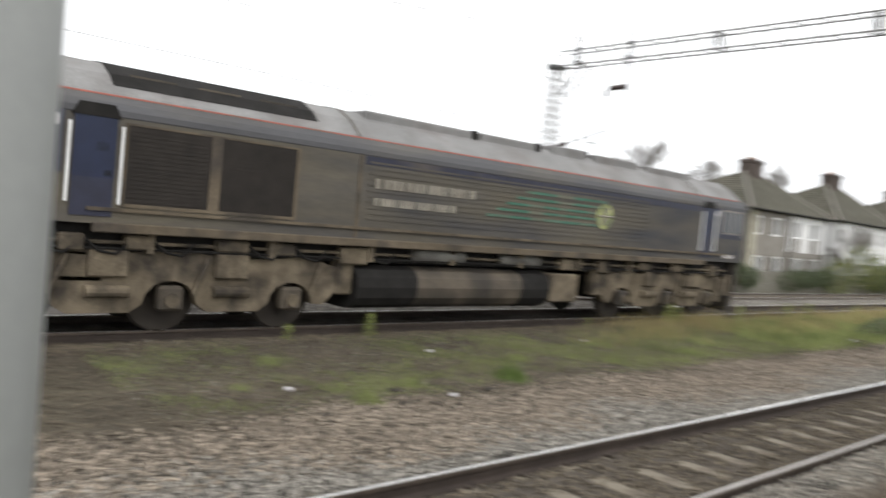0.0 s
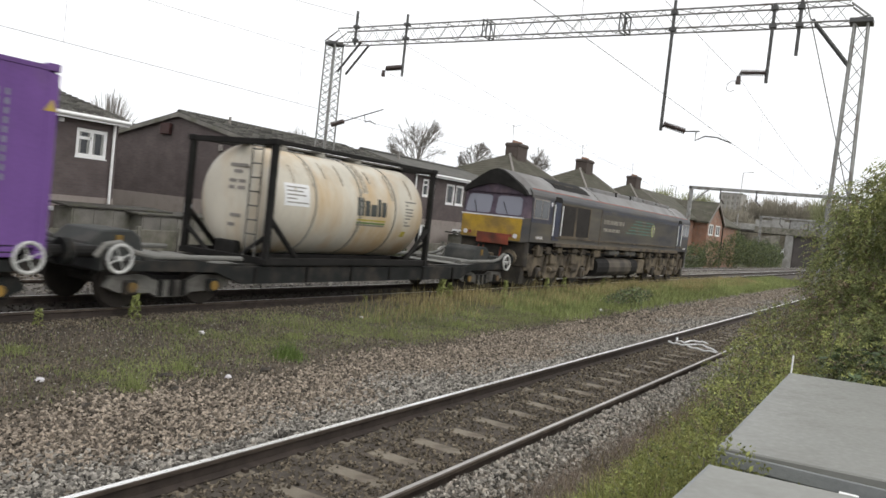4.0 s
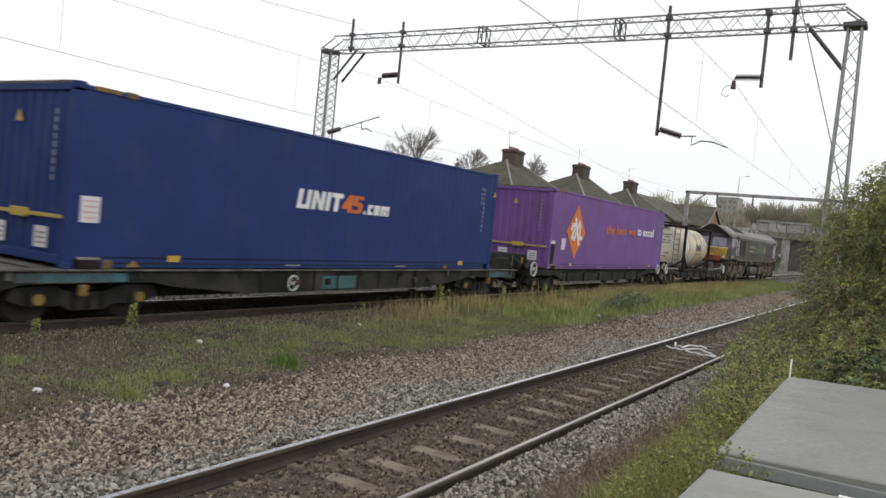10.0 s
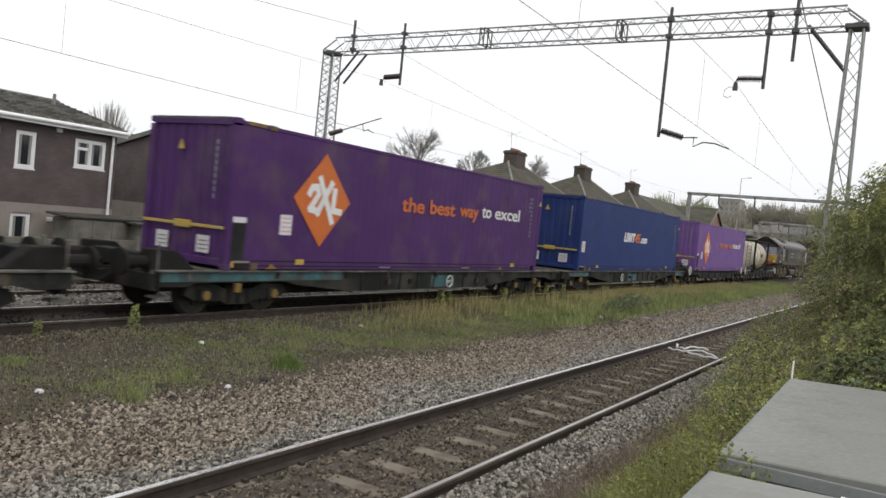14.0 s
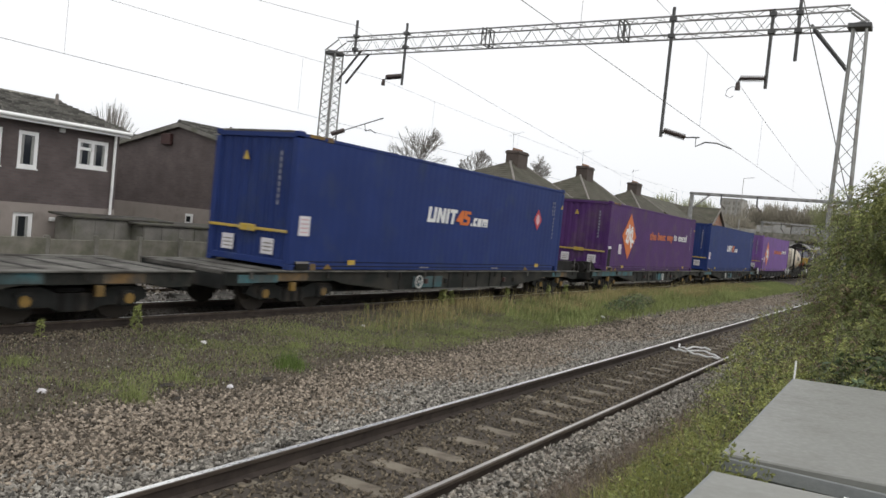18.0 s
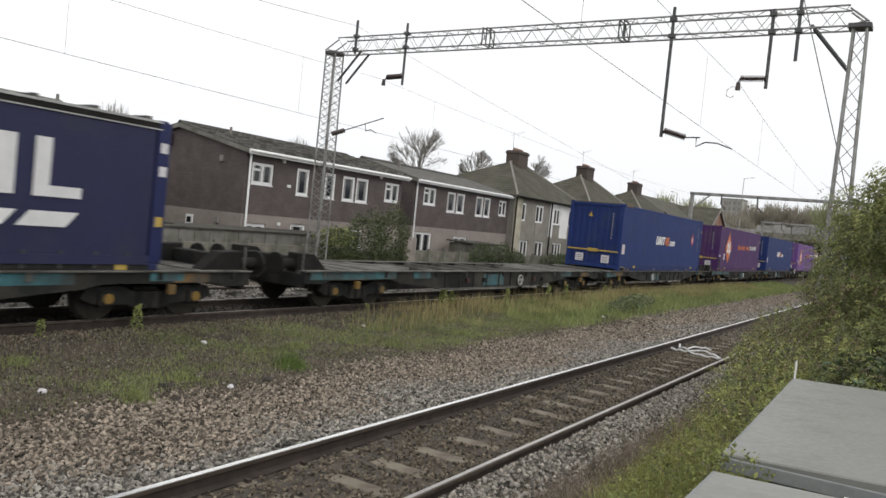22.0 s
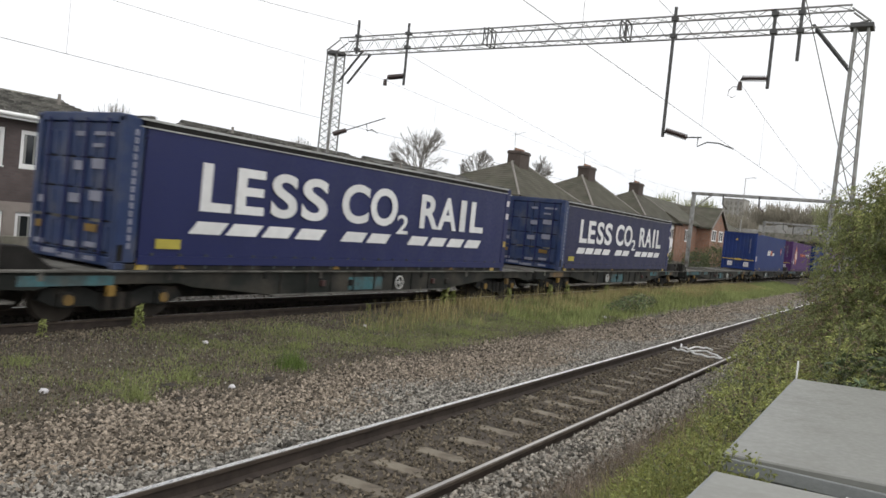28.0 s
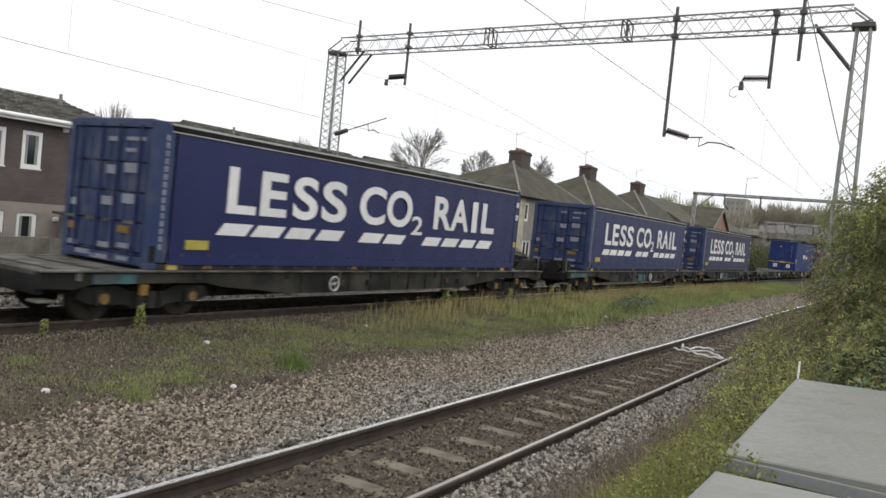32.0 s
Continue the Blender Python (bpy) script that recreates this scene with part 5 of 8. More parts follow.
        part("brake_pipe", rod(B(), (-8.6, s * 1.22, 1.27), (8.6, s * 1.22, 1.27), 0.02, 6), M["black"], t)
    # bogies
    for c in (-6.85, 6.75):
        bg = part("bogie", box(B(), c - 2.7, c + 2.7, -0.55, 0.55, 0.5, 1.0), M["black"], t, "three-axle bogie")
        for s in (-1, 1):
            y = s * 1.06
            o = [(c - 3.0, 1.10), (c - 3.0, 0.72), (c - 2.72, 0.44)]
            for k in (-1, 0, 1):
                o += [(c + k * 2.07 + 0.42 * math.cos(a), 0.46 + 0.36 * math.sin(a)) for a in (math.pi * (1 - q / 7) for q in range(8))]
                if k < 1:
                    o += [(c + k * 2.07 + 0.60, 0.34), (c + k * 2.07 + 1.47, 0.34)]
            o += [(c + 2.72, 0.44), (c + 3.0, 0.72), (c + 3.0, 1.10), (c + 2.2, 1.24), (c + 1.2, 1.16), (c + 0.4, 1.24), (c - 0.4, 1.24), (c - 1.2, 1.16), (c - 2.2, 1.24)]
            part("side_frame", prism(B(), o, y - 0.09, y + 0.09, "y"), M["bogie"], bg, "brown cast bogie side frame")
            for k in (-1, 0, 1):
                xw = c + k * 2.07
                part("axle_box", box(B(), xw - 0.19, xw + 0.19, y - 0.12 + s * 0.04, y + 0.12 + s * 0.04, 0.36, 0.74), M["tank_dark"], bg, bevel=0.04)
                part("axle_cap", rod(B(), (xw, y + s * 0.15, 0.53), (xw, y + s * 0.20, 0.53), 0.11, 12), M["bogie"], bg)
                part("damper", rod(B(), (xw + 0.35, y + s * 0.14, 0.62), (xw + 0.55, y + s * 0.14, 1.18), 0.045, 8), M["bogie"], bg)
            for k in (-0.95, 0.95):
                part("spring_box", box(B(), c + k - 0.28, c + k + 0.28, y - 0.1 + s * 0.08, y + 0.1 + s * 0.08, 0.86, 1.26), M["bogie"], bg, bevel=0.03)
                part("brake_cylinder", rod(B(), (c + k - 0.3, y + s * 0.14, 0.66), (c + k + 0.3, y + s * 0.14, 0.66), 0.09, 10), M["bogie"], bg)
            part("sand_box", box(B(), c - 3.3, c - 2.95, y - 0.12, y + 0.14, 0.62, 1.25), M["bogie"], bg, bevel=0.03)
            part("sand_box", box(B(), c + 2.95, c + 3.3, y - 0.12, y + 0.14, 0.62, 1.25), M["bogie"], bg, bevel=0.03)
        for k in (-1, 0, 1):
            wheelset(t, c + k * 2.07, 0.53)
    return rolling(t, x)


locomotive(11.65)


# -- wagons --
def wagon_bogie(t, c, r=0.42, frame_paint="wagon_dark"):
    bg = part("bogie", box(B(), c - 0.25, c + 0.25, -0.9, 0.9, 0.36, 0.56), M["black"], t, "dark two-axle bogie")
    for s in (-1, 1):
        y = s * 1.0
        o = [(c - 1.35, 0.40), (c - 1.25, 0.58), (c - 0.6, 0.60), (c - 0.35, 0.50), (c + 0.35, 0.50), (c + 0.6, 0.60), (c + 1.25, 0.58), (c + 1.35, 0.40), (c + 1.1, 0.30), (c + 0.45, 0.28), (c + 0.3, 0.20), (c - 0.3, 0.20), (c - 0.45, 0.28), (c - 1.1, 0.30)]
        part("side_frame", prism(B(), o, y - 0.06, y + 0.06, "y"), M[frame_paint], bg)
        for k in (-0.9, 0.9):
            part("axle_box", box(B(), c + k - 0.13, c + k + 0.13, y - 0.1 + s * 0.05, y + 0.1 + s * 0.05, 0.26, 0.52), M["wagon_dark"], bg, "dark axle box", bevel=0.03)
            part("axle_cap", rod(B(), (c + k, y + s * 0.14, 0.40), (c + k, y + s * 0.18, 0.40), 0.09, 10), M["axlebox"], bg)
        for k in (-0.25, 0.0, 0.25):
            part("coil_spring", rod(B(), (c + k, y + s * 0.02, 0.22), (c + k, y + s * 0.02, 0.50), 0.08, 8), M["black"], bg)
    for k in (-0.9, 0.9):
        wheelset(t, c + k, r)
    return bg


def handwheel(parent, x, y, z, r, name="handwheel"):
    bm = B()
    n = 20
    for i in range(n):
        a, b = 2 * math.pi * i / n, 2 * math.pi * (i + 1) / n
        rod(bm, (x + r * math.cos(a), y, z + r * math.sin(a)), (x + r * math.cos(b), y, z + r * math.sin(b)), r * 0.13, 6)
    for i in range(4):
        a = math.pi / 2 * i + 0.4
        rod(bm, (x, y, z), (x + r * math.cos(a), y, z + r * math.sin(a)), r * 0.05, 5)
    rod(bm, (x, y - 0.03, z), (x, y + 0.12, z), r * 0.18, 8)
    return part(name, bm, M["hand_white"], parent, "white brake handwheel")


def flat_wagon(x, length, label, wheel=1.5, teal=(), outer=0, group="container flat wagons"):
    t = thing("flat_wagon", label, "wagon", (x, TRACK_MAIN, 0), group)
    h = length / 2
    bc = h - 2.1
    for s in (-1, 1):
        y = s * 1.22
        ib = bc - 1.75
        o = [(-h, 0.86), (-h, 0.60), (-bc - 1.5, 0.58), (-bc - 1.2, 0.66), (-bc + 1.1, 0.66), (-bc + 1.45, 0.58), (-ib + 0.6, 0.50), (-ib + 1.6, 0.40), (ib - 1.6, 0.40), (ib - 0.6, 0.50),
             (bc - 1.45, 0.58), (bc - 1.1, 0.66), (bc + 1.2, 0.66), (bc + 1.5, 0.58), (h, 0.60), (h, 0.86)]
        sill = part("side_sill", prism(B(), o, y - 0.05, y + 0.05, "y"), M["wagon"], t, "weathered grey-green side sill")
        part("top_flange", box(B(), -h, h, y - 0.12, y + 0.08, 0.86, 0.884), M["deck"], sill)
        part("lower_flange", box(B(), -ib + 1.6, ib - 1.6, y - 0.09, y + 0.07, 0.375, 0.40), M["deck"], sill)
        for a, b, z0, z1 in teal:
            part("teal_patch", box(B(), a, b, y - 0.004 + s * 0.052, y + 0.004 + s * 0.052, z0, z1), M["wagon_teal"], sill, "faded teal paint patch")
        for i in range(9):
            xx = -h + 0.6 + i * (2 * h - 1.2) / 8 + 0.13 * ((i * 7) % 5)
            part("sill_bracket", box(B(), xx, xx + 0.09, y - 0.03 + s * 0.05, y + 0.03 + s * 0.05, 0.72, 0.86), M["deck"] if i % 3 == 0 else M["wagon_dark"], sill)
        if len(teal) > 2:
            for a, b in ((-bc - 1.0, -bc + 0.2), (bc + 0.3, bc + 1.1)):
                part("rust_patch", box(B(), a, b, y - 0.003 + s * 0.052, y + 0.003 + s * 0.052, 0.67, 0.83), M["rust_patch"], sill, "ochre rust patch")
        for i in range(int((2 * ib - 3.2) / 0.8)):
            xx = -ib + 1.9 + i * 0.8
            part("stiffener", box(B(), xx, xx + 0.03, y - 0.03 + s * 0.05, y + 0.03 + s * 0.05, 0.41, 0.85), M["wagon_dark"], sill)
        for xx, m in ((-1.9, "alarm"), (-0.9, "wagon_dark"), (2.6, "alarm"), (3.3, "wagon_dark")):
            part("brake_lever", box(B(), xx, xx + 0.12, y - 0.05 + s * 0.08, y + 0.05 + s * 0.08, 0.55, 0.68), M[m], sill, bevel=0.01)
        for xx in (-bc - 0.25, bc + 0.25):
            part("lifting_lug", box(B(), xx - 0.07, xx + 0.07, y - 0.05 + s * 0.05, y + 0.05 + s * 0.05, 0.46, 0.64), M["axlebox"], sill, "small yellow bracket", bevel=0.01)
        handwheel(t, wheel, y - 0.11 if s < 0 else y + 0.11, 0.60, 0.155)
    # deck plates over the bogies, cross members between
    for e in (-1, 1):
        a, b = sorted((e * h, e * (bc - 1.6)))
        part("deck_plate", box(B(), a, b, -1.1, 1.1, 0.80, 0.868), M["deck"], t, "mottled dusty grey end deck plate")
        a, b = sorted((e * (bc - 1.6), e * (bc - 3.2)))
        part("deck_gusset", prism(B(), [(e * (bc - 1.6), -1.1), (e * (bc - 1.6), 1.1), (e * (bc - 3.2), 0.35), (e * (bc - 3.2), -0.35)], 0.80, 0.866, "z"), M["deck"], t)
        for k in range(4):
            xa = e * (h - 0.35 - k * 0.75)
            part("deck_slot", box(B(), min(xa, xa - e * 0.12), max(xa, xa - e * 0.12), -0.98, 0.98, 0.866, 0.872), M["black"], t)
        for s in (-1, 1):
            part("end_step", box(B(), min(e * (h - 0.3), e * (h - 0.02)), max(e * (h - 0.3), e * (h - 0.02)), s * 1.1 - 0.15, s * 1.1 + 0.15, 0.38, 0.42), M["deck"], t)
            if e == outer:
                bf = part("buffer", rod(B(), (e * (h - 0.1), s * 0.88, 1.0), (e * (h + 0.48), s * 0.88, 1.0), 0.11, 12), M["black"], t, "round black buffer")
                part("buffer_head", rod(B(), (e * (h + 0.48), s * 0.88, 1.0), (e * (h + 0.55), s * 0.88, 1.0), 0.24, 18), M["black"], bf)
                part("end_upright", prism(B(), [(e * (h - 1.0), 0.87), (e * (h - 0.55), 1.22), (e * h, 1.24), (e * h, 0.80)], s * 0.88 - 0.16, s * 0.88 + 0.16, "y"), M["black"], t, "dark raised buffer housing", bevel=0.02)
                part("end_handrail", rod(B(), (e * (h - 0.05), s * 1.15, 0.86), (e * (h - 0.05), s * 1.15, 1.34), 0.02, 6), M["deck"], t)
                part("air_hose", rod(B(), (e * h, s * 0.35, 0.95), (e * (h + 0.45), s * 0.30, 0.62), 0.03, 6), M["black"], t)
        if e == outer:
            part("end_crossbeam", box(B(), min(e * (h - 0.3), e * h), max(e * (h - 0.3), e * h), -0.66, 0.66, 0.80, 1.14), M["wagon_dark"], t, "dark end beam", bevel=0.02)
        part("headstock", box(B(), min(e * (h - 0.15), e * h), max(e * (h - 0.15), e * h), -1.17, 1.17, 0.50, 0.80), M["wagon_dark"], t, bevel=0.02)
        part("draw_hook", box(B(), min(e * h, e * (h + 0.55)), max(e * h, e * (h + 0.55)), -0.08, 0.08, 0.60, 0.78), M["black"], t)
    for i in range(7):
        xx = -(bc - 2.2) + i * 2 * (bc - 2.2) / 6
        part("cross_member", box(B(), xx - 0.08, xx + 0.08, -1.17, 1.17, 0.66, 0.86), M["deck"], t)
    part("centre_spine", box(B(), -(bc - 1.3), bc - 1.3, -0.2, 0.2, 0.24, 0.80), M["wagon_dark"], t)
    part("brake_rigging", box(B(), -(bc - 1.35), bc - 1.35, 0.74, 0.86, 0.13, 0.52), M["black"], t, "sooty brake rigging", bevel=0.02)
    for e in (-1, 1):
        a, b = sorted((e * (bc - 1.45), e * (bc - 3.4)))
        part("brake_gear", box(B(), a, b, 0.35, 0.7, 0.20, 0.62), M["black"], t, "sooty brake gear", bevel=0.03)
        part("bogie_cover", box(B(), min(e * (bc - 0.7), e * (bc + 0.7)), max(e * (bc - 0.7), e * (bc + 0.7)), -0.4, 0.4, 0.50, 0.80), M["black"], t)
    for c in (-bc, bc):
        wagon_bogie(t, c)
    return rolling(t, x)


def pocket_wagon(x, a, b, label, sit=0.885, end_paint="pocket_frame", plate_paint="pocket_deck"):
    """Low container wagon with raised black ends; a and b are its ends along the train."""
    t = thing("pocket_wagon", label, "wagon", (x, TRACK_MAIN, 0), "low pocket wagons")
    a, b = a - x, b - x
    for s in (-1, 1):
        y = s * 1.15
        o = [(a + 0.3, 0.86), (a + 0.3, 0.70), (a + 2.6, 0.66), (a + 3.3, 0.42), (b - 3.3, 0.42), (b - 2.6, 0.66), (b - 0.3, 0.70), (b - 0.3, 0.86), (b - 2.3, 0.86), (b - 3.1, 0.76), (a + 3.1, 0.76), (a + 2.3, 0.86)]
        sill = part("side_sill", prism(B(), o, y - 0.06, y + 0.06, "y"), M["wagon_dark"], t, "black sloping pocket wagon frame")
        for i in range(6):
            xx = a + 3.6 + i * (b - a - 7.4) / 5
            part("stiffener", box(B(), xx, xx + 0.06, y - 0.04 + s * 0.06, y + 0.04 + s * 0.06, 0.44, 0.76), M["black"], sill)
        for xe, d in ((a + 0.45, 1), (b - 0.45, -1)):
            handwheel(t, xe + d * 0.05, y + s * 0.1, 0.90, 0.23)
        part("support_rail", box(B(), a + 2.6, b - 2.6, s * 0.95 - 0.12, s * 0.95 + 0.12, 0.76, sit), M["wagon_dark"], t)
    for e, xe in ((1, a), (-1, b)):
        o = [(xe + e * 0.35, 0.62), (xe + e * 0.35, 1.08), (xe + e * 0.62, 1.32), (xe + e * 1.22, 1.34), (xe + e * 1.40, 1.22), (xe + e * 1.48, 0.96), (xe + e * 1.48, 0.62)]
        part("end_housing", prism(B(), o, -0.55, 0.55, "y"), M[end_paint], t, "dark humped wagon end", bevel=0.03)
        part("end_beam", box(B(), min(xe + e * 0.25, xe + e * 0.5), max(xe + e * 0.25, xe + e * 0.5), -1.1, 1.1, 0.66, 1.06), M[end_paint], t, bevel=0.03)
        for s in (-1, 1):
            path = [(0.12, 0.92), (0.28, 1.12), (0.55, 1.16), (0.85, 1.00), (1.25, 0.93), (3.3, 0.91)]
            arm = tube(B(), [(xe + e * p[0], s * 1.13, p[1]) for p in path], 0.05, 8)
            part("guard_arm", arm, M[plate_paint], t, "curved dusty grey guard rail")
        for k, (p, q) in enumerate(((1.55, 2.25), (2.36, 3.3))):
            part("deck_plate", box(B(), min(xe + e * p, xe + e * q), max(xe + e * p, xe + e * q), -1.08, 1.08, 0.80, 0.90 if sit > 0.85 or k == 0 else 0.795 + 0.02), M[plate_paint], t, "dusty grey end deck plate", bevel=0.01)
        for s in (-1, 1):
            bf = part("buffer", rod(B(), (xe + e * 0.3, s * 0.88, 0.98), (xe - e * 0.2, s * 0.88, 0.98), 0.1, 10), M["black"], t, "round black buffer")
            part("buffer_head", rod(B(), (xe - e * 0.2, s * 0.88, 0.98), (xe - e * 0.26, s * 0.88, 0.98), 0.22, 16), M["wagon_dark"], bf)
        part("draw_hook", box(B(), min(xe + e * 0.3, xe - e * 0.2), max(xe + e * 0.3, xe - e * 0.2), -0.08, 0.08, 0.88, 1.02), M["black"], t)
        part("yellow_plate", box(B(), xe + e * 0.95 - 0.07, xe + e * 0.95 + 0.07, -0.565, -0.552, 1.05, 1.24), M["axlebox"], t, "small yellow plate")
        wagon_bogie(t, xe + e * 1.75, frame_paint="deck" if plate_paint == "pocket_deck" else plate_paint)
    part("centre_spine", box(B(), a + 2.6, b - 2.6, -0.25, 0.25, 0.40, 0.76), M["wagon_dark"], t)
    return rolling(t, x)


pocket_wagon(-7.1, -14.45, 0.62, "black low wagon carrying a tank container", 0.80)
pocket_wagon(-22.1, -30.9, -15.0, "black low wagon carrying a purple container", 0.885, "black", "wagon_dark")
flat_wagon(-40.5, 17.3, "grey container wagon under a blue container", -2.0, ((-7.9, -6.0, 0.68, 0.82), (-1.0, 0.2, 0.45, 0.74), (6.9, 8.4, 0.64, 0.82)), outer=1)
flat_wagon(-58.35, 17.3, "grey and teal container wagon under a purple container", 1.08, ((-8.6, -3.6, 0.68, 0.85), (0.2, 1.4, 0.45, 0.76)), outer=-1)
flat_wagon(-77.4, 17.6, "grey container wagon under a blue container", -2.2, ((-8.5, -7.4, 0.64, 0.8), (-2.4, -1.0, 0.45, 0.74), (6.5, 7.2, 0.68, 0.82)), outer=1)
flat_wagon(-95.8, 17.6, "empty container wagon with teal paint patches", 1.6, ((-8.6, -5.4, 0.68, 0.85), (-4.6, -3.8, 0.68, 0.84), (-0.8, 0.5, 0.44, 0.78), (5.0, 6.0, 0.68, 0.84)), outer=-1)
flat_wagon(-115.1, 17.8, "grey container wagon under a navy curtain-sided container", -2.07, ((-1.6, 0.0, 0.42, 0.74), (4.0, 5.2, 0.66, 0.84), (6.6, 7.3, 0.7, 0.84)), outer=1)
flat_wagon(-133.25, 17.8, "grey container wagon under a navy curtain-sided container", 1.06, ((-8.6, -7.0, 0.64, 0.8), (-0.9, 0.4, 0.44, 0.74)), outer=-1)
flat_wagon(-153.4, 17.8, "grey container wagon under a navy curtain-sided container", -2.11, ((-8.0, -7.2, 0.66, 0.82),), outer=1)
flat_wagon(-171.9, 17.8, "empty grey container wagon at the rear", 1.45, ((-1.0, 0.2, 0.45, 0.74),), outer=-1)


# -- containers --
def corrugated(bm, u0, u1, z0, z1, depth, pitch, place):
    """Trapezoid corrugation from u0 to u1; place(u, d, z) gives the point d metres behind the skin."""
    n = max(1, round((u1 - u0) / pitch))
    p = (u1 - u0) / n
    line = []
    for i in range(n):
        a = u0 + i * p
        line += [(a, 0), (a + p * 0.32, 0), (a + p * 0.5, depth), (a + p * 0.82, depth)]
    line.append((u1, 0))
    prev = None
    for u, d in line:
        cur = (bm.verts.new(place(u, d, z0)), bm.verts.new(place(u, d, z1)))
        if prev:
            bm.faces.new((prev[0], cur[0], cur[1], prev[1]))
        prev = cur
    return bm


CL, CB, CW = 6.858, 7.16, 1.25  # from the lettered middle to the front and to the rear end, and half the width


def steel_box(x, zb, paint, label, group, stick=-6.94, sunk=0.0025):
    t = thing("freight_container", label, "container", (x, TRACK_MAIN, 0), group)
    z0, z1 = zb, zb + 2.896
    for s in (-1, 1):
        bm = corrugated(B(), -CB + 0.16, CL - 0.16, z0 + 0.17, z1 - 0.09, sunk, 0.29, lambda u, d, z: (u, s * (CW - 0.012 - d), z))
        part("side_panel", bm, M[paint], t, "finely ribbed steel side panel")
        part("top_rail", box(B(), -CB, CL, min(s * CW, s * (CW - 0.09)), max(s * CW, s * (CW - 0.09)), z1 - 0.09, z1 - 0.01), M[paint], t, bevel=0.01)
        rail = part("bottom_rail", box(B(), -CB + 0.45, CL - 0.45, min(s * CW, s * (CW - 0.1)), max(s * CW, s * (CW - 0.1)), z0 + 0.02, z0 + 0.17), M[paint], t, bevel=0.01)
        part("rail_groove", box(B(), -CB + 0.5, CL - 0.5, s * CW - 0.004, s * CW + 0.004, z0 + 0.085, z0 + 0.105), M["black"], rail)
        part("rail_groove", box(B(), -CB + 0.5, CL - 0.5, s * CW - 0.004, s * CW + 0.004, z0 + 0.185, z0 + 0.20), M["black"], rail)
        for xx in (-5.2, 4.9):
            part("yellow_mark", box(B(), xx, xx + 0.26, s * CW - 0.008, s * CW + 0.008, z0 + 0.13, z0 + 0.24), M["yellow"], rail, "yellow handling mark")
            part("yellow_triangle", prism(B(), [(xx - 0.85, z0 + 0.03), (xx - 0.55, z0 + 0.03), (xx - 0.7, z0 + 0.15)], s * CW - 0.007, s * CW + 0.007, "y"), M["axlebox"], rail)
        for xx in (-2.2, 1.8):
            part("fork_pocket", box(B(), xx, xx + 0.45, s * CW - 0.006, s * CW + 0.006, z0 + 0.07, z0 + 0.1), M["lead"], rail)
    for e, L in ((-1, CB), (1, CL)):
        bm = corrugated(B(), -CW + 0.14, CW - 0.14, z0 + 0.2, z1 - 0.1, 0.035, 0.27, lambda u, d, z: (e * (L - 0.03 - d), u, z))
        end = part("end_panel", bm, M[paint], t, "corrugated end panel")
        part("end_header", box(B(), min(e * L, e * (L - 0.1)), max(e * L, e * (L - 0.1)), -CW + 0.1, CW - 0.1, z1 - 0.12, z1 - 0.01), M[paint], t, bevel=0.01)
        part("header_strip", box(B(), min(e * L, e * (L - 0.12)), max(e * L, e * (L - 0.12)), -CW + 0.2, CW - 0.2, z1 - 0.01, z1 + 0.035), M["deck"], t, "worn grey strip along the end's top edge")
        part("end_sill", box(B(), min(e * L, e * (L - 0.1)), max(e * L, e * (L - 0.1)), -CW + 0.1, CW - 0.1, z0 + 0.06, z0 + 0.2), M[paint], t, bevel=0.01)
        xa = e * L
        part("lock_bar", box(B(), min(xa, xa + e * 0.04), max(xa, xa + e * 0.04), -CW + 0.1, CW - 0.05, z0 + 0.77, z0 + 0.83), M["yellow"], end, "yellow bar across the end", bevel=0.008)
        part("lock_plate", box(B(), min(xa, xa + e * 0.06), max(xa, xa + e * 0.06), -0.22, 0.22, z0 + 0.73, z0 + 0.88), M["yellow"], end, bevel=0.01)
        for ya in (-0.78, 0.42):
            stk = part("data_sticker", box(B(), min(xa, xa + e * 0.006), max(xa, xa + e * 0.006), ya, ya + 0.36, z0 + 0.28, z0 + 0.62), M["sticker"], end, "white data sticker")
            for i in range(3):
                part("print_bar", box(B(), min(xa + e * 0.006, xa + e * 0.009), max(xa + e * 0.006, xa + e * 0.009), ya + 0.05, ya + 0.3, z0 + 0.34 + i * 0.08, z0 + 0.37 + i * 0.08), M["lead"], stk)
        part("warning_triangle", prism(B(), [(-0.1 + 0.25, z1 - 0.62), (0.1 + 0.25, z1 - 0.62), (0.25, z1 - 0.42)], min(xa, xa + e * 0.006), max(xa, xa + e * 0.006)), M["yellow"], end)
        for i in range(9):
            z = z1 - 0.5 - i * 0.13
            part("code_bar", box(B(), min(xa, xa + e * 0.006), max(xa, xa + e * 0.006), -0.81, -0.76, z, z + 0.09), M["label_dim"], end)
    for e, L in ((-1, CB), (1, CL)):
        for s in (-1, 1):
            xa, ya = e * (L - 0.09), s * (CW - 0.08)
            p = part("corner_post", box(B(), xa - 0.09, xa + 0.09, ya - 0.08, ya + 0.08, z0 + 0.12, z1 - 0.12), M[paint], t, bevel=0.012)
            for z in (z0, z1 - 0.09):
                part("corner_casting", box(B(), xa - 0.095, xa + 0.095, ya - 0.085, ya + 0.085, z, z + 0.12), M[paint], p, bevel=0.015)
    part("roof", box(B(), -CB + 0.05, CL - 0.05, -CW + 0.05, CW - 0.05, z1 - 0.06, z1 - 0.02), M[paint], t)
    part("floor", box(B(), -CB + 0.05, CL - 0.05, -CW + 0.1, CW - 0.1, z0 + 0.06, z0 + 0.12), M["black"], t)
    for s in (-1, 1):
        # recess at the lower corner and roof patches
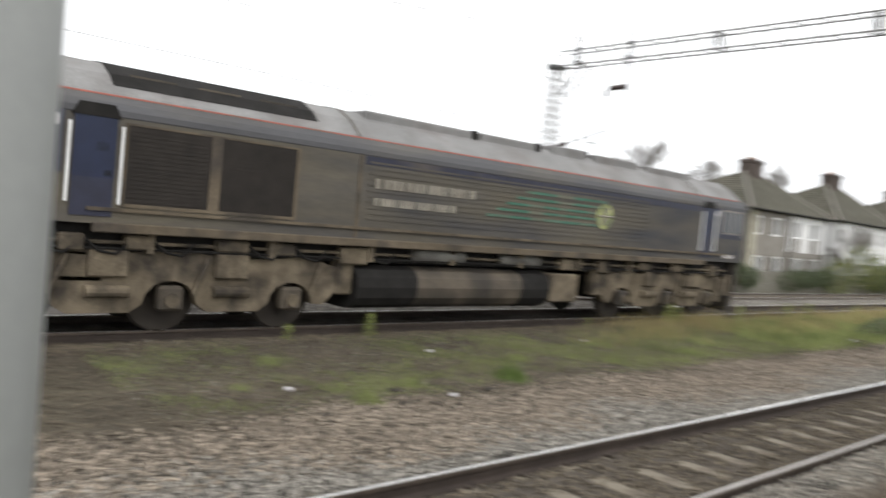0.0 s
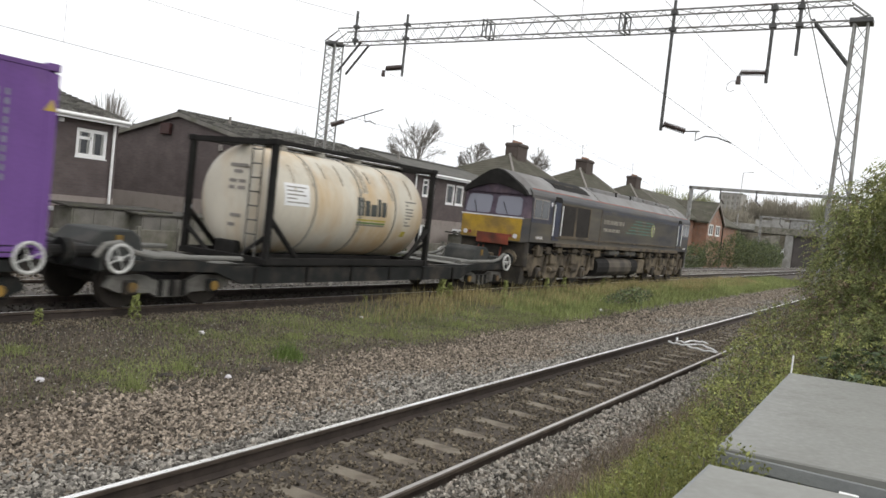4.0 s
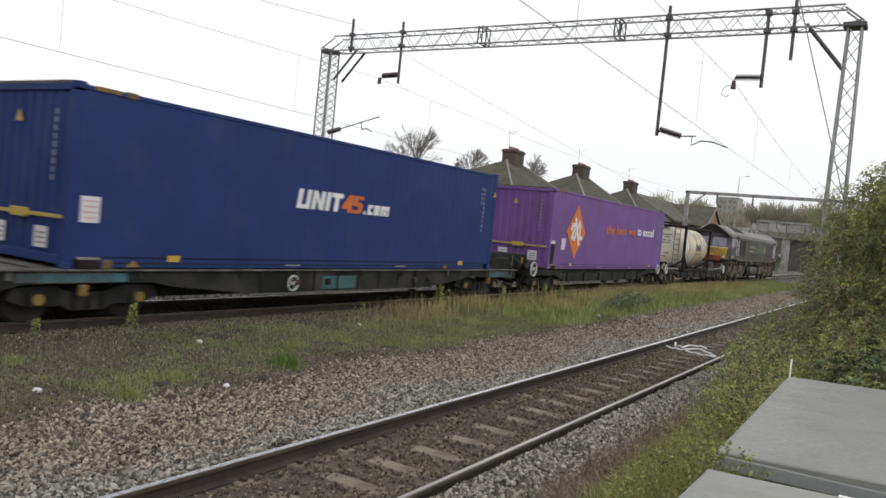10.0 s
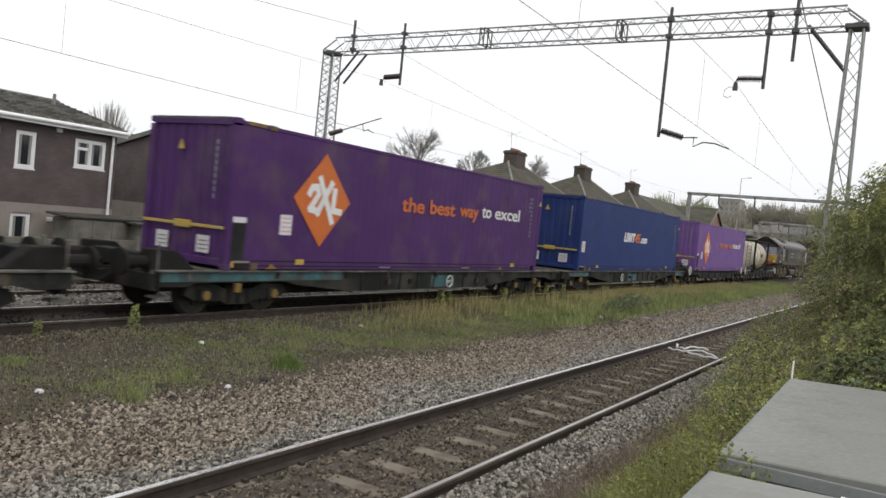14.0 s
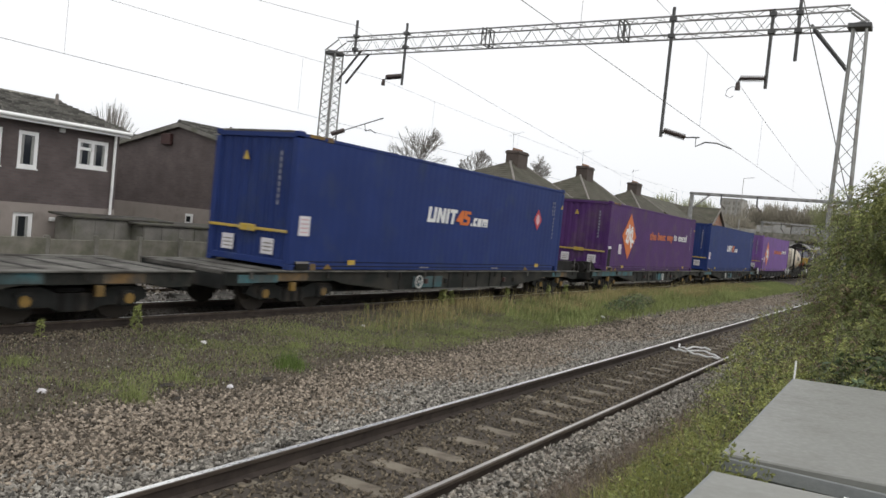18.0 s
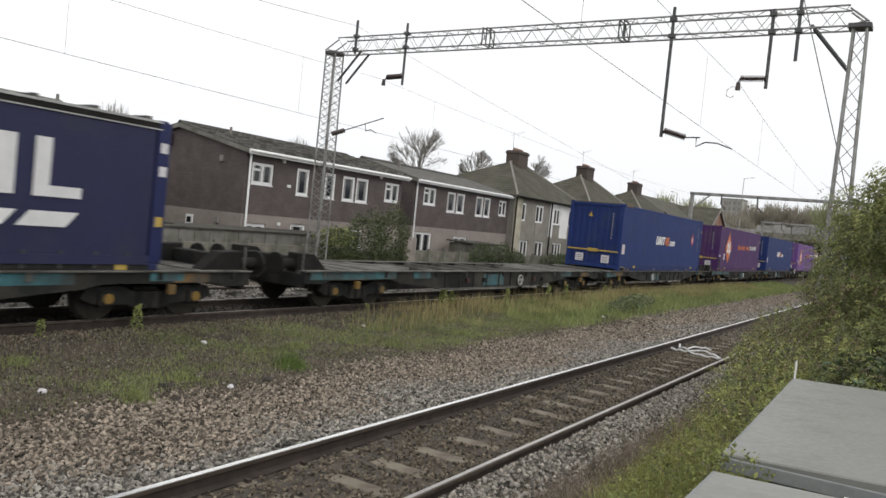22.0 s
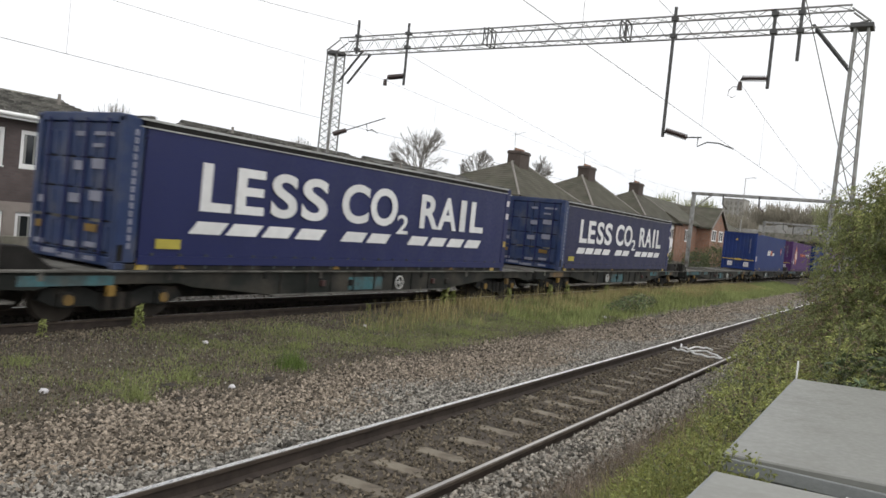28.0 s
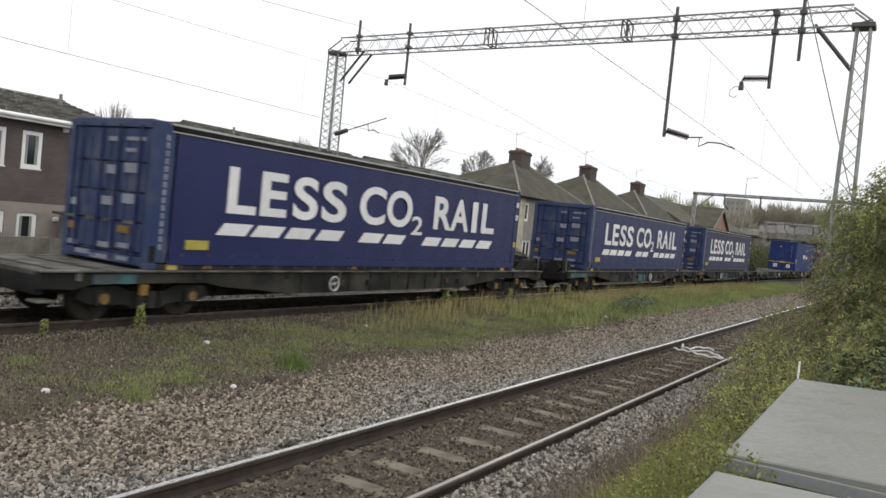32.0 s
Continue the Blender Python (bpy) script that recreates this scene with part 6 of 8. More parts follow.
        part("corner_recess", box(B(), -CB + 0.22, -CB + 0.62, s * CW - 0.02, s * CW + 0.003, z0 + 0.02, z0 + 0.15), M["black"], t)
        part("recess_lip", box(B(), -CB + 0.22, -CB + 0.62, s * CW - 0.02, s * CW + 0.02, z0 + 0.15, z0 + 0.19), M["lead"], t)
        for i in range(10):
            z = z1 - 0.55 - i * 0.135
            part("code_bar", box(B(), CL - 0.79, CL - 0.74, s * CW - 0.004, s * CW + 0.004, z, z + 0.09), M["label_dim"], t)
        for i in range(4):
            z = z1 - 0.55 - i * 0.135
            part("code_bar", box(B(), CL - 0.93, CL - 0.89, s * CW - 0.004, s * CW + 0.004, z, z + 0.09), M["label_dim"], t)
        part("warning_triangle", prism(B(), [(CL - 0.22, z1 - 0.68), (CL - 0.02, z1 - 0.68), (CL - 0.10, z1 - 0.5)], s * CW - 0.004, s * CW + 0.005, "y"), M["yellow"], t)
        part("data_sticker", box(B(), stick, stick + 0.34, s * CW - 0.004, s * CW + 0.005, z0 + 0.74, z0 + 1.16), M["sticker"], t, "white data sticker with pink print")
        for i in range(4):
            part("print_bar", box(B(), stick + 0.05, stick + 0.29, s * CW - 0.006, s * CW + 0.007, z0 + 0.80 + i * 0.09, z0 + 0.83 + i * 0.09), M["rail_pin"], t)
    part("roof_stain", box(B(), -CB + 0.32, -CB + 0.78, -CW - 0.006, -CW + 0.02, z1 - 0.07, z1 - 0.002), M["axlebox"], t, "worn yellow patch on the top rail")
    part("lifting_point", box(B(), -CB + 0.88, -CB + 1.10, -CW - 0.008, -CW + 0.12, z1 - 0.1, z1 + 0.012), M["rust_patch"], t, "rusty lifting point on the top rail", bevel=0.015)
    part("lock_tab", box(B(), -CB + 0.68, -CB + 0.86, -CW - 0.01, -CW + 0.02, z0 + 0.0, z0 + 0.15), M["axlebox"], t, "small yellow tab", bevel=0.01)
    return rolling(t, x)


YS = -CW  # lettered side


def stroke(bm, pts, width, y):
    """A flat band of the given width along pts, on a side that faces -y; each length lies a hair above the last."""
    for k, (p, q) in enumerate(zip(pts, pts[1:])):
        d = Vector((q[0] - p[0], q[1] - p[1])).normalized() * width / 2
        n = Vector((-d.y, d.x))
        a, c = Vector(p) - d * 0.6, Vector(q) + d * 0.6
        flat(bm, [a + n, a - n, c - n, c + n], y - 0.0012 * k, 0.003)
    return bm


def slogan_box(x, zb, paint, label, stick, mark, height, slot):
    t = steel_box(x, zb, paint, label, "purple containers", stick)
    d = B()
    cx, cz, kx, kz = mark, height, 0.94, 1.02
    flat(d, [(cx - kx, cz), (cx, cz - kz), (cx + kx, cz), (cx, cz + kz)], YS, 0.006)
    dia = part("diamond", d, M["orange"], t, "large orange diamond panel")
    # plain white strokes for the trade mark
    for k, pts in enumerate(([(-0.49, 0.10), (-0.40, 0.25), (-0.24, 0.27), (-0.17, 0.12), (-0.44, -0.21), (-0.12, -0.25)], [(-0.17, 0.47), (0.36, -0.46)], [(0.26, 0.39), (-0.20, -0.30)], [(0.40, 0.25), (0.37, -0.20), (0.66, -0.22)])):
        part("white_stroke", stroke(B(), [(cx + a * kx, cz + c * kz) for a, c in pts], 0.145, YS - 0.006 - 0.007 * (k % 3)), M["letter"], dia, "white stroke on the diamond")
    words("lettering", "the", M["orange"], t, -1.48, -0.44, 2.40, 0.36, YS, "orange lettering", 0.02)
    words("lettering", "best", M["orange"], t, -0.17, 1.13, 2.42, 0.36, YS, "orange lettering", 0.02)
    words("lettering", "way", M["orange"], t, 1.40, 2.48, 2.44, 0.36, YS, "orange lettering", 0.02)
    words("lettering", "to", M["letter"], t, 2.70, 3.28, 2.49, 0.36, YS, "white lettering", 0.02)
    words("lettering", "excel", M["letter"], t, 3.53, 5.23, 2.49, 0.36, YS, "white lettering", 0.02)
    if slot:
        part("dark_slot", box(B(), -7.04, -6.70, YS - 0.006, YS + 0.02, zb + 0.20, zb + 0.93), M["wagon_dark"], t, "dark vertical recess near the corner")
        part("slot_label", box(B(), -7.04, -6.70, YS - 0.008, YS + 0.02, zb + 0.93, zb + 1.04), M["sticker"], t, "white label above the recess")
        part("slot_mark", box(B(), -7.0, -6.76, YS - 0.008, YS + 0.02, zb + 0.05, zb + 0.17), M["yellow"], t, "yellow mark below the recess")
    return t


def word_mark_box(x, zb, label, badge):
    t = steel_box(x, zb, "blue", label, "blue containers")
    # the trade mark as plain slanted blocks, some with a notch
    z, h = 2.19, 0.41
    lean = 0.16

    def block(x0, w, h, m, cut=""):
        k = 0.13
        outline = {"": [(0, 0), (w, 0), (w, h), (0, h)],
                   "top": [(0, 0), (w, 0), (w, h), (w - k, h), (w - k, 0.09), (k, 0.09), (k, h), (0, h)],
                   "low": [(0, 0), (k, 0), (k, h * 0.62), (w - k, 0), (w, 0), (w, h), (w - k, h), (w - k, h * 0.4), (k, h), (0, h)],
                   "stem": [(w * 0.32, 0), (w * 0.68, 0), (w * 0.68, h - 0.1), (w, h - 0.1), (w, h), (0, h), (0, h - 0.1), (w * 0.32, h - 0.1)],
                   "left": [(w * 0.52, 0), (w * 0.86, 0), (w * 0.86, h), (w * 0.5, h), (0, h * 0.36), (0, h * 0.2), (w * 0.52, h * 0.2)],
                   "right": [(0, 0), (w * 0.8, 0), (w, h * 0.18), (w, h * 0.5), (w * 0.8, h * 0.64), (w * 0.42, h * 0.64), (w * 0.42, h * 0.8), (w, h * 0.8), (w, h), (0, h), (0, h * 0.44), (w * 0.6, h * 0.4), (w * 0.6, h * 0.2), (0, h * 0.2)],
                   "open": [(0, 0), (w, 0), (w, h * 0.3), (w * 0.5, h * 0.36), (w * 0.5, h * 0.66), (w, h * 0.7), (w, h), (0, h)],
                   "arch": [(0, 0), (w * 0.24, 0), (w * 0.24, h * 0.62), (w * 0.38, h * 0.62), (w * 0.38, 0), (w * 0.62, 0), (w * 0.62, h * 0.62), (w * 0.76, h * 0.62), (w * 0.76, 0), (w, 0), (w, h), (0, h)]}[cut]
        part("mark_block", flat(B(), [(x0 + a + c * lean, z + c) for a, c in outline], YS, 0.005), M[m], t, "slanted block of a trade mark")
    for x0, w, hh, m, cut in ((-2.04, 0.40, h, "letter", "top"), (-1.58, 0.40, h, "letter", "low"), (-1.12, 0.13, h, "letter", ""), (-0.95, 0.38, h, "letter", "stem"), (-0.55, 0.40, h, "orange", "left"), (-0.18, 0.37, h, "orange", "right"),
                              (0.27, 0.08, 0.08, "letter", ""), (0.41, 0.20, 0.24, "letter", "open"), (0.66, 0.22, 0.24, "letter", ""), (0.93, 0.34, 0.24, "letter", "arch")):
        block(x0, w, hh, m, cut)
    if badge:
        part("badge", flat(B(), [(4.50, 2.62), (4.80, 2.26), (5.10, 2.62), (4.80, 2.99)], YS, 0.005), M["badge_red"], t, "small red diamond badge")
        part("badge_star", flat(B(), [(4.66, 2.56), (4.78, 2.42), (4.94, 2.56), (4.90, 2.74), (4.78, 2.82), (4.68, 2.72)], YS - 0.005, 0.004), M["rail_pin"], t, "pale pattern on the badge")
    return t


slogan_box(-22.1, 0.885, "purple", "bright purple container with an orange diamond on a wagon", -6.10, -4.80, 2.32, True)
word_mark_box(-40.5, 0.885, "dark blue steel container on a wagon", False)
slogan_box(-58.35, 0.885, "plum", "dull purple container with an orange diamond on a wagon", -5.76, -4.50, 2.43, True)
word_mark_box(-77.35, 0.885, "dark blue steel container with a small red badge", True)


def curtain_box(x, paint, label):
    t = thing("curtain_container", label, "container", (x, TRACK_MAIN, 0), "curtain-sided containers")
    z0, z1, L, R, W = 0.885, 3.45, 6.80, 7.02, 1.25
    for s in (-1, 1):
        # gently rippled curtain
        bm = B()
        prev = None
        n = 60
        for i in range(n + 1):
            u = -R + 0.45 + (L + R - 0.75) * i / n
            bulge = 0.008 * math.sin(i * 1.3) + 0.006 * math.sin(i * 0.37 + s)
            cur = [bm.verts.new((u, s * (W - 0.015 + bulge * f), z)) for z, f in ((z0 + 0.24, 0.4), (z0 + 0.9, 1), (z0 + 1.7, 1), (z1 - 0.16, 0.2))]
            if prev:
                for k in range(3):
                    bm.faces.new((prev[k], cur[k], cur[k + 1], prev[k + 1]))
            prev = cur
        part("curtain", bm, M[paint], t, "navy side curtain", smooth=True)
        part("top_rail", box(B(), -R + 0.3, L - 0.2, min(s * W, s * (W - 0.1)), max(s * W, s * (W - 0.1)), z1 - 0.16, z1 - 0.02), M["black"], t, bevel=0.012)
        part("rail_edge", box(B(), -R + 0.3, L - 0.2, s * W - 0.012, s * W + 0.016, z1 - 0.05, z1 - 0.012), M["rail_trim"], t, "pale worn edge of the top rail")
        part("rail_edge", box(B(), -R + 0.3, L - 0.2, s * W - 0.012, s * W + 0.008, z1 - 0.165, z1 - 0.145), M["rail_trim"], t)
        part("curtain_hem", box(B(), -R + 0.42, L - 0.28, s * W - 0.03, s * W + 0.004, z0 + 0.10, z0 + 0.25), M[paint], t, "curtain hem with strap buckles")
        for i in range(22):
            xx = -R + 0.7 + i * (L + R - 1.4) / 21
            part("strap", box(B(), xx, xx + 0.05, s * W - 0.01, s * W + 0.012, z0 + 0.03, z0 + 0.30), M["ink"], t)
        part("bottom_rail", box(B(), -R + 0.1, L - 0.1, min(s * W, s * (W - 0.1)), max(s * W, s * (W - 0.1)), z0, z0 + 0.10), M["wagon_dark"], t, bevel=0.01)
        for xx in (-R + 0.42, L - 0.9):
            part("yellow_mark", box(B(), xx, xx + 0.22, s * W - 0.01, s * W + 0.014, z0 + 0.01, z0 + 0.20), M["yellow"], t, "yellow handling mark")
        for xx in (-R + 1.2, -1.5, 3.5):
            part("yellow_triangle", prism(B(), [(xx, z0 + 0.03), (xx + 0.26, z0 + 0.03), (xx + 0.13, z0 + 0.14)], s * W - 0.006, s * W + 0.012, "y"), M["axlebox"], t)
        for xa, xb, m in ((-R, -R + 0.40, "steel_blue"), (L - 0.26, L, "navy")):
            cp = part("corner_post", box(B(), xa, xb, min(s * W, s * (W - 0.16)), max(s * W, s * (W - 0.16)), z0 + 0.12, z1 - 0.03), M[m], t, "blue steel corner post", bevel=0.015)
            for z in (z0, z1 - 0.12):
                part("corner_casting", box(B(), xa, xa + 0.2, min(s * (W + 0.004), s * (W - 0.17)), max(s * (W + 0.004), s * (W - 0.17)), z, z + 0.12), M[m], cp, bevel=0.015)
        for i in range(15):
            z = z1 - 0.32 - i * 0.135
            part("code_bar", box(B(), -R + 0.21, -R + 0.27, s * W - 0.004, s * W + 0.006, z, z + 0.10), M["label_dim"], t)
        part("post_hole", box(B(), -R + 0.03, -R + 0.15, s * W - 0.004, s * W + 0.004, z0 + 0.15, z0 + 0.42), M["black"], t)
        for z, m in ((z1 - 0.55, "sticker"), (z1 - 0.95, "sticker"), (z0 + 0.75, "yellow")):
            part("post_sticker", box(B(), L - 0.2, L - 0.05, s * W - 0.004, s * W + 0.006, z, z + 0.17), M[m], t)
        part("yellow_sticker", box(B(), -6.24, -5.72, s * W - 0.012, s * W + 0.012, 1.26, 1.43), M["olive_label"], t, "small yellow label")
    # rounded roof with bows
    ro = [(W, z1 - 0.08), (W - 0.1, z1 - 0.02), (0.7, z1 + 0.02), (0, z1 + 0.035), (-0.7, z1 + 0.02), (-W + 0.1, z1 - 0.02), (-W, z1 - 0.08)]
    part("roof", prism(B(), ro, -R + 0.08, L - 0.08), M["steel_blue"], t, "shallow arched roof")
    for i in range(14):
        xx = -R + 0.5 + i * (L + R - 1.0) / 13
        part("roof_bow", box(B(), xx, xx + 0.09, -W + 0.02, W - 0.02, z1 - 0.03, z1 + 0.045), M["deck"], t)
    part("floor", box(B(), -R + 0.05, L - 0.05, -W + 0.1, W - 0.1, z0 + 0.02, z0 + 0.12), M["black"], t)
    part("front_end", box(B(), L - 0.12, L, -W + 0.16, W - 0.16, z0 + 0.1, z1 - 0.04), M["navy"], t)
    # doors at the rear end
    xa = -R
    part("end_header", box(B(), xa, xa + 0.12, -W + 0.16, W - 0.16, z1 - 0.14, z1 + 0.02), M["steel_blue"], t, bevel=0.015)
    part("end_sill", box(B(), xa, xa + 0.12, -W + 0.16, W - 0.16, z0 + 0.04, z0 + 0.20), M["steel_blue"], t, bevel=0.015)
    for k, (ya, yb) in enumerate(((-W + 0.18, -0.01), (0.01, W - 0.18))):
        d = part("door", box(B(), xa + 0.04, xa + 0.10, ya, yb, z0 + 0.21, z1 - 0.15), M["steel_blue"], t, "blue steel container door", bevel=0.01)
        for i in range(4):
            z = z0 + 0.28 + i * 0.52
            for j in range(2):
                y1 = ya + 0.06 + j * (yb - ya) / 2
                y2 = y1 + (yb - ya) / 2 - 0.12
                part("door_panel", box(B(), xa + 0.022, xa + 0.04, y1, y2, z, z + 0.42), M["steel_blue"], d, bevel=0.008)
                part("panel_shadow_gap", box(B(), xa + 0.034, xa + 0.041, y1, y2, z - 0.035, z - 0.01), M["black"], d)
        for y in (ya + (yb - ya) * 0.22, ya + (yb - ya) * 0.78):
            bar = part("lock_rod", rod(B(), (xa - 0.01, y, z0 + 0.1), (xa - 0.01, y, z1 - 0.08), 0.022, 8), M["navy"], d, "vertical door locking rod")
            part("rod_handle", box(B(), xa - 0.03, xa + 0.0, y, y + 0.28, z0 + 0.75, z0 + 0.80), M["deck"], bar)
    for y, z, w, h, m in ((-0.95, 3.08, 0.5, 0.10, "label_dim"), (-0.72, 2.88, 0.28, 0.1, "label_dim"), (-0.18, 3.06, 0.24, 0.12, "label_dim"), (-0.78, 2.52, 0.34, 0.26, "label_dim"), (-0.22, 2.48, 0.28, 0.24, "label_dim"),
                          (-0.78, 1.98, 0.34, 0.26, "label_dim"), (-0.16, 1.92, 0.3, 0.24, "label_dim"), (0.84, 1.86, 0.2, 0.2, "label_dim"), (-0.72, 1.46, 0.34, 0.2, "axlebox"), (0.9, 1.42, 0.18, 0.2, "axlebox"),
                          (-0.72, 1.20, 0.32, 0.13, "label_dim"), (-0.16, 1.16, 0.32, 0.15, "label_dim"), (0.78, 1.14, 0.28, 0.13, "label_dim"), (-0.72, 0.98, 0.3, 0.11, "label_dim"), (-0.15, 0.95, 0.5, 0.13, "label_dim"), (0.40, 0.99, 0.5, 0.13, "label_dim")):
        part("door_label", box(B(), xa - 0.002, xa + 0.012, y, y + w, z, z + h * 0.65), M[m], t, "small plain label on the doors")
    # slogan
    def letters(line, z):
        for ch, a, b in line:
            big = ch != "2"
            words("letter", ch, M["letter"], t, a, b, z if big else z - 0.20, 0.83 if big else 0.46, YS, "large white letter" if big else "small white numeral", 0.026 if big else 0.014)
    letters((("L", -5.36, -4.62), ("E", -4.51, -3.77), ("S", -3.58, -2.82), ("S", -2.68, -1.85)), 2.0)
    letters((("C", -1.36, -0.37), ("O", -0.30, 0.78), ("2", 0.81, 1.31)), 2.02)
    letters((("R", 1.82, 2.72), ("A", 2.68, 3.66), ("I", 3.84, 4.14), ("L", 4.42, 5.20)), 2.03)
    for a, b in ((-5.57, -4.84), (-4.70, -3.93), (-3.76, -3.02), (-2.81, -2.03), (-1.31, -0.53), (-0.36, 0.41), (1.34, 2.10), (2.30, 3.05), (3.25, 4.0), (4.2, 4.98)):
        part("white_dash", flat(B(), [(a, 1.55), (b, 1.55), (b + 0.2, 1.78), (a + 0.2, 1.78)], YS, 0.006), M["letter"], t, "slanted white dash")
    return rolling(t, x)


curtain_box(-115.1, "navy_greyed", "greyed navy curtain-sided container with white slogan")
curtain_box(-133.25, "navy", "navy curtain-sided container with large white slogan")
curtain_box(-153.4, "navy", "navy curtain-sided container with large white slogan")


def tank_container(x):
    t = thing("tank_container", "stained cream tank in a black frame on a wagon", "tank container", (x, TRACK_MAIN, 0))
    z0, z1, L, W = 0.80, 3.36, 3.03, 1.22
    zc, r = 2.09, 1.16
    ring = [(-2.90, 0.25), (-2.89, 0.62), (-2.83, 0.92), (-2.72, 1.08), (-2.58, r), (2.70, r), (2.84, 1.08), (2.94, 0.92), (2.99, 0.62), (3.0, 0.25)]
    part("barrel", lathe(B(), ring, (0, 0, zc), 48, "x"), M["tank"], t, "stained cream cylindrical tank", smooth=True)
    for xx in (-1.50, 0.10, 1.50):
        part("band", lathe(B(), [(xx - 0.025, r), (xx - 0.025, r + 0.012), (xx + 0.025, r + 0.012), (xx + 0.025, r)], (0, 0, zc), 48, "x"), M["tank_band"], t, "dull strap round the tank")
    for e in (-1, 1):
        xa = e * (L - 0.08)
        for s in (-1, 1):
            p = part("corner_post", box(B(), xa - 0.06, xa + 0.06, s * W - 0.07, s * W + 0.07, z0, z1), M["black"], t, "black frame post", bevel=0.012)
            for z in (z0, z1 - 0.12):
                part("corner_casting", box(B(), xa - 0.09, xa + 0.09, s * W - 0.09, s * W + 0.09, z, z + 0.12), M["black"], p, bevel=0.012)
            part("diagonal_brace", rod(B(), (xa - e * 0.03, s * W, z0 + 0.95), (xa - e * 0.95, s * W, z0 + 0.1), 0.06, 8), M["black"], t)
            part("end_brace", rod(B(), (xa, s * W, z0 + 0.6), (xa, s * 0.45, z0 + 0.08), 0.05, 8), M["black"], t)
        part("end_top_rail", box(B(), xa - 0.07, xa + 0.07, -W, W, z1 - 0.13, z1 - 0.01), M["black"], t, bevel=0.01)
        part("end_bottom_rail", box(B(), xa - 0.07, xa + 0.07, -W, W, z0, z0 + 0.14), M["black"], t, bevel=0.01)
    for s in (-1, 1):
        part("top_rail", box(B(), -L + 0.15, L - 0.15, s * W - 0.045, s * W + 0.045, z1 - 0.10, z1 - 0.01), M["black"], t, bevel=0.01)
        part("bottom_rail", box(B(), -L + 0.15, L - 0.15, s * W - 0.06, s * W + 0.06, z0, z0 + 0.15), M["black"], t, bevel=0.01)
    part("saddle", box(B(), -2.4, 2.4, -0.5, 0.5, z0 + 0.02, z0 + 0.16), M["black"], t)
    part("walkway", box(B(), -2.9, 2.9, -0.25, 0.25, 3.30, 3.34), M["deck"], t, "grey roof walkway")
    for xx in (-1.7, -0.4, 1.0):
        part("manhole", rod(B(), (xx, 0, 3.2), (xx, 0, 3.36), 0.26, 14), M["tank_band"], t)
    ld = B()
    for y in (-0.62, -0.92):
        rod(ld, (-2.98, y, z0 + 0.1), (-2.98, y, z1 - 0.1), 0.02, 6)
    for i in range(8):
        rod(ld, (-2.98, -0.62, z0 + 0.3 + i * 0.29), (-2.98, -0.92, z0 + 0.3 + i * 0.29), 0.016, 6)
    part("ladder", ld, M["deck"], t, "grey end ladder")
    part("valve_box", box(B(), -2.95, -2.75, -0.3, 0.3, z0 + 0.05, z0 + 0.4), M["black"], t, bevel=0.02)

    def on_barrel(xa, xb, za, zb, m, name, label=""):
        a0, a1 = math.asin((za - zc) / r), math.asin((zb - zc) / r)
        bm = B()
        prev = None
        for i in range(7):
            a = a0 + (a1 - a0) * i / 6
            cur = [bm.verts.new((q, -math.cos(a) * (r + o), zc + math.sin(a) * (r + o))) for q in (xa, xb) for o in (0.004, 0.010)]
            if prev:
                for u, v in ((0, 2), (3, 1), (1, 0), (2, 3)):
                    bm.faces.new((prev[u], cur[u], cur[v], prev[v]))
            prev = cur
        part(name, bm, m, t, label)
    for xa, w, zt, zb in ((-1.62, 0.10, 3.0, 2.5), (-0.55, 0.07, 3.05, 2.6), (0.55, 0.09, 3.02, 2.75), (1.32, 0.12, 3.0, 2.4), (-2.2, 0.06, 2.9, 2.3), (2.2, 0.07, 2.95, 2.5), (-1.1, 0.05, 3.05, 2.72)):
        on_barrel(xa, xa + w, zb, zt, M["tank_stain"], "stain", "grey-brown spill streak")
    # trade mark as plain dark blocks over green lines
    wide = (0.24, 0.17, 0.23, 0.12, 0.17)
    for i, (w, h) in enumerate(zip(wide, (0.42, 0.36, 0.28, 0.42, 0.36))):
        xa = -0.02 + sum(wide[:i]) + i * 0.05
        on_barrel(xa, xa + w, 1.98, 1.98 + h, M["ink"], "dark_block", "dark block of a trade mark")
    for z, m in ((1.86, "olive_label"), (1.79, "ink_green"), (1.74, "tank_band")):
        on_barrel(0.0, 1.12, z, z + 0.035, M[m], "green_line", "faded green underline")
    on_barrel(-2.50, -1.72, 2.05, 2.52, M["letter"], "white_panel", "white panel with small print")
    for z, w in ((2.43, 0.62), (2.35, 0.50), (2.27, 0.58), (2.19, 0.30), (2.11, 0.66)):
        on_barrel(-2.42, -2.42 + w, z, z + 0.03, M["tank_band"], "print_bar")
    for z, w in ((2.40, 0.46), (2.31, 0.12), (2.22, 0.34), (2.14, 0.30), (2.06, 0.34), (1.98, 0.22), (1.88, 0.12), (1.80, 0.26)):
        on_barrel(1.95, 1.95 + w, z, z + 0.035, M["tank_band"], "print_bar")
    on_barrel(1.95, 2.12, 1.52, 1.66, M["olive_label"], "hazard_label", "small yellow hazard label")
    on_barrel(0.05, 0.20, 1.0, 3.18, M["tank_stain"], "stain", "long dark spill down the tank side")
    on_barrel(0.22, 0.42, 2.5, 3.16, M["tank_stain"], "stain", "grey-brown spill near the manhole")
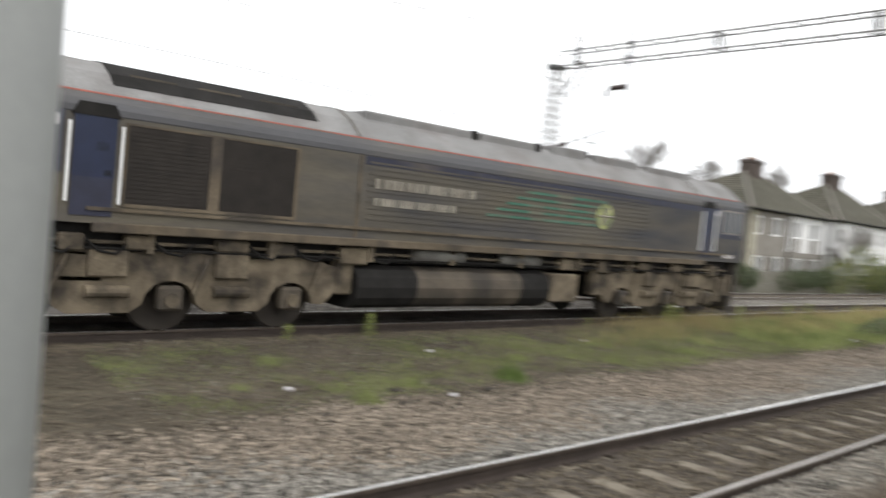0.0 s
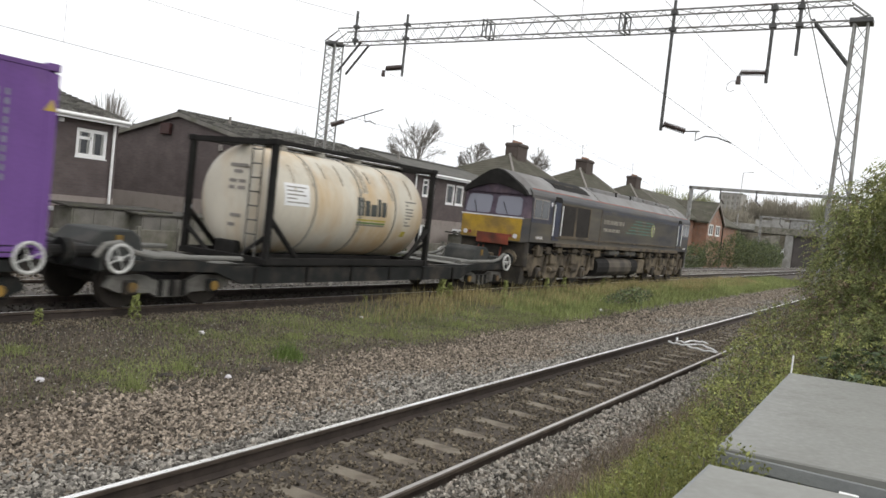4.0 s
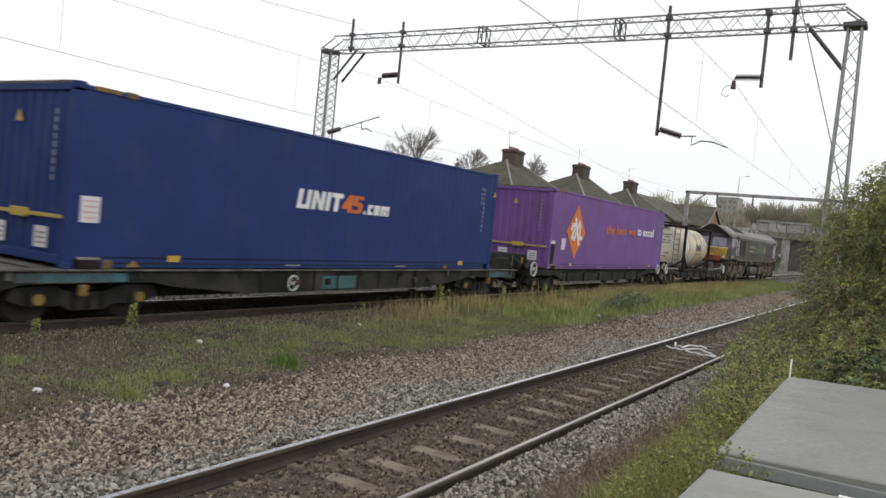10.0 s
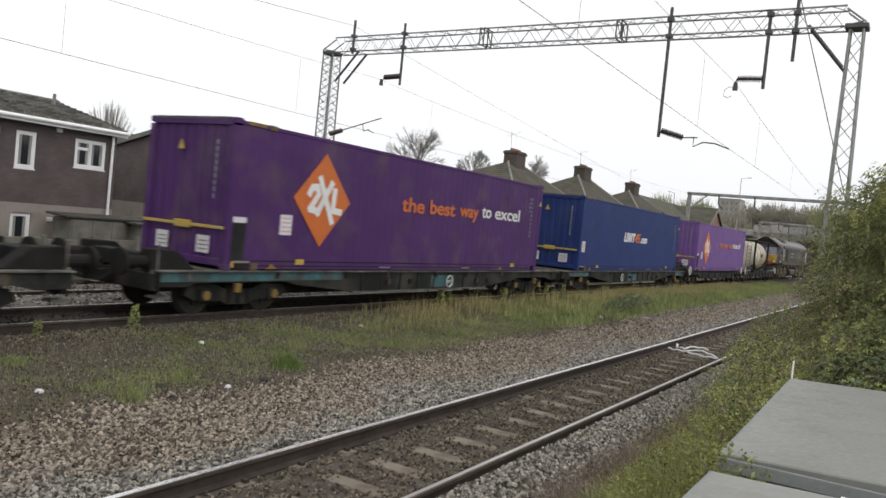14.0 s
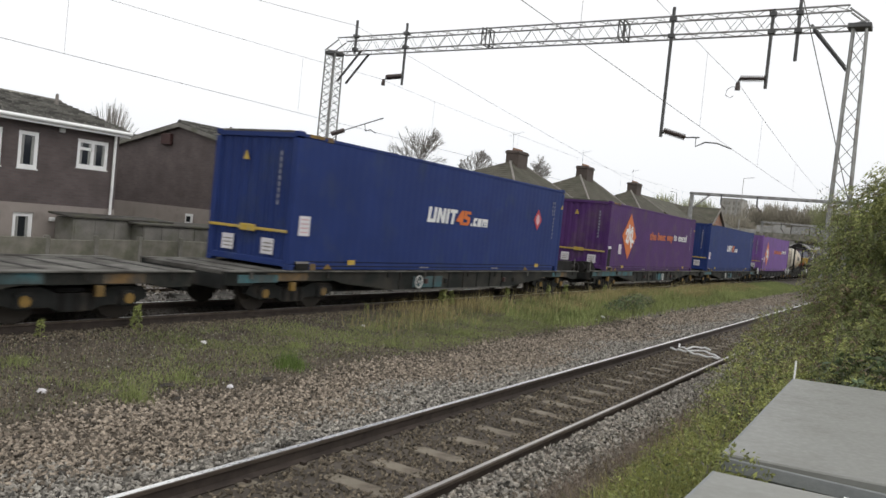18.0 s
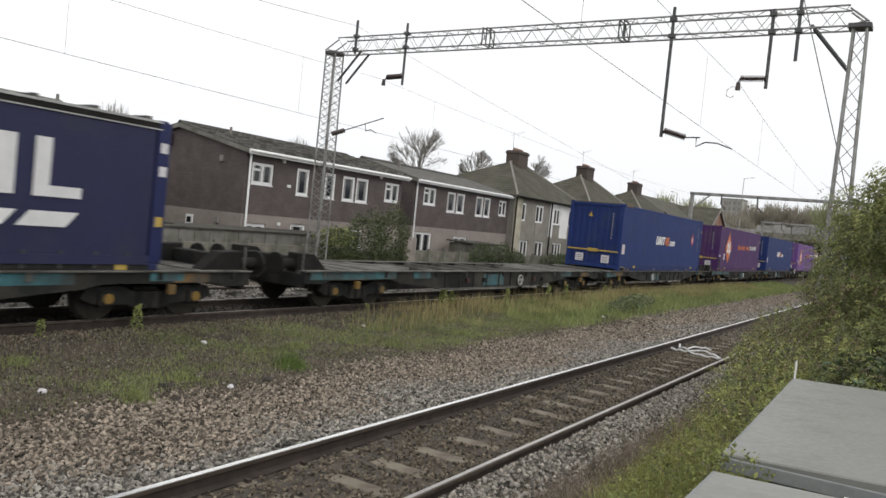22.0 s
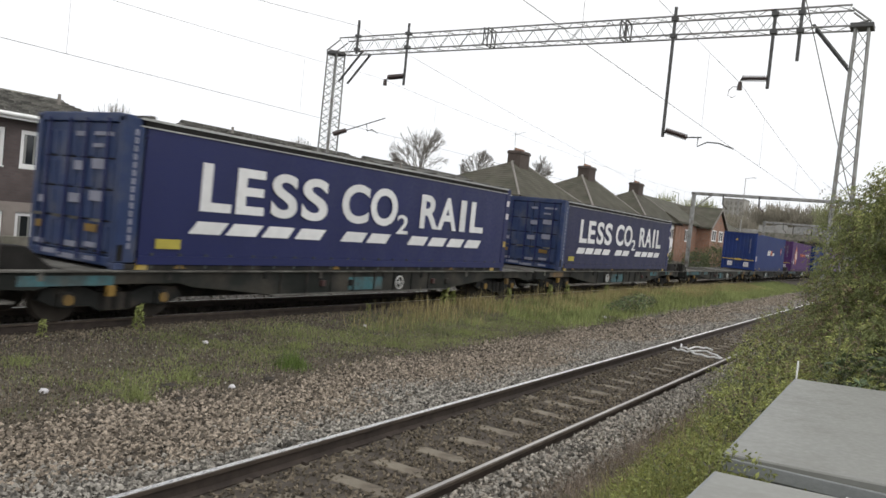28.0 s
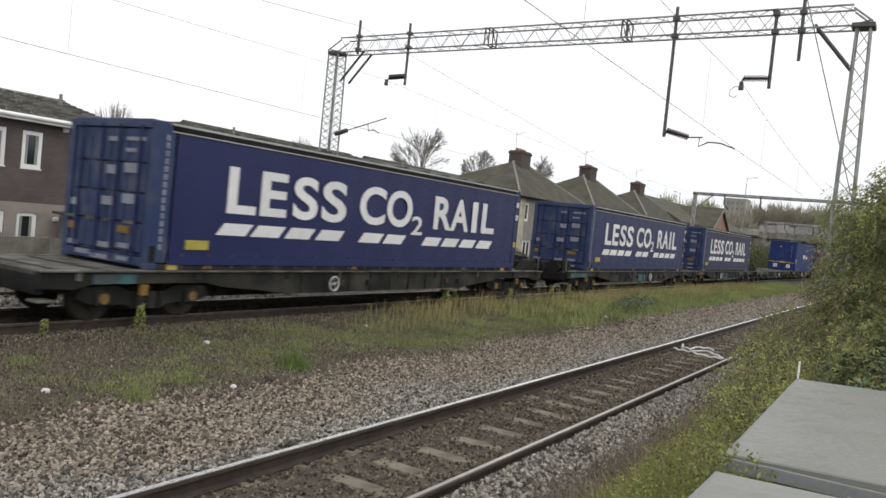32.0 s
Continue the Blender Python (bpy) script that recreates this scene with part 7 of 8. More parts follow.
    for y, z, w in ((-0.45, 2.75, 0.5), (-0.3, 2.62, 0.25), (-0.4, 2.42, 0.18), (-0.15, 2.42, 0.2), (-0.4, 2.28, 0.2), (-0.1, 2.28, 0.16), (-0.35, 1.7, 0.3), (-0.2, 1.5, 0.2)):
        part("end_print", box(B(), -2.912, -2.898, y, y + w, z, z + 0.07), M["lead"], t)
    return rolling(t, x)


tank_container(-7.64)

# ---- ballast, grass and bushes ----
def patchy(x, y, s, seed=0):
    """Smooth values from 0 to 1 for patches of growth."""
    a = np.sin(x * s + seed) * np.cos(y * s * 1.3 - seed * 2) + np.sin(x * s * 2.3 + y * s * 1.7 + seed * 3) * 0.6 + np.sin(x * s * 0.6 - y * s * 2.9 + seed) * 0.5
    return np.clip(a / 3.4 + 0.5, 0, 1)


def scatter_stones(name, n, x0, x1, y0, y1, size, material, label, keep=None, lift=0.0):
    x, y = rng.uniform(x0, x1, n), rng.uniform(y0, y1, n)
    if keep is not None:
        k = keep(x, y)
        x, y = x[k], y[k]
    n = len(x)
    z = ground_z(y) + lift + rng.uniform(-0.012, 0.028, n)
    base = np.array([(1, 0, 0), (-1, 0, 0), (0, 1, 0), (0, -1, 0), (0, 0, 1), (0, 0, -1)], float)
    tri = np.array([(0, 2, 4), (2, 1, 4), (1, 3, 4), (3, 0, 4), (2, 0, 5), (1, 2, 5), (3, 1, 5), (0, 3, 5)])
    pts = base[None] * (size * rng.uniform(0.5, 1.15, (n, 1, 1))) * rng.uniform(0.55, 1.2, (n, 6, 1)) + rng.normal(0, size * 0.22, (n, 6, 3))
    pts[:, :, 2] *= 0.75
    # a random turn about two axes
    for ax in ((0, 1), (1, 2)):
        a = rng.uniform(0, 6.283, n)
        c, s = np.cos(a)[:, None], np.sin(a)[:, None]
        u, v = pts[:, :, ax[0]].copy(), pts[:, :, ax[1]].copy()
        pts[:, :, ax[0]], pts[:, :, ax[1]] = c * u - s * v, s * u + c * v
    pts += np.stack([x, y, z], -1)[:, None, :]
    faces = (tri[None] + (np.arange(n) * 6)[:, None, None]).reshape(-1, 3)
    return tagged(new(name, cloud_mesh(name, pts.reshape(-1, 3), faces, material)), label, "ballast", kind="stuff")


def off_rails(y, track=TRACK_NEAR):
    d = np.abs(np.abs(y - track) - 0.7525)
    return d > 0.10


def on_sleeper(x, y):
    f = (x - 2.13) / 0.68
    d = np.abs(y - TRACK_NEAR)
    bare = (d < 0.19 + 0.08 * np.sin(x * 7) * np.sin(x * 2.3)) | ((d > 0.53) & (d < 1.0) & (rng.uniform(0, 1, len(x)) < 0.6))
    return (np.abs(f - np.round(f)) * 0.68 < 0.125) & bare


def grey_zone(x, y):
    edge = 6.3 + 0.5 * np.sin(x * 0.8) + 0.3 * np.sin(x * 2.1) + rng.normal(0, 0.35, len(x))
    return off_rails(y) & ~on_sleeper(x, y) & (y < edge)


def pink_zone(x, y):
    lo = 6.0 + 0.5 * np.sin(x * 0.8) + 0.3 * np.sin(x * 2.1) + rng.normal(0, 0.35, len(x))
    return (y > lo) & (y < 7.85 + 0.25 * np.sin(x * 1.3) + rng.normal(0, 0.18, len(x)))


def between_rails(x, y):
    return off_rails(y) & ~on_sleeper(x, y)


def outside_rails(x, y):
    return grey_zone(x, y) & (np.abs(y - TRACK_NEAR) > 0.72)


scatter_stones("ballast_between", 19000, 1.2, 22, 3.35, 4.82, 0.026, M["stone_dirty"], "oily brown ballast between the near rails", between_rails)
scatter_stones("ballast_between_far", 9000, 22, 60, 3.35, 4.82, 0.035, M["stone_dirty"], "oily brown ballast between the near rails", between_rails)
scatter_stones("ballast_grey", 72000, 1.2, 20, 2.7, 7.0, 0.032, M["stone"], "loose grey granite ballast stones", outside_rails)
scatter_stones("ballast_shoulder", 18000, 1.2, 24, 2.15, 3.24, 0.029, M["stone_pale"], "pale fresh ballast on the near shoulder")
scatter_stones("ballast_pink", 54000, 1.2, 20, 5.6, 8.3, 0.033, M["stone_pink"], "loose pinkish brown ballast stones", pink_zone)
scatter_stones("ballast_grey_far", 36000, 20, 60, 2.7, 7.0, 0.045, M["stone"], "loose grey granite ballast stones", outside_rails)
scatter_stones("ballast_pink_far", 26000, 20, 60, 5.6, 8.3, 0.045, M["stone_pink"], "loose pinkish brown ballast stones", pink_zone)
scatter_stones("grit", 66000, 1.5, 26, 7.6, 11.6, 0.019, M["grit"], "small dark gravel on bare earth")
scatter_stones("grit_pale", 9000, 3.5, 40, 7.9, 11.65, 0.018, M["stone"], "scattered pale gravel on bare earth")
scatter_stones("main_ballast", 13000, 1.5, 45, 11.0, 11.66, 0.026, M["stone_dirty"], "dirty brown ballast beside the rail")
scatter_stones("main_ballast_inner", 9500, 0.5, 60, 11.55, 13.3, 0.04, M["oily"], "ballast between rails, blackened to stand for shade under the train", lambda x, y: off_rails(y, TRACK_MAIN))
scatter_stones("far_ballast_inner", 8000, 3.5, 60, 14.9, 16.9, 0.045, M["grit"], "dark ballast between the far rails", lambda x, y: off_rails(y, TRACK_FAR))
scatter_stones("far_ballast", 9000, 5, 70, 13.3, 15.1, 0.05, M["stone"], "pale ballast between the far tracks")


def blades(name, x, y, height, width, material, label, lean=0.35, z=None, category="grass"):
    """Thin tapering blades rooted at x, y."""
    n = len(x)
    z = ground_z(y) - 0.01 if z is None else z
    a = rng.uniform(0, 6.283, n)
    h = height * rng.uniform(0.45, 1.15, n)
    w = width * rng.uniform(0.6, 1.3, n)
    dx, dy = np.cos(a), np.sin(a)
    b = rng.uniform(0, 6.283, n)
    tilt = np.abs(rng.normal(0, lean, n))
    mx, my = np.cos(b) * tilt * h, np.sin(b) * tilt * h
    p = np.stack([np.stack([x - dx * w, y - dy * w, z], -1), np.stack([x + dx * w, y + dy * w, z], -1),
                  np.stack([x + dx * w * 0.7 + mx * 0.35, y + dy * w * 0.7 + my * 0.35, z + h * 0.55], -1), np.stack([x - dx * w * 0.7 + mx * 0.35, y - dy * w * 0.7 + my * 0.35, z + h * 0.55], -1),
                  np.stack([x + mx, y + my, z + h * (1 - 0.3 * tilt)], -1)], 1)
    o = np.arange(n) * 5
    quads = np.stack([o, o + 1, o + 2, o + 3], -1).tolist()
    tris = np.stack([o + 3, o + 2, o + 4], -1).tolist()
    me = bpy.data.meshes.new(name)
    me.from_pydata(p.reshape(-1, 3).tolist(), [], quads + tris)
    me.materials.append(material)
    return tagged(new(name, me), label, category, kind="stuff")


def grass_spots(n, x0, x1, y0, y1, dens):
    x, y = rng.uniform(x0, x1, n), rng.uniform(y0, y1, n)
    k = rng.uniform(0, 1, n) < dens(x, y)
    return x[k], y[k]


def strip_density(x, y):
    p = patchy(x, y, 0.9, 1.7) * 0.6 + patchy(x, y, 2.6, 0.4) * 0.45
    more = np.clip((x - 4) / 14, 0.20, 1)
    band = np.clip((y - 7.9) / 0.7, 0, 1) * np.clip((11.35 - y) / 0.5, 0, 1)
    return np.clip((p - 0.56 + 0.5 * more) * 2.6, 0.05, 1) * band


gx, gy = grass_spots(120000, 3.5, 26, 7.8, 11.3, strip_density)
blades("strip_grass", gx, gy, 0.085, 0.0045, M["grass"], "short patchy green grass on the strip", 0.5)
gx, gy = grass_spots(52000, 20, 75, 7.7, 11.5, strip_density)
blades("strip_grass_far", gx, gy, 0.30, 0.010, M["grass"], "rough green grass further along the strip", 0.4)


def dry_density(x, y):
    return np.clip(patchy(x, y, 0.7, 4.1) - 0.22, 0, 1) * np.clip((x - 13) / 8, 0.0, 1) * np.clip((y - 9.2) / 1.2, 0, 1)


gx, gy = grass_spots(120000, 6, 60, 8.6, 11.55, dry_density)
blades("dry_grass", gx, gy, 0.38, 0.0055, M["dry"], "tall dry straw-coloured grass beside the rail", 0.3)
gx, gy = grass_spots(2600, 17, 44, 10.2, 11.5, lambda x, y: np.clip(patchy(x, y, 1.1, 2.6) * 1.3 - 0.35, 0, 1))
blades("seed_stalks", gx, gy, 0.68, 0.0055, M["dry"], "tall pale seed stalks beside the rail", 0.22)
gx, gy = grass_spots(24000, 4, 24, 7.9, 11.4, lambda x, y: np.clip(patchy(x, y, 1.6, 6.0) - 0.36, 0, 1))
blades("dead_stems", gx, gy, 0.16, 0.0028, M["dead"], "thin dead brown stems on bare earth", 0.4)


def leaves(name, centres, size, material, parent=None, label="", droop=0.0):
    """Small folded leaves at the given points."""
    c = np.asarray(centres)
    n = len(c)
    u = rng.normal(0, 1, (n, 3))
    u[:, 2] -= droop
    u /= np.linalg.norm(u, axis=1)[:, None]
    v = rng.normal(0, 1, (n, 3))
    v -= (v * u).sum(1)[:, None] * u
    v /= np.linalg.norm(v, axis=1)[:, None]
    w = np.cross(u, v)
    s = (size * rng.uniform(0.55, 1.3, n))[:, None]
    p = np.stack([c - u * s, c + v * s * 0.42 + w * s * 0.12, c + u * s, c - v * s * 0.42 + w * s * 0.12], 1)
    o = np.arange(n) * 4
    faces = np.concatenate([np.stack([o, o + 1, o + 2], -1), np.stack([o, o + 2, o + 3], -1)])
    ob = new(name, cloud_mesh(name, p.reshape(-1, 3), faces, material))
    if parent is not None:
        ob.parent = parent
    return tagged(ob, label)


def blob(n, x, y, z, rx, ry, rz, hollow=0.55):
    """Points towards the skin of a lumpy mass."""
    d = rng.normal(0, 1, (n, 3))
    d /= np.linalg.norm(d, axis=1)[:, None]
    lump = 1 + 0.16 * np.sin(d[:, 0] * 5 + x) * np.cos(d[:, 2] * 6 + y) + 0.12 * np.sin(d[:, 1] * 9 + d[:, 2] * 7 + z)
    r = (hollow + (1 - hollow) * rng.uniform(0, 1, n) ** 0.6) * lump
    return np.stack([x + d[:, 0] * rx * r, y + d[:, 1] * ry * r, z + d[:, 2] * rz * r], -1)


def twigs(bm, n, x, y, z, rx, ry, rz, length, r=0.006):
    for p in blob(n, x, y, z, rx, ry, rz, 0.4):
        d = Vector((p[0] - x, p[1] - y, (p[2] - z) + 0.6)).normalized() + Vector(rng.normal(0, 0.35, 3))
        rod(bm, p, Vector(p) + d * length * rng.uniform(0.4, 1.2), r, 3, r * 0.4)
    return bm


def sprays(name, roots, ways, length, per, leaf, material, parent=None, label="", sag=0.5, wide=0.42):
    """Sprigs that start at roots, go along ways and bend over, with drooping pointed leaves set alternately along them."""
    n = len(roots)
    ways = ways / np.linalg.norm(ways, axis=1)[:, None]
    run = (length * rng.uniform(0.55, 1.3, n))[:, None, None]
    f = ((np.arange(per) + rng.uniform(0.2, 0.8, (n, per))) / per)[:, :, None]
    pos = roots[:, None] + ways[:, None] * run * f
    pos[:, :, 2] -= (sag * run * f * f)[:, :, 0]
    side = np.cross(ways, rng.normal(0, 1, (n, 3)))
    side /= np.linalg.norm(side, axis=1)[:, None]
    sign = np.where(np.arange(per) % 2, 1.0, -1.0)[None, :, None]
    d = side[:, None] * sign + ways[:, None] * 0.6 + rng.normal(0, 0.35, (n, per, 3))
    d[:, :, 2] -= sag
    d = (d / np.linalg.norm(d, axis=2)[:, :, None]).reshape(-1, 3)
    c = pos.reshape(-1, 3)
    v = np.cross(d, rng.normal(0, 1, d.shape))
    v /= np.linalg.norm(v, axis=1)[:, None]
    w = np.cross(d, v)
    s = (leaf * rng.uniform(0.6, 1.35, len(c)))[:, None]
    p = np.stack([c, c + d * s * 0.42 + v * s * wide / 2 + w * s * 0.06, c + d * s, c + d * s * 0.42 - v * s * wide / 2 + w * s * 0.06], 1)
    o = np.arange(len(c)) * 4
    faces = np.concatenate([np.stack([o, o + 1, o + 2], -1), np.stack([o, o + 2, o + 3], -1)])
    ob = new(name, cloud_mesh(name, p.reshape(-1, 3), faces, material))
    if parent is not None:
        ob.parent = parent
    return tagged(ob, label)


def bush(name, label, base, lumps, size, mats, stems=6, twig=40, category="bush", droop=0.0, sprig=None):
    """lumps: (count, x, y, z, rx, ry, rz) in the bush's own space. sprig: length, leaves on each and leaf length, for bushes seen near by. mats: material, share and, for some, the lumps that carry it and the leaf scale."""
    t = thing(name, label, category, base)
    for i in range(stems):
        bm = B()
        l = lumps[i % len(lumps)]
        k = min(1.0, l[6])
        thick = 0.045 * k ** 1.6
        top = Vector((l[1], l[2], l[3])) + Vector(rng.normal(0, 0.12 * k, 3))
        foot = Vector((l[1] * 0.8 + rng.normal(0, 0.1 * k), l[2] * 0.8 + rng.normal(0, 0.08 * k), -0.1))
        mid = foot.lerp(top, 0.5) + Vector(rng.normal(0, 0.1 * k, 3))
        rod(bm, foot, mid, thick, 6, thick * 0.7)
        rod(bm, mid, top, thick * 0.7, 6, thick * 0.25)
        part("stem", bm, M["bark"], t)
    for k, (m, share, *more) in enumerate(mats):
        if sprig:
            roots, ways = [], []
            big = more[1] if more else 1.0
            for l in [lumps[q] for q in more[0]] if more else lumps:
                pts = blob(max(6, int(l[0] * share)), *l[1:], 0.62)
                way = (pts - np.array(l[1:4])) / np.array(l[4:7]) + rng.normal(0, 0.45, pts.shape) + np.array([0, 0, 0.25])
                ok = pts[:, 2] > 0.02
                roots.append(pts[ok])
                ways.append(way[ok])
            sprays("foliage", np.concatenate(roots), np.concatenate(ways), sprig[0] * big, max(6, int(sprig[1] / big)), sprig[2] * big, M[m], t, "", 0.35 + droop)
        else:
            pts = np.concatenate([blob(max(20, int(l[0] * share)), *l[1:]) for l in lumps])
            pts = pts[pts[:, 2] > 0.0]
            leaves("foliage", pts, size * (1.0 if k == 0 else 0.9), M[m], t, "", droop)
    # dark ivy leaves within paint the inner shade; the hedge keeps its own leaf
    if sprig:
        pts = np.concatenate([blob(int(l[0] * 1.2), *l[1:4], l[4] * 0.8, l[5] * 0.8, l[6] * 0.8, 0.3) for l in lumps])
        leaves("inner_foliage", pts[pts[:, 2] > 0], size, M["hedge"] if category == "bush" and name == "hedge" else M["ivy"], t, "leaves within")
    bm = B()
    for l in lumps:
        twigs(bm, max(3, twig // len(lumps)), l[1], l[2], l[3], l[4], l[5], l[6], min(l[4], l[6]) * 0.38, 0.0045)
    tagged(part("twig_mass", bm, M["twig"], t), kind="stuff")
    return t


# big hedge at the end of the cabinets
bush("hedge", "tall overgrown hedge with yellow-green leaves and bare twigs", (13.6, 0.08, 0.1),
     [(1250, 0.1, 0.58, 2.0, 1.4, 0.92, 0.90), (1050, -0.3, 0.38, 2.72, 1.05, 0.80, 0.66), (850, -0.3, -0.12, 3.12, 1.0, 0.74, 0.58), (1250, -0.9, 0.62, 1.25, 1.2, 0.80, 0.76), (800, -2.2, 0.28, 0.8, 1.0, 0.7, 0.6),
      (800, -1.2, -0.65, 2.2, 1.3, 0.9, 1.1), (600, -0.8, -1.0, 3.2, 1.3, 0.8, 0.8), (640, 1.8, 0.75, 1.2, 1.5, 0.7, 0.8), (440, 4.5, 1.05, 1.0, 1.9, 0.6, 0.8)],
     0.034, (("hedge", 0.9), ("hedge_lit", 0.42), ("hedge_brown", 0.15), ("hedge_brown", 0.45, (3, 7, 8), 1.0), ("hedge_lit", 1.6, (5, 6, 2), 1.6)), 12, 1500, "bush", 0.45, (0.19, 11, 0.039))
bush("bramble", "low tangle of brambles and nettles beside the track", (9.2, 1.3, 0.0),
     [(300, 0.6, 0.1, 0.50, 1.0, 0.52, 0.52), (270, -0.6, 0.08, 0.42, 0.9, 0.46, 0.48), (280, 1.8, 0.35, 0.5, 1.1, 0.6, 0.6), (240, 0.8, -0.55, 0.75, 1.0, 0.5, 0.6), (170, -1.5, -0.05, 0.35, 0.7, 0.42, 0.42)],
     0.022, (("weed", 0.5), ("hedge_lit", 0.3), ("hedge", 0.4), ("hedge_brown", 0.2)), 8, 260, sprig=(0.18, 9, 0.036))
bush("bramble", "low yellow-green weeds at the cabinet edge", (5.6, 1.45, -0.1),
     [(170, 0.9, 0.05, 0.30, 0.9, 0.42, 0.38), (160, -0.2, 0.05, 0.26, 0.8, 0.40, 0.34), (120, -1.2, 0.0, 0.30, 0.7, 0.40, 0.36), (100, 0.1, -0.45, 0.55, 0.9, 0.3, 0.45)],
     0.018, (("weed", 0.55), ("weed_pale", 0.3), ("hedge", 0.3), ("hedge_brown", 0.12)), 6, 120, sprig=(0.15, 9, 0.028))
bush("bramble", "tangle of brambles and dead weeds at the end of the bank", (14.9, 2.0, -0.3),
     [(330, -0.4, 0.1, 0.68, 1.3, 0.50, 0.55), (310, 1.2, 0.18, 0.80, 1.4, 0.55, 0.62), (270, 2.8, 0.4, 0.82, 1.5, 0.6, 0.62), (230, -2.2, 0.0, 0.42, 1.2, 0.42, 0.42)],
     0.024, (("weed", 0.3), ("hedge", 0.45), ("hedge_brown", 0.5)), 8, 420, sprig=(0.20, 9, 0.042))
bush("ivy", "large-leaved ivy beside the equipment cabinet", (10.6, 0.45, 0.2),
     [(110, 0, 0, 0.50, 0.7, 0.45, 0.34), (80, 0.9, -0.1, 0.55, 0.7, 0.4, 0.36)], 0.03, (("ivy", 0.8), ("ivy_pale", 0.5)), 4, 20, sprig=(0.2, 7, 0.10))


def weed_stand(n, x0, x1, y0, y1, height, leaf, mats, label):
    """Single-stemmed leafy weeds rooted on the bank."""
    for m, share in mats:
        x, y = grass_spots(int(n * share), x0, x1, y0, y1, lambda x, y: np.clip(0.25 + patchy(x, y, 1.7, len(m)) * 1.1, 0, 1))
        roots = np.stack([x, y, ground_z(y) - 0.02], -1)
        ways = np.stack([rng.normal(0, 0.28, len(x)), rng.normal(0.08, 0.28, len(x)), np.ones(len(x))], -1)
        tagged(sprays("weeds", roots, ways, height, 13, leaf, M[m], None, label, 0.16, 0.36), "", "weeds", kind="stuff")


weed_stand(800, 2.7, 9.5, 0.95, 2.15, 0.46, 0.038, (("weed", 0.5), ("hedge_lit", 0.3), ("hedge", 0.25), ("hedge_brown", 0.3)), "leafy nettles and weeds on the bank")
weed_stand(900, 9.0, 17, 1.3, 2.5, 0.5, 0.045, (("weed", 0.35), ("hedge", 0.45), ("hedge_brown", 0.3)), "leafy weeds further along the bank")
bush("creeper", "small creeper growing over the cabinet corner", (4.14, 0.62, 0.2),
     [(420, -0.03, 0.10, 0.88, 0.10, 0.20, 0.14), (300, 0.0, -0.22, 0.76, 0.09, 0.2, 0.12), (220, 0.12, 0.22, 0.92, 0.14, 0.1, 0.08)],
     0.016, (("weed", 0.6), ("weed_pale", 0.3)), 3, 20)
gx, gy = grass_spots(90000, 3.0, 18, 0.9, 2.2, lambda x, y: np.clip(1.25 - np.abs(y - 1.6) * 1.3, 0.05, 1))
blades("bank_grass", gx, gy, 0.42, 0.0042, M["weed"], "yellow-green grass on the bank", 0.45)
gx, gy = grass_spots(120000, 2.0, 20, 1.7, 2.78, lambda x, y: np.clip((2.78 - y) / 0.4, 0, 1) * np.clip(1.3 - (x - 5) / 9, 0.25, 1))
blades("bank_dead_grass", gx, gy, 0.24, 0.0024, M["dead"], "brown withered stems at the ballast edge", 0.95)
gx, gy = grass_spots(3400, 3.0, 16, 0.95, 2.35, lambda x, y: patchy(x, y, 1.3, 2.2))
blades("bank_stalks", gx, gy, 0.62, 0.0034, M["dry"], "pale dry stalks standing among the weeds", 0.3)
gx, gy = grass_spots(5000, 3.0, 12, 1.5, 2.5, lambda x, y: 0.6 * np.ones(len(x)))
blades("bank_dry_grass", gx, gy, 0.28, 0.003, M["dry"], "dry straw-coloured stems on the bank", 0.4)


def weed_plant(x, y, h, n, material="weed_pale"):
    t = thing("weed", "tall pale green weed growing beside the rail", "weed", (x, y, float(ground_z(y)) - 0.02), "weeds beside the rail")
    part("stem", rod(B(), (0, 0, 0), (0.01, 0, h), 0.008, 5, 0.004), M["weed"], t)
    zz = rng.uniform(0.1, 1, n) ** 0.9 * h
    rr = 0.16 * h * (1.25 - zz / h) + 0.02
    a = rng.uniform(0, 6.283, n)
    leaves("leaves", np.stack([np.cos(a) * rr, np.sin(a) * rr, zz], -1), 0.05 * h / 0.45, M[material], t)


for wx, wy, wh, wn in ((8.6, 11.32, 0.46, 90), (6.85, 11.25, 0.32, 50), (18.55, 11.3, 0.62, 110), (18.9, 11.25, 0.5, 80), (22.5, 11.3, 0.5, 80), (25.5, 11.2, 0.55, 60), (26.6, 11.0, 0.6, 60), (14.8, 11.1, 0.3, 40), (31.0, 11.1, 0.5, 60)):
    weed_plant(wx, wy, wh, wn)


def tuft(x, y, h, n, spread, m="grass"):
    gx, gy = x + rng.normal(0, spread, n), y + rng.normal(0, spread, n)
    t = blades("grass_tuft", gx, gy, h * np.exp(-((gx - x) ** 2 + (gy - y) ** 2) / (3 * spread * spread)) + 0.04, 0.004, M[m], "dense bright green grass tuft", 0.55)
    t["category"] = "grass tuft"


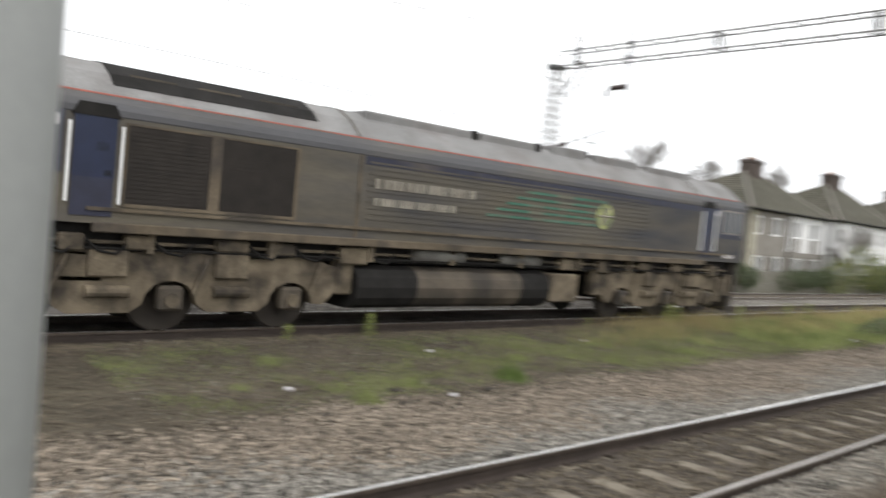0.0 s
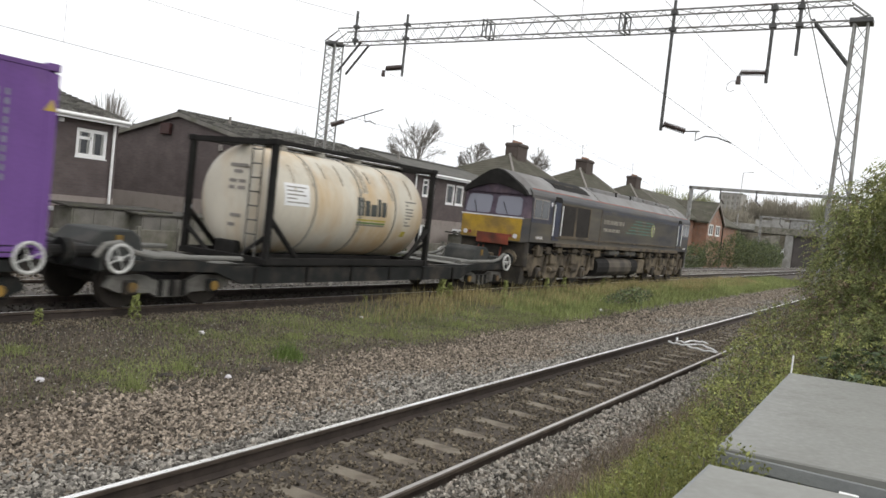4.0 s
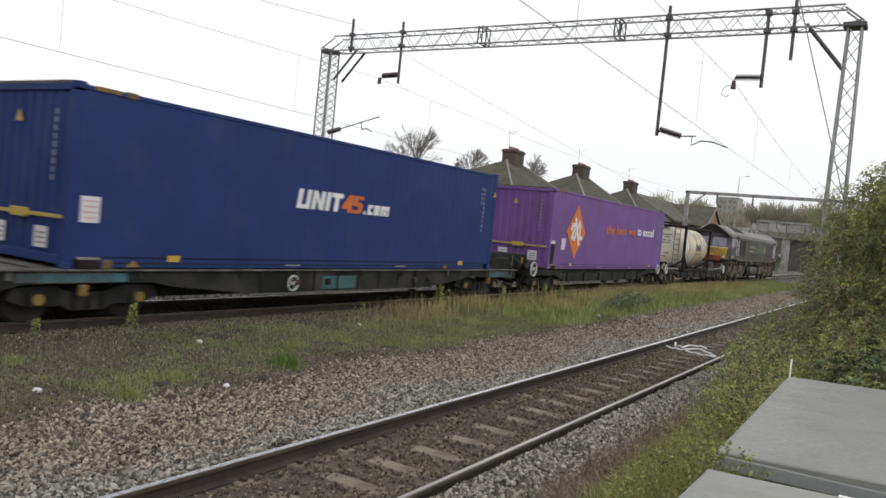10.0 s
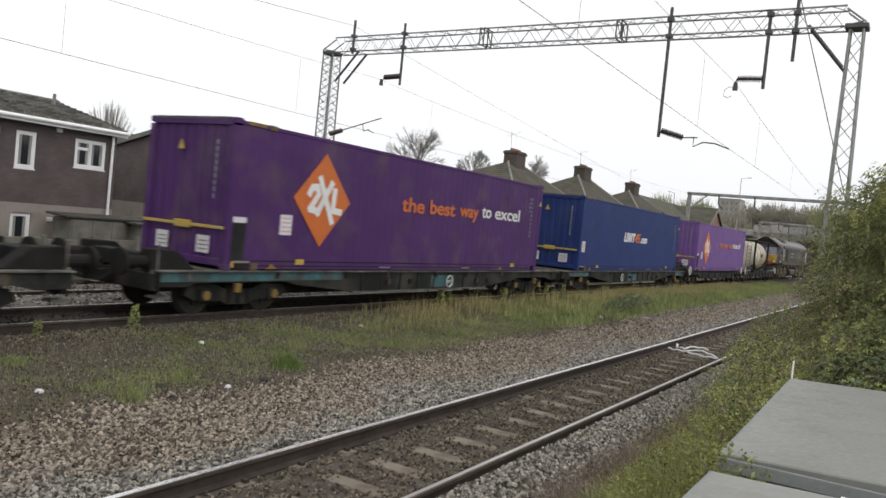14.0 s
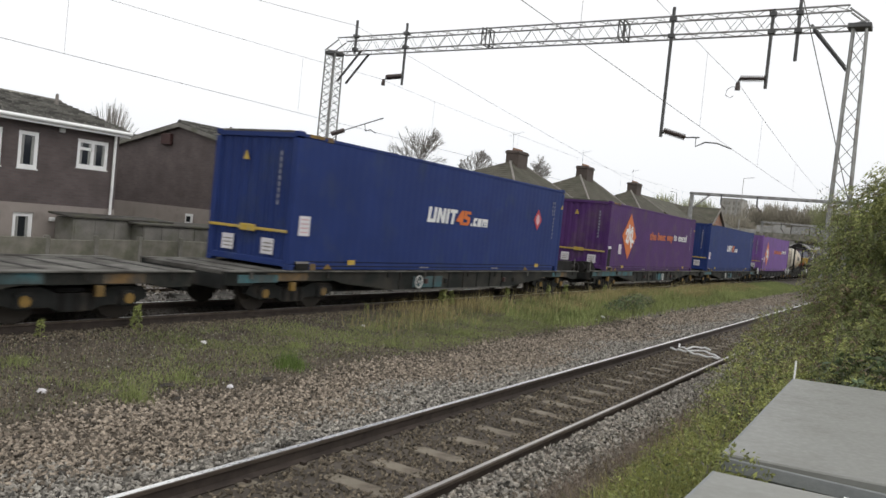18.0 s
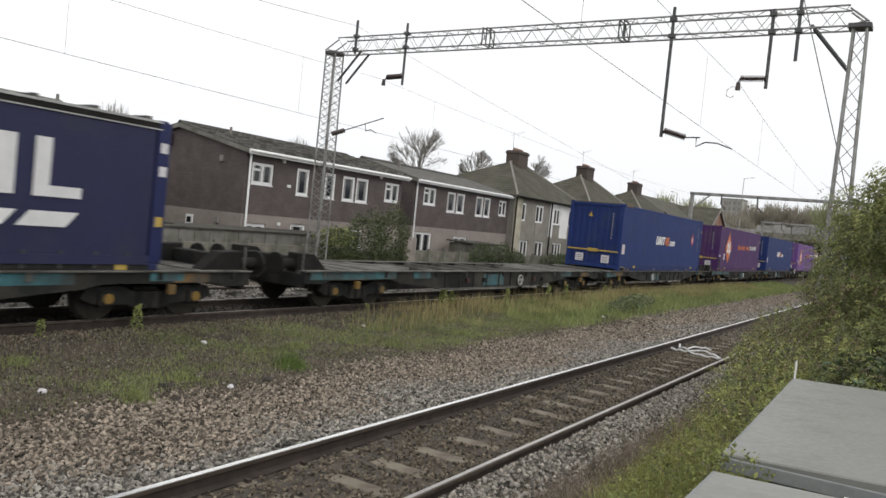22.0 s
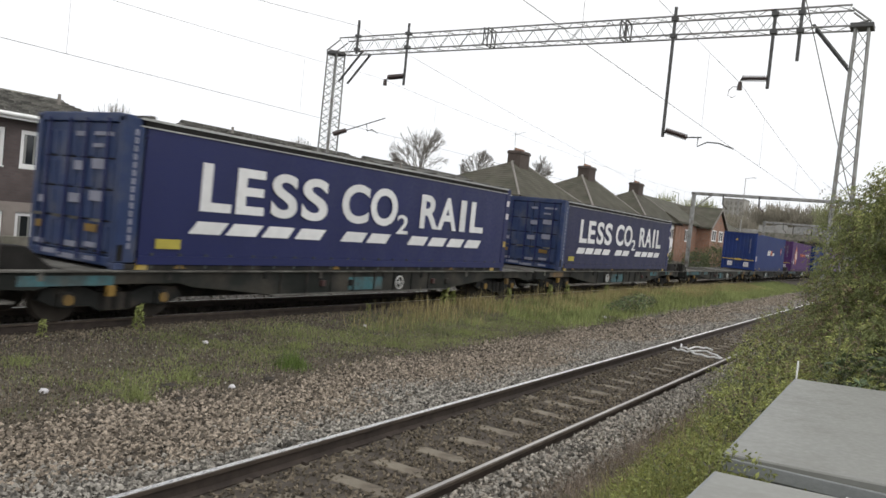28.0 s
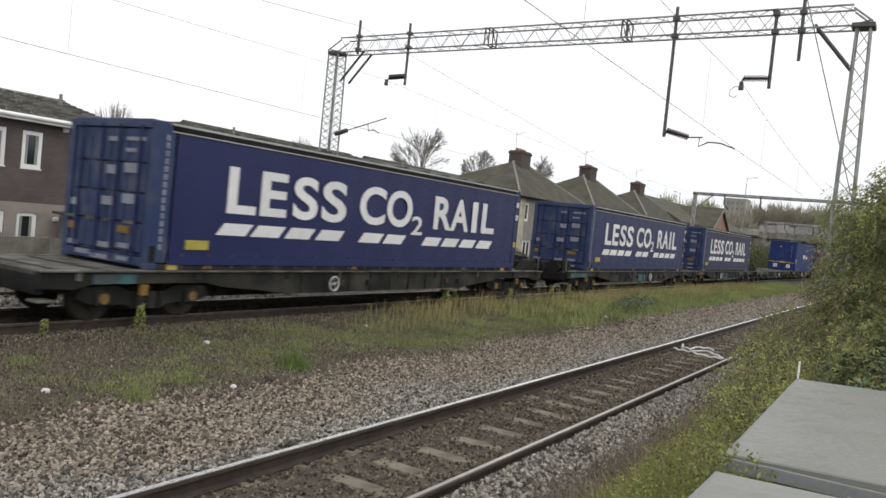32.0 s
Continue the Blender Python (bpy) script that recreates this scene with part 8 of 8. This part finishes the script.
for tx, ty, th, tn, ts in ((9.3, 8.4, 0.34, 420, 0.17), (6.15, 8.0, 0.30, 260, 0.13), (12.7, 8.8, 0.2, 240, 0.16), (7.4, 8.6, 0.2, 150, 0.12), (5.9, 10.2, 0.16, 150, 0.14), (10.6, 9.4, 0.2, 200, 0.16), (15.6, 8.9, 0.22, 260, 0.2), (22.6, 9.2, 0.25, 260, 0.25), (8.1, 9.6, 0.13, 110, 0.11), (11.4, 10.1, 0.15, 120, 0.13), (13.9, 9.9, 0.17, 140, 0.16), (17.4, 9.6, 0.2, 170, 0.2), (4.9, 9.1, 0.12, 90, 0.1)):
    tuft(tx, ty, th, int(tn * (1.4 if tx == 9.3 else 1)), ts, "tuft" if tx in (9.3, 22.6) else "grass")
bush("strip_bush", "low dark green bush on the grass strip", (27.4, 8.8, -0.35), [(700, 0, 0, 0.30, 1.0, 0.5, 0.36), (600, 1.5, 0.25, 0.28, 1.1, 0.5, 0.34), (500, 2.9, 0.4, 0.22, 0.9, 0.4, 0.28), (500, -1.1, 0.05, 0.22, 0.8, 0.4, 0.28)], 0.045, (("ivy_pale", 0.5), ("hedge", 0.8), ("ivy", 0.3), ("dead", 0.3)), 4, 120)

# bushes along the garden fence
for bx, by, lumps, mats, lab in (
        (25.6, 19.0, [(1000, -2.6, 0, 1.35, 1.0, 0.5, 0.85), (2200, -0.8, 0, 1.5, 1.4, 0.6, 1.45), (2200, 0.9, 0, 1.65, 1.2, 0.6, 1.55), (600, 1.5, 0.1, 0.7, 0.8, 0.5, 0.8), (700, -1.6, 0.1, 0.6, 1.2, 0.5, 0.7)], (("ivy", 1.0), ("hedge", 0.2)), "dark evergreen bush by the garden fence"),
        (23.2, 19.2, [(700, 0, 0, 1.75, 1.1, 0.5, 0.42)], (("hedge_lit", 0.9),), "yellow-green shrub top by the garden fence"),
        (36.6, 19.3, [(900, -1.5, 0, 1.2, 1.2, 0.35, 0.7), (900, 0.6, 0, 1.25, 1.2, 0.35, 0.7), (700, 2.4, 0, 1.0, 1.0, 0.35, 0.6)], (("ivy", 0.8), ("ivy_pale", 0.3)), "ivy hanging over the garden fence"),
        (43.8, 19.2, [(700, 0, 0, 0.9, 1.6, 0.4, 0.7)], (("ivy", 0.8),), "ivy over the garden fence"),
        (52.5, 18.9, [(1100, 0, 0, 1.9, 2.2, 0.8, 1.5), (900, -3.0, 0, 1.2, 1.8, 0.7, 1.2), (900, 2.6, 0, 1.6, 1.8, 0.7, 1.4)], (("weed", 0.35), ("ivy", 0.6)), "green bush in front of the white houses"),
        (47.2, 19.2, [(900, -1.6, 0, 1.0, 1.5, 0.4, 0.6), (900, 1.0, 0, 1.1, 1.5, 0.4, 0.65)], (("ivy", 0.9), ("ivy_pale", 0.3)), "ivy hanging over the garden fence"),
        (57.5, 19.0, [(900, -1.2, 0, 1.2, 1.6, 0.5, 0.9), (900, 1.4, 0, 1.4, 1.6, 0.5, 1.1)], (("ivy", 0.8), ("weed", 0.3)), "dark green bush over the garden fence"),
        (63.5, 18.8, [(900, -2.5, 0, 1.4, 2.4, 0.7, 1.3), (900, 1.5, 0, 1.5, 2.4, 0.7, 1.4)], (("ivy", 0.95), ("hedge", 0.25)), "dark scrub beside the far track"),
        (82, 18.9, [(900, -5, 0, 1.2, 4.5, 0.8, 1.3), (900, 3, 0, 1.6, 5, 0.8, 1.7)], (("ivy", 0.95), ("hedge", 0.25)), "dark scrub beside the far track"),
        (103, 19.2, [(900, -5, 0, 2.2, 6, 1, 2.2), (900, 6, 0, 2.0, 7, 1, 2.1)], (("ivy", 0.95), ("hedge", 0.25)), "dark scrub beside the far track"),
        (140, 27.5, [(1500, 0, 0.6, 2.6, 3, 2.6, 2.9), (1500, 1, 4.6, 3.0, 3, 2.8, 3.2), (1000, -1, -3.2, 1.7, 2, 1.4, 2.0)], (("ivy", 0.95), ("hedge", 0.25)), "dark evergreen trees hiding the end of the bridge"),
        (128, 20, [(900, -6, 0, 2.0, 8, 1.2, 2.2), (900, 7, 0.5, 1.8, 8, 1.2, 2.0)], (("ivy", 0.95), ("hedge", 0.25)), "dark scrub near the bridge")):
    far = bx / 26
    lumps = [(int(l[0] * (2.2 if far < 2 else 3.2)), *l[1:]) for l in lumps]
    bush("bush", lab, (bx, by, -0.5), lumps, 0.05 * max(1, far * 0.55), mats, 5, 60)


# ---- bare trees ----
def bare_tree(x, y, z, top, low, radius, label, seed=1, thick=0.12):
    """Leafless tree whose crown fills an upright oval from low to top above its foot."""
    r = np.random.default_rng(seed)
    t = thing("tree", label, "tree", (x, y, z))
    zc, rz = (top + low) / 2, (top - low) / 2
    fork = Vector((0, 0, low + rz * 0.25))
    part("trunk", rod(B(), (0, 0, 0), fork, thick, 7, thick * 0.6), M["bark"], t)
    limbs = B()

    def grow(p, d, length, rad, lev):
        q = p + d * length
        e = (q.x / radius) ** 2 + (q.y / radius) ** 2 + ((q.z - zc) / rz) ** 2
        if e > 1.0:
            q = p + d * length * max(0.35, 1.5 - 0.8 * e)
        m = p.lerp(q, 0.5) + Vector(r.normal(0, length * 0.03, 3))
        rod(limbs, p, m, rad, 5 if lev < 2 else 3, rad * 0.8)
        rod(limbs, m, q, rad * 0.8, 5 if lev < 2 else 3, rad * 0.55)
        if lev >= 4:
            return
        out = Vector((q.x / radius, q.y / radius, (q.z - zc) / rz))
        for i in range(4 if lev < 3 else 3):
            nd = (d * 1.1 + Vector(r.normal(0, 0.34, 3)) + out * 0.25).normalized()
            grow(p.lerp(q, r.uniform(0.35, 1.0)), nd, length * r.uniform(0.55, 0.80), max(rad * 0.55, 0.009), lev + 1)
    for i in range(13):
        a, up = i * 2.4 + r.uniform(-0.3, 0.3), radians(14 + 74 * ((i * 5) % 13) / 12)
        d = Vector((math.cos(a) * math.cos(up), math.sin(a) * math.cos(up), math.sin(up)))
        grow(fork - Vector((0, 0, r.uniform(0, rz * 0.2))), d, rz * r.uniform(0.75, 1.0), thick * 0.36, 0)
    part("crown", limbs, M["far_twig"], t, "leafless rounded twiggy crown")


bare_tree(53.0, 36, -0.8, 11.0, 5.8, 2.5, "leafless tree with a rounded crown behind the houses", seed=21)
bare_tree(62.6, 36, -0.8, 10.1, 6.6, 1.6, "small leafless tree behind the houses", seed=8)
bare_tree(75.4, 36, -0.8, 11.3, 7.0, 1.8, "leafless tree behind the hipped roofs", seed=11)
bare_tree(56.0, 20.6, -0.8, 5.0, 1.6, 1.3, "leafless garden tree before a white house", seed=17, thick=0.06)


def coppice(x, y, z, foot, top, radius, seed):
    """Cut-back tree: a stump with a fan of straight upright shoots."""
    r = np.random.default_rng(seed)
    t = thing("pollard_tree", "cut-back leafless tree with upright shoots behind the houses", "tree", (x, y, z))
    part("trunk", rod(B(), (0, 0, 0), (0, 0, foot), 0.13, 8, 0.10), M["bark"], t)
    sh = B()
    for i in range(130):
        a, k = r.uniform(0, 6.283), r.uniform(0, 1) ** 0.6
        p = Vector((math.cos(a) * 0.12, math.sin(a) * 0.12, foot - 0.1))
        q = Vector((math.cos(a) * radius * k, math.sin(a) * radius * k, foot + (top - foot) * (1 - 0.5 * k * k) * r.uniform(0.75, 1.0)))
        m = p.lerp(q, 0.4) + Vector((math.cos(a), math.sin(a), 0)) * radius * 0.12 * k
        rod(sh, p, m, 0.020, 4, 0.014)
        rod(sh, m, q, 0.014, 3, 0.008)
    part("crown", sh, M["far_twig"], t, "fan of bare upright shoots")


coppice(26.9, 39, -0.8, 5.4, 8.1, 1.5, 5)
coppice(38.8, 36, -0.8, 5.8, 7.9, 1.2, 13)

# distant woods behind the bridge: crowns of fine upright twigs
def brush(n, x, y, z, rx, ry, rz, length, width):
    """Quads for slender twigs that fan out and upwards through an oval crown."""
    c = blob(n, x, y, z, rx, ry, rz, 0.15)
    d = (c - np.array([x, y, z - rz * 1.1])) / np.array([rx, ry, rz]) + rng.normal(0, 0.3, c.shape)
    d[:, 2] += 0.5
    d *= (length * rng.uniform(0.5, 1.2, n) / np.linalg.norm(d, axis=1))[:, None]
    a = rng.uniform(0, 6.283, n)
    w = np.stack([np.cos(a), np.sin(a), np.zeros(n)], -1) * width
    return np.stack([c - w, c + w, c + d + w * 0.4, c + d - w * 0.4], 1)


def wood_mass(name, quads, material, label):
    p = np.concatenate(quads).reshape(-1, 3)
    o = np.arange(len(p) // 4) * 4
    ob = new(name, cloud_mesh(name, p, np.concatenate([np.stack([o, o + 1, o + 2], -1), np.stack([o, o + 2, o + 3], -1)]), material))
    return tagged(ob, label, "woods", kind="stuff")


wood, leafy = [], []
for i in range(92):
    wx, wy = (rng.uniform(275, 335), -8 + i * 1.25 + rng.normal(0, 1.5)) if i < 72 else (rng.uniform(185, 215), rng.uniform(30, 62))
    h = rng.uniform(17.5, 22.0) if i < 72 else rng.uniform(8, 11)
    if i < 72 and 57 < wy * 305 / wx < 70:
        h *= 0.45
    green = i % 4 == 1 or wy > 68
    (leafy if green else wood).append(brush(2400, wx, wy, h * 0.55, 4.2, 4.2, h * 0.42, 2.2, 0.09))
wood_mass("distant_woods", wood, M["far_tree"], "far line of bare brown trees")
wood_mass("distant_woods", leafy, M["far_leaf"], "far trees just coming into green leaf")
scrub = [blob(900, rng.uniform(262, 285), -14 + 2.4 * i, 2.0, 3.2, 2.6, 3.2, 0.25) for i in range(20)]
w = leaves("distant_scrub", np.concatenate(scrub), 0.4, M["ivy"], None, "dark scrub where the line curves away")
tagged(w, "", "scrub", kind="stuff")
# ---- lineside cabinets, column and litter ----
def cabinet(x0, x1, y0, y1, z, label, turn=(0, 0, 0)):
    c = thing("equipment_cabinet", label, "cabinet", turn, "lineside cabinets")
    lid = part("lid", prism(B(), [(y0, z - 0.075), (y0, z - 0.012), ((y0 + y1) / 2, z + 0.012), (y1, z - 0.012), (y1, z - 0.075)], x0, x1), M["cab_lid"], c, "pale grey sheet metal lid", bevel=0.008)
    part("lid_sheet", box(B(), x0 + 0.004, x1 - 0.004, y0 + 0.01, (y0 + y1) / 2 - 0.28, z - 0.03, z + 0.0085), M["cab_lid_worn"], lid, "second sheet of the lid, a shade darker") if x1 - x0 > 3 else None
    part("lid_seam", box(B(), x0 + 0.003, x1 - 0.003, (y0 + y1) / 2 - 0.28, (y0 + y1) / 2 - 0.275, z - 0.02, z + 0.0055), M["cab_edge"], lid)
    part("lid_lip", box(B(), x0 - 0.012, x1 + 0.012, y1 - 0.012, y1 + 0.012, z - 0.10, z - 0.015), M["cab_edge"], lid, bevel=0.004)
    part("lid_lip", box(B(), x0 - 0.014, x0 + 0.004, y0, y1, z - 0.10, z - 0.03), M["cab_edge"], lid, bevel=0.004)
    body = part("body", box(B(), x0 + 0.12, x1 - 0.12, y0 + 0.1, y1 - 0.12, 0.0, z - 0.076), M["cab_edge"], c, "dark grey cabinet body", bevel=0.02)
    for i in range(3):
        a = x0 + 0.2 + i * (x1 - x0 - 0.4) / 3
        part("door", box(B(), a, a + (x1 - x0 - 0.4) / 3 - 0.03, y1 - 0.125, y1 - 0.1, 0.1, z - 0.14), M["cab_edge"], body)
    part("vent", box(B(), x0 + 0.1, x0 + 0.13, y0 + 0.3, y1 - 0.4, z - 0.35, z - 0.2), M["black"], body)
    return c


cabinet(0, 3.22, -1.5, 0, 1.15, "long grey steel equipment cabinet with a flat lid", (4.26, 0.79, 0, 0, 0, 1.4))
cabinet(1.75, 3.88, -0.75, 0.75, 1.15, "grey steel equipment cabinet with a flat lid")
solid("marker_post", rod(B(), (0, 0, 0), (0.02, 0, 1.28), 0.008, 8), M["white"], "thin white marker post behind the cabinet", "post", (7.75, 0.9, -0.02))
part("bracket", box(B(), 3.9, 3.97, 0.12, 0.2, 1.06, 1.14), M["white"], thing("cable_tag", "small white tag at the cabinet gap", "tag"))


def column():
    c = thing("lamp_column", "plain grey steel lamp column on the platform", "lamp post", (0.33, 1.58, -0.2))
    part("shaft", rod(B(), (0, 0, 0), (0, 0, 6), 0.105, 32, 0.085), M["post"], c, smooth=True)
    part("base_sleeve", rod(B(), (0, 0, 0), (0, 0, 0.9), 0.125, 32), M["post"], c, smooth=True)
    part("lantern", box(B(), -0.15, 0.15, -0.6, 0.1, 5.95, 6.12), M["post"], c, bevel=0.03)


column()


def bond_cables():
    c = thing("bond_cables", "white cables lying across the near track", "cable", (0, 0, 0))
    runs = (((17.95, 4.72), (17.85, 4.52), (17.84, 4.31), (18.45, 4.20), (18.35, 4.0), (18.0, 3.79), (17.67, 3.50)),
            ((18.85, 4.76), (18.41, 4.64), (18.3, 4.46), (18.80, 4.40), (18.95, 4.2), (18.91, 3.99)),
            ((17.80, 4.24), (17.62, 4.0), (17.55, 3.72), (17.62, 3.52)))
    for k, pts in enumerate(runs):
        run = []
        for (xa, ya), (xb, yb) in zip(pts, pts[1:]):
            for q in range(4):
                f = q / 4
                f = f * f * (3 - 2 * f)
                run.append(Vector((xa + (xb - xa) * f, ya + (yb - ya) * q / 4, -0.135 + 0.012 * math.sin(xa * 5 + q + k))))
        part("cable", tube(B(), run, 0.021), M["letter"], c, "thick white cable")


bond_cables()
for i, (x, y, r) in enumerate(((9.2, 10.3, 0.06), (5.5, 8.9, 0.055), (24.1, 8.6, 0.08), (23.2, 8.5, 0.055), (7.6, 7.9, 0.05), (13.8, 10.4, 0.05))):
    bm = bmesh.new()
    bmesh.ops.create_icosphere(bm, subdivisions=2, radius=r)
    for v in bm.verts:
        v.co *= 1 + rng.normal(0, 0.12)
        v.co.z *= 0.7
    solid("stone", bm, M["sticker"], "pale stone lying on the rough strip", "stone", (x, y, float(ground_z(y)) + r * 0.3), "pale stones")

for x, y, r in ((6.9, 8.35, 0.13), (6.6, 7.75, 0.11), (8.35, 7.95, 0.12), (5.3, 7.7, 0.10), (7.7, 8.5, 0.08)):
    bm = bmesh.new()
    bmesh.ops.create_icosphere(bm, subdivisions=2, radius=r)
    for v in bm.verts:
        v.co *= 1 + rng.normal(0, 0.14)
        v.co.y *= 0.6
        v.co.z *= 0.3
    solid("stone", bm, M["front_grime"], "flat dark piece of rubble lying on the rough strip", "stone", (x, y, float(ground_z(y)) + r * 0.15), "dark rubble")


# ---- far things ----
def street_lamp(x, y, z, h, reach):
    c = thing("street_lamp", "tall pale street lamp near the bridge", "street lamp", (x, y, z))
    part("pole", rod(B(), (0, 0, 0), (0, 0, h * 0.55), 0.12, 8, 0.10), M["bridge"], c)
    part("pole_top", rod(B(), (0, 0, h * 0.55), (0, 0, h), 0.06, 8, 0.05), M["lead"], c)
    part("arm", rod(B(), (0, 0, h - 0.05), (0, reach * 0.7, h + 0.15), 0.03, 6), M["lead"], c)
    part("lantern", box(B(), -0.1, 0.1, min(reach * 0.6, reach), max(reach * 0.6, reach), h + 0.10, h + 0.20), M["lead"], c, bevel=0.04)


street_lamp(149, 29.4, -0.8, 16.6, -1.8)
street_lamp(116.5, 32.2, -0.8, 10.95, 1.0)


def tower_block():
    b = thing("tower_block", "hazy grey-brown tower block with a flat roof behind the trees", "building", (420, 82.2, -0.8))
    part("wall", box(B(), 0, 12, 0, 10.6, 0, 30.2), M["far_wall"], b)
    part("roof_edge", box(B(), -0.3, 12.3, -0.2, 10.8, 30.2, 30.7), M["bridge"], b)
    for i in range(5):
        part("pilaster", box(B(), -0.35, 0.0, 0.2 + i * 2.35, 0.85 + i * 2.35, 0, 30.1), M["bridge"] if i % 2 else M["far_wall"], b)
    for k in range(10):
        for i in range(4):
            w = part("window", box(B(), -0.12, 0.0, 1.15 + i * 2.35, 2.25 + i * 2.35, 1.3 + k * 2.9, 2.9 + k * 2.9), M["bridge"], b)
            part("pane", box(B(), -0.16, -0.12, 1.25 + i * 2.35, 2.15 + i * 2.35, 1.4 + k * 2.9, 2.8 + k * 2.9), M["lead"], w)


tower_block()


# ---- what moves ----
RUN = [(0, 0.0), (4, 22.10), (8, 44.07), (12, 65.45), (16, 86.30), (20, 106.90), (24, 127.53), (28, 148.22), (32, 168.97)]


def motions():
    """The whole train rolls along the main track towards +x at about 5.3 m/s, and its wheels turn."""
    for ob, x in TRAIN:
        walk(ob, [(t, pose(x + s, TRACK_MAIN, 0)) for t, s in RUN])
    times = [i * 0.12 for i in range(267)] + [32.0]
    way = np.interp(times, [t for t, s in RUN], [s for t, s in RUN])
    for ob, x, r in SPIN:
        walk(ob, [(t, pose(x, 0, r, 0, math.degrees(s / r), 0)) for t, s in zip(times, way)])


motions()
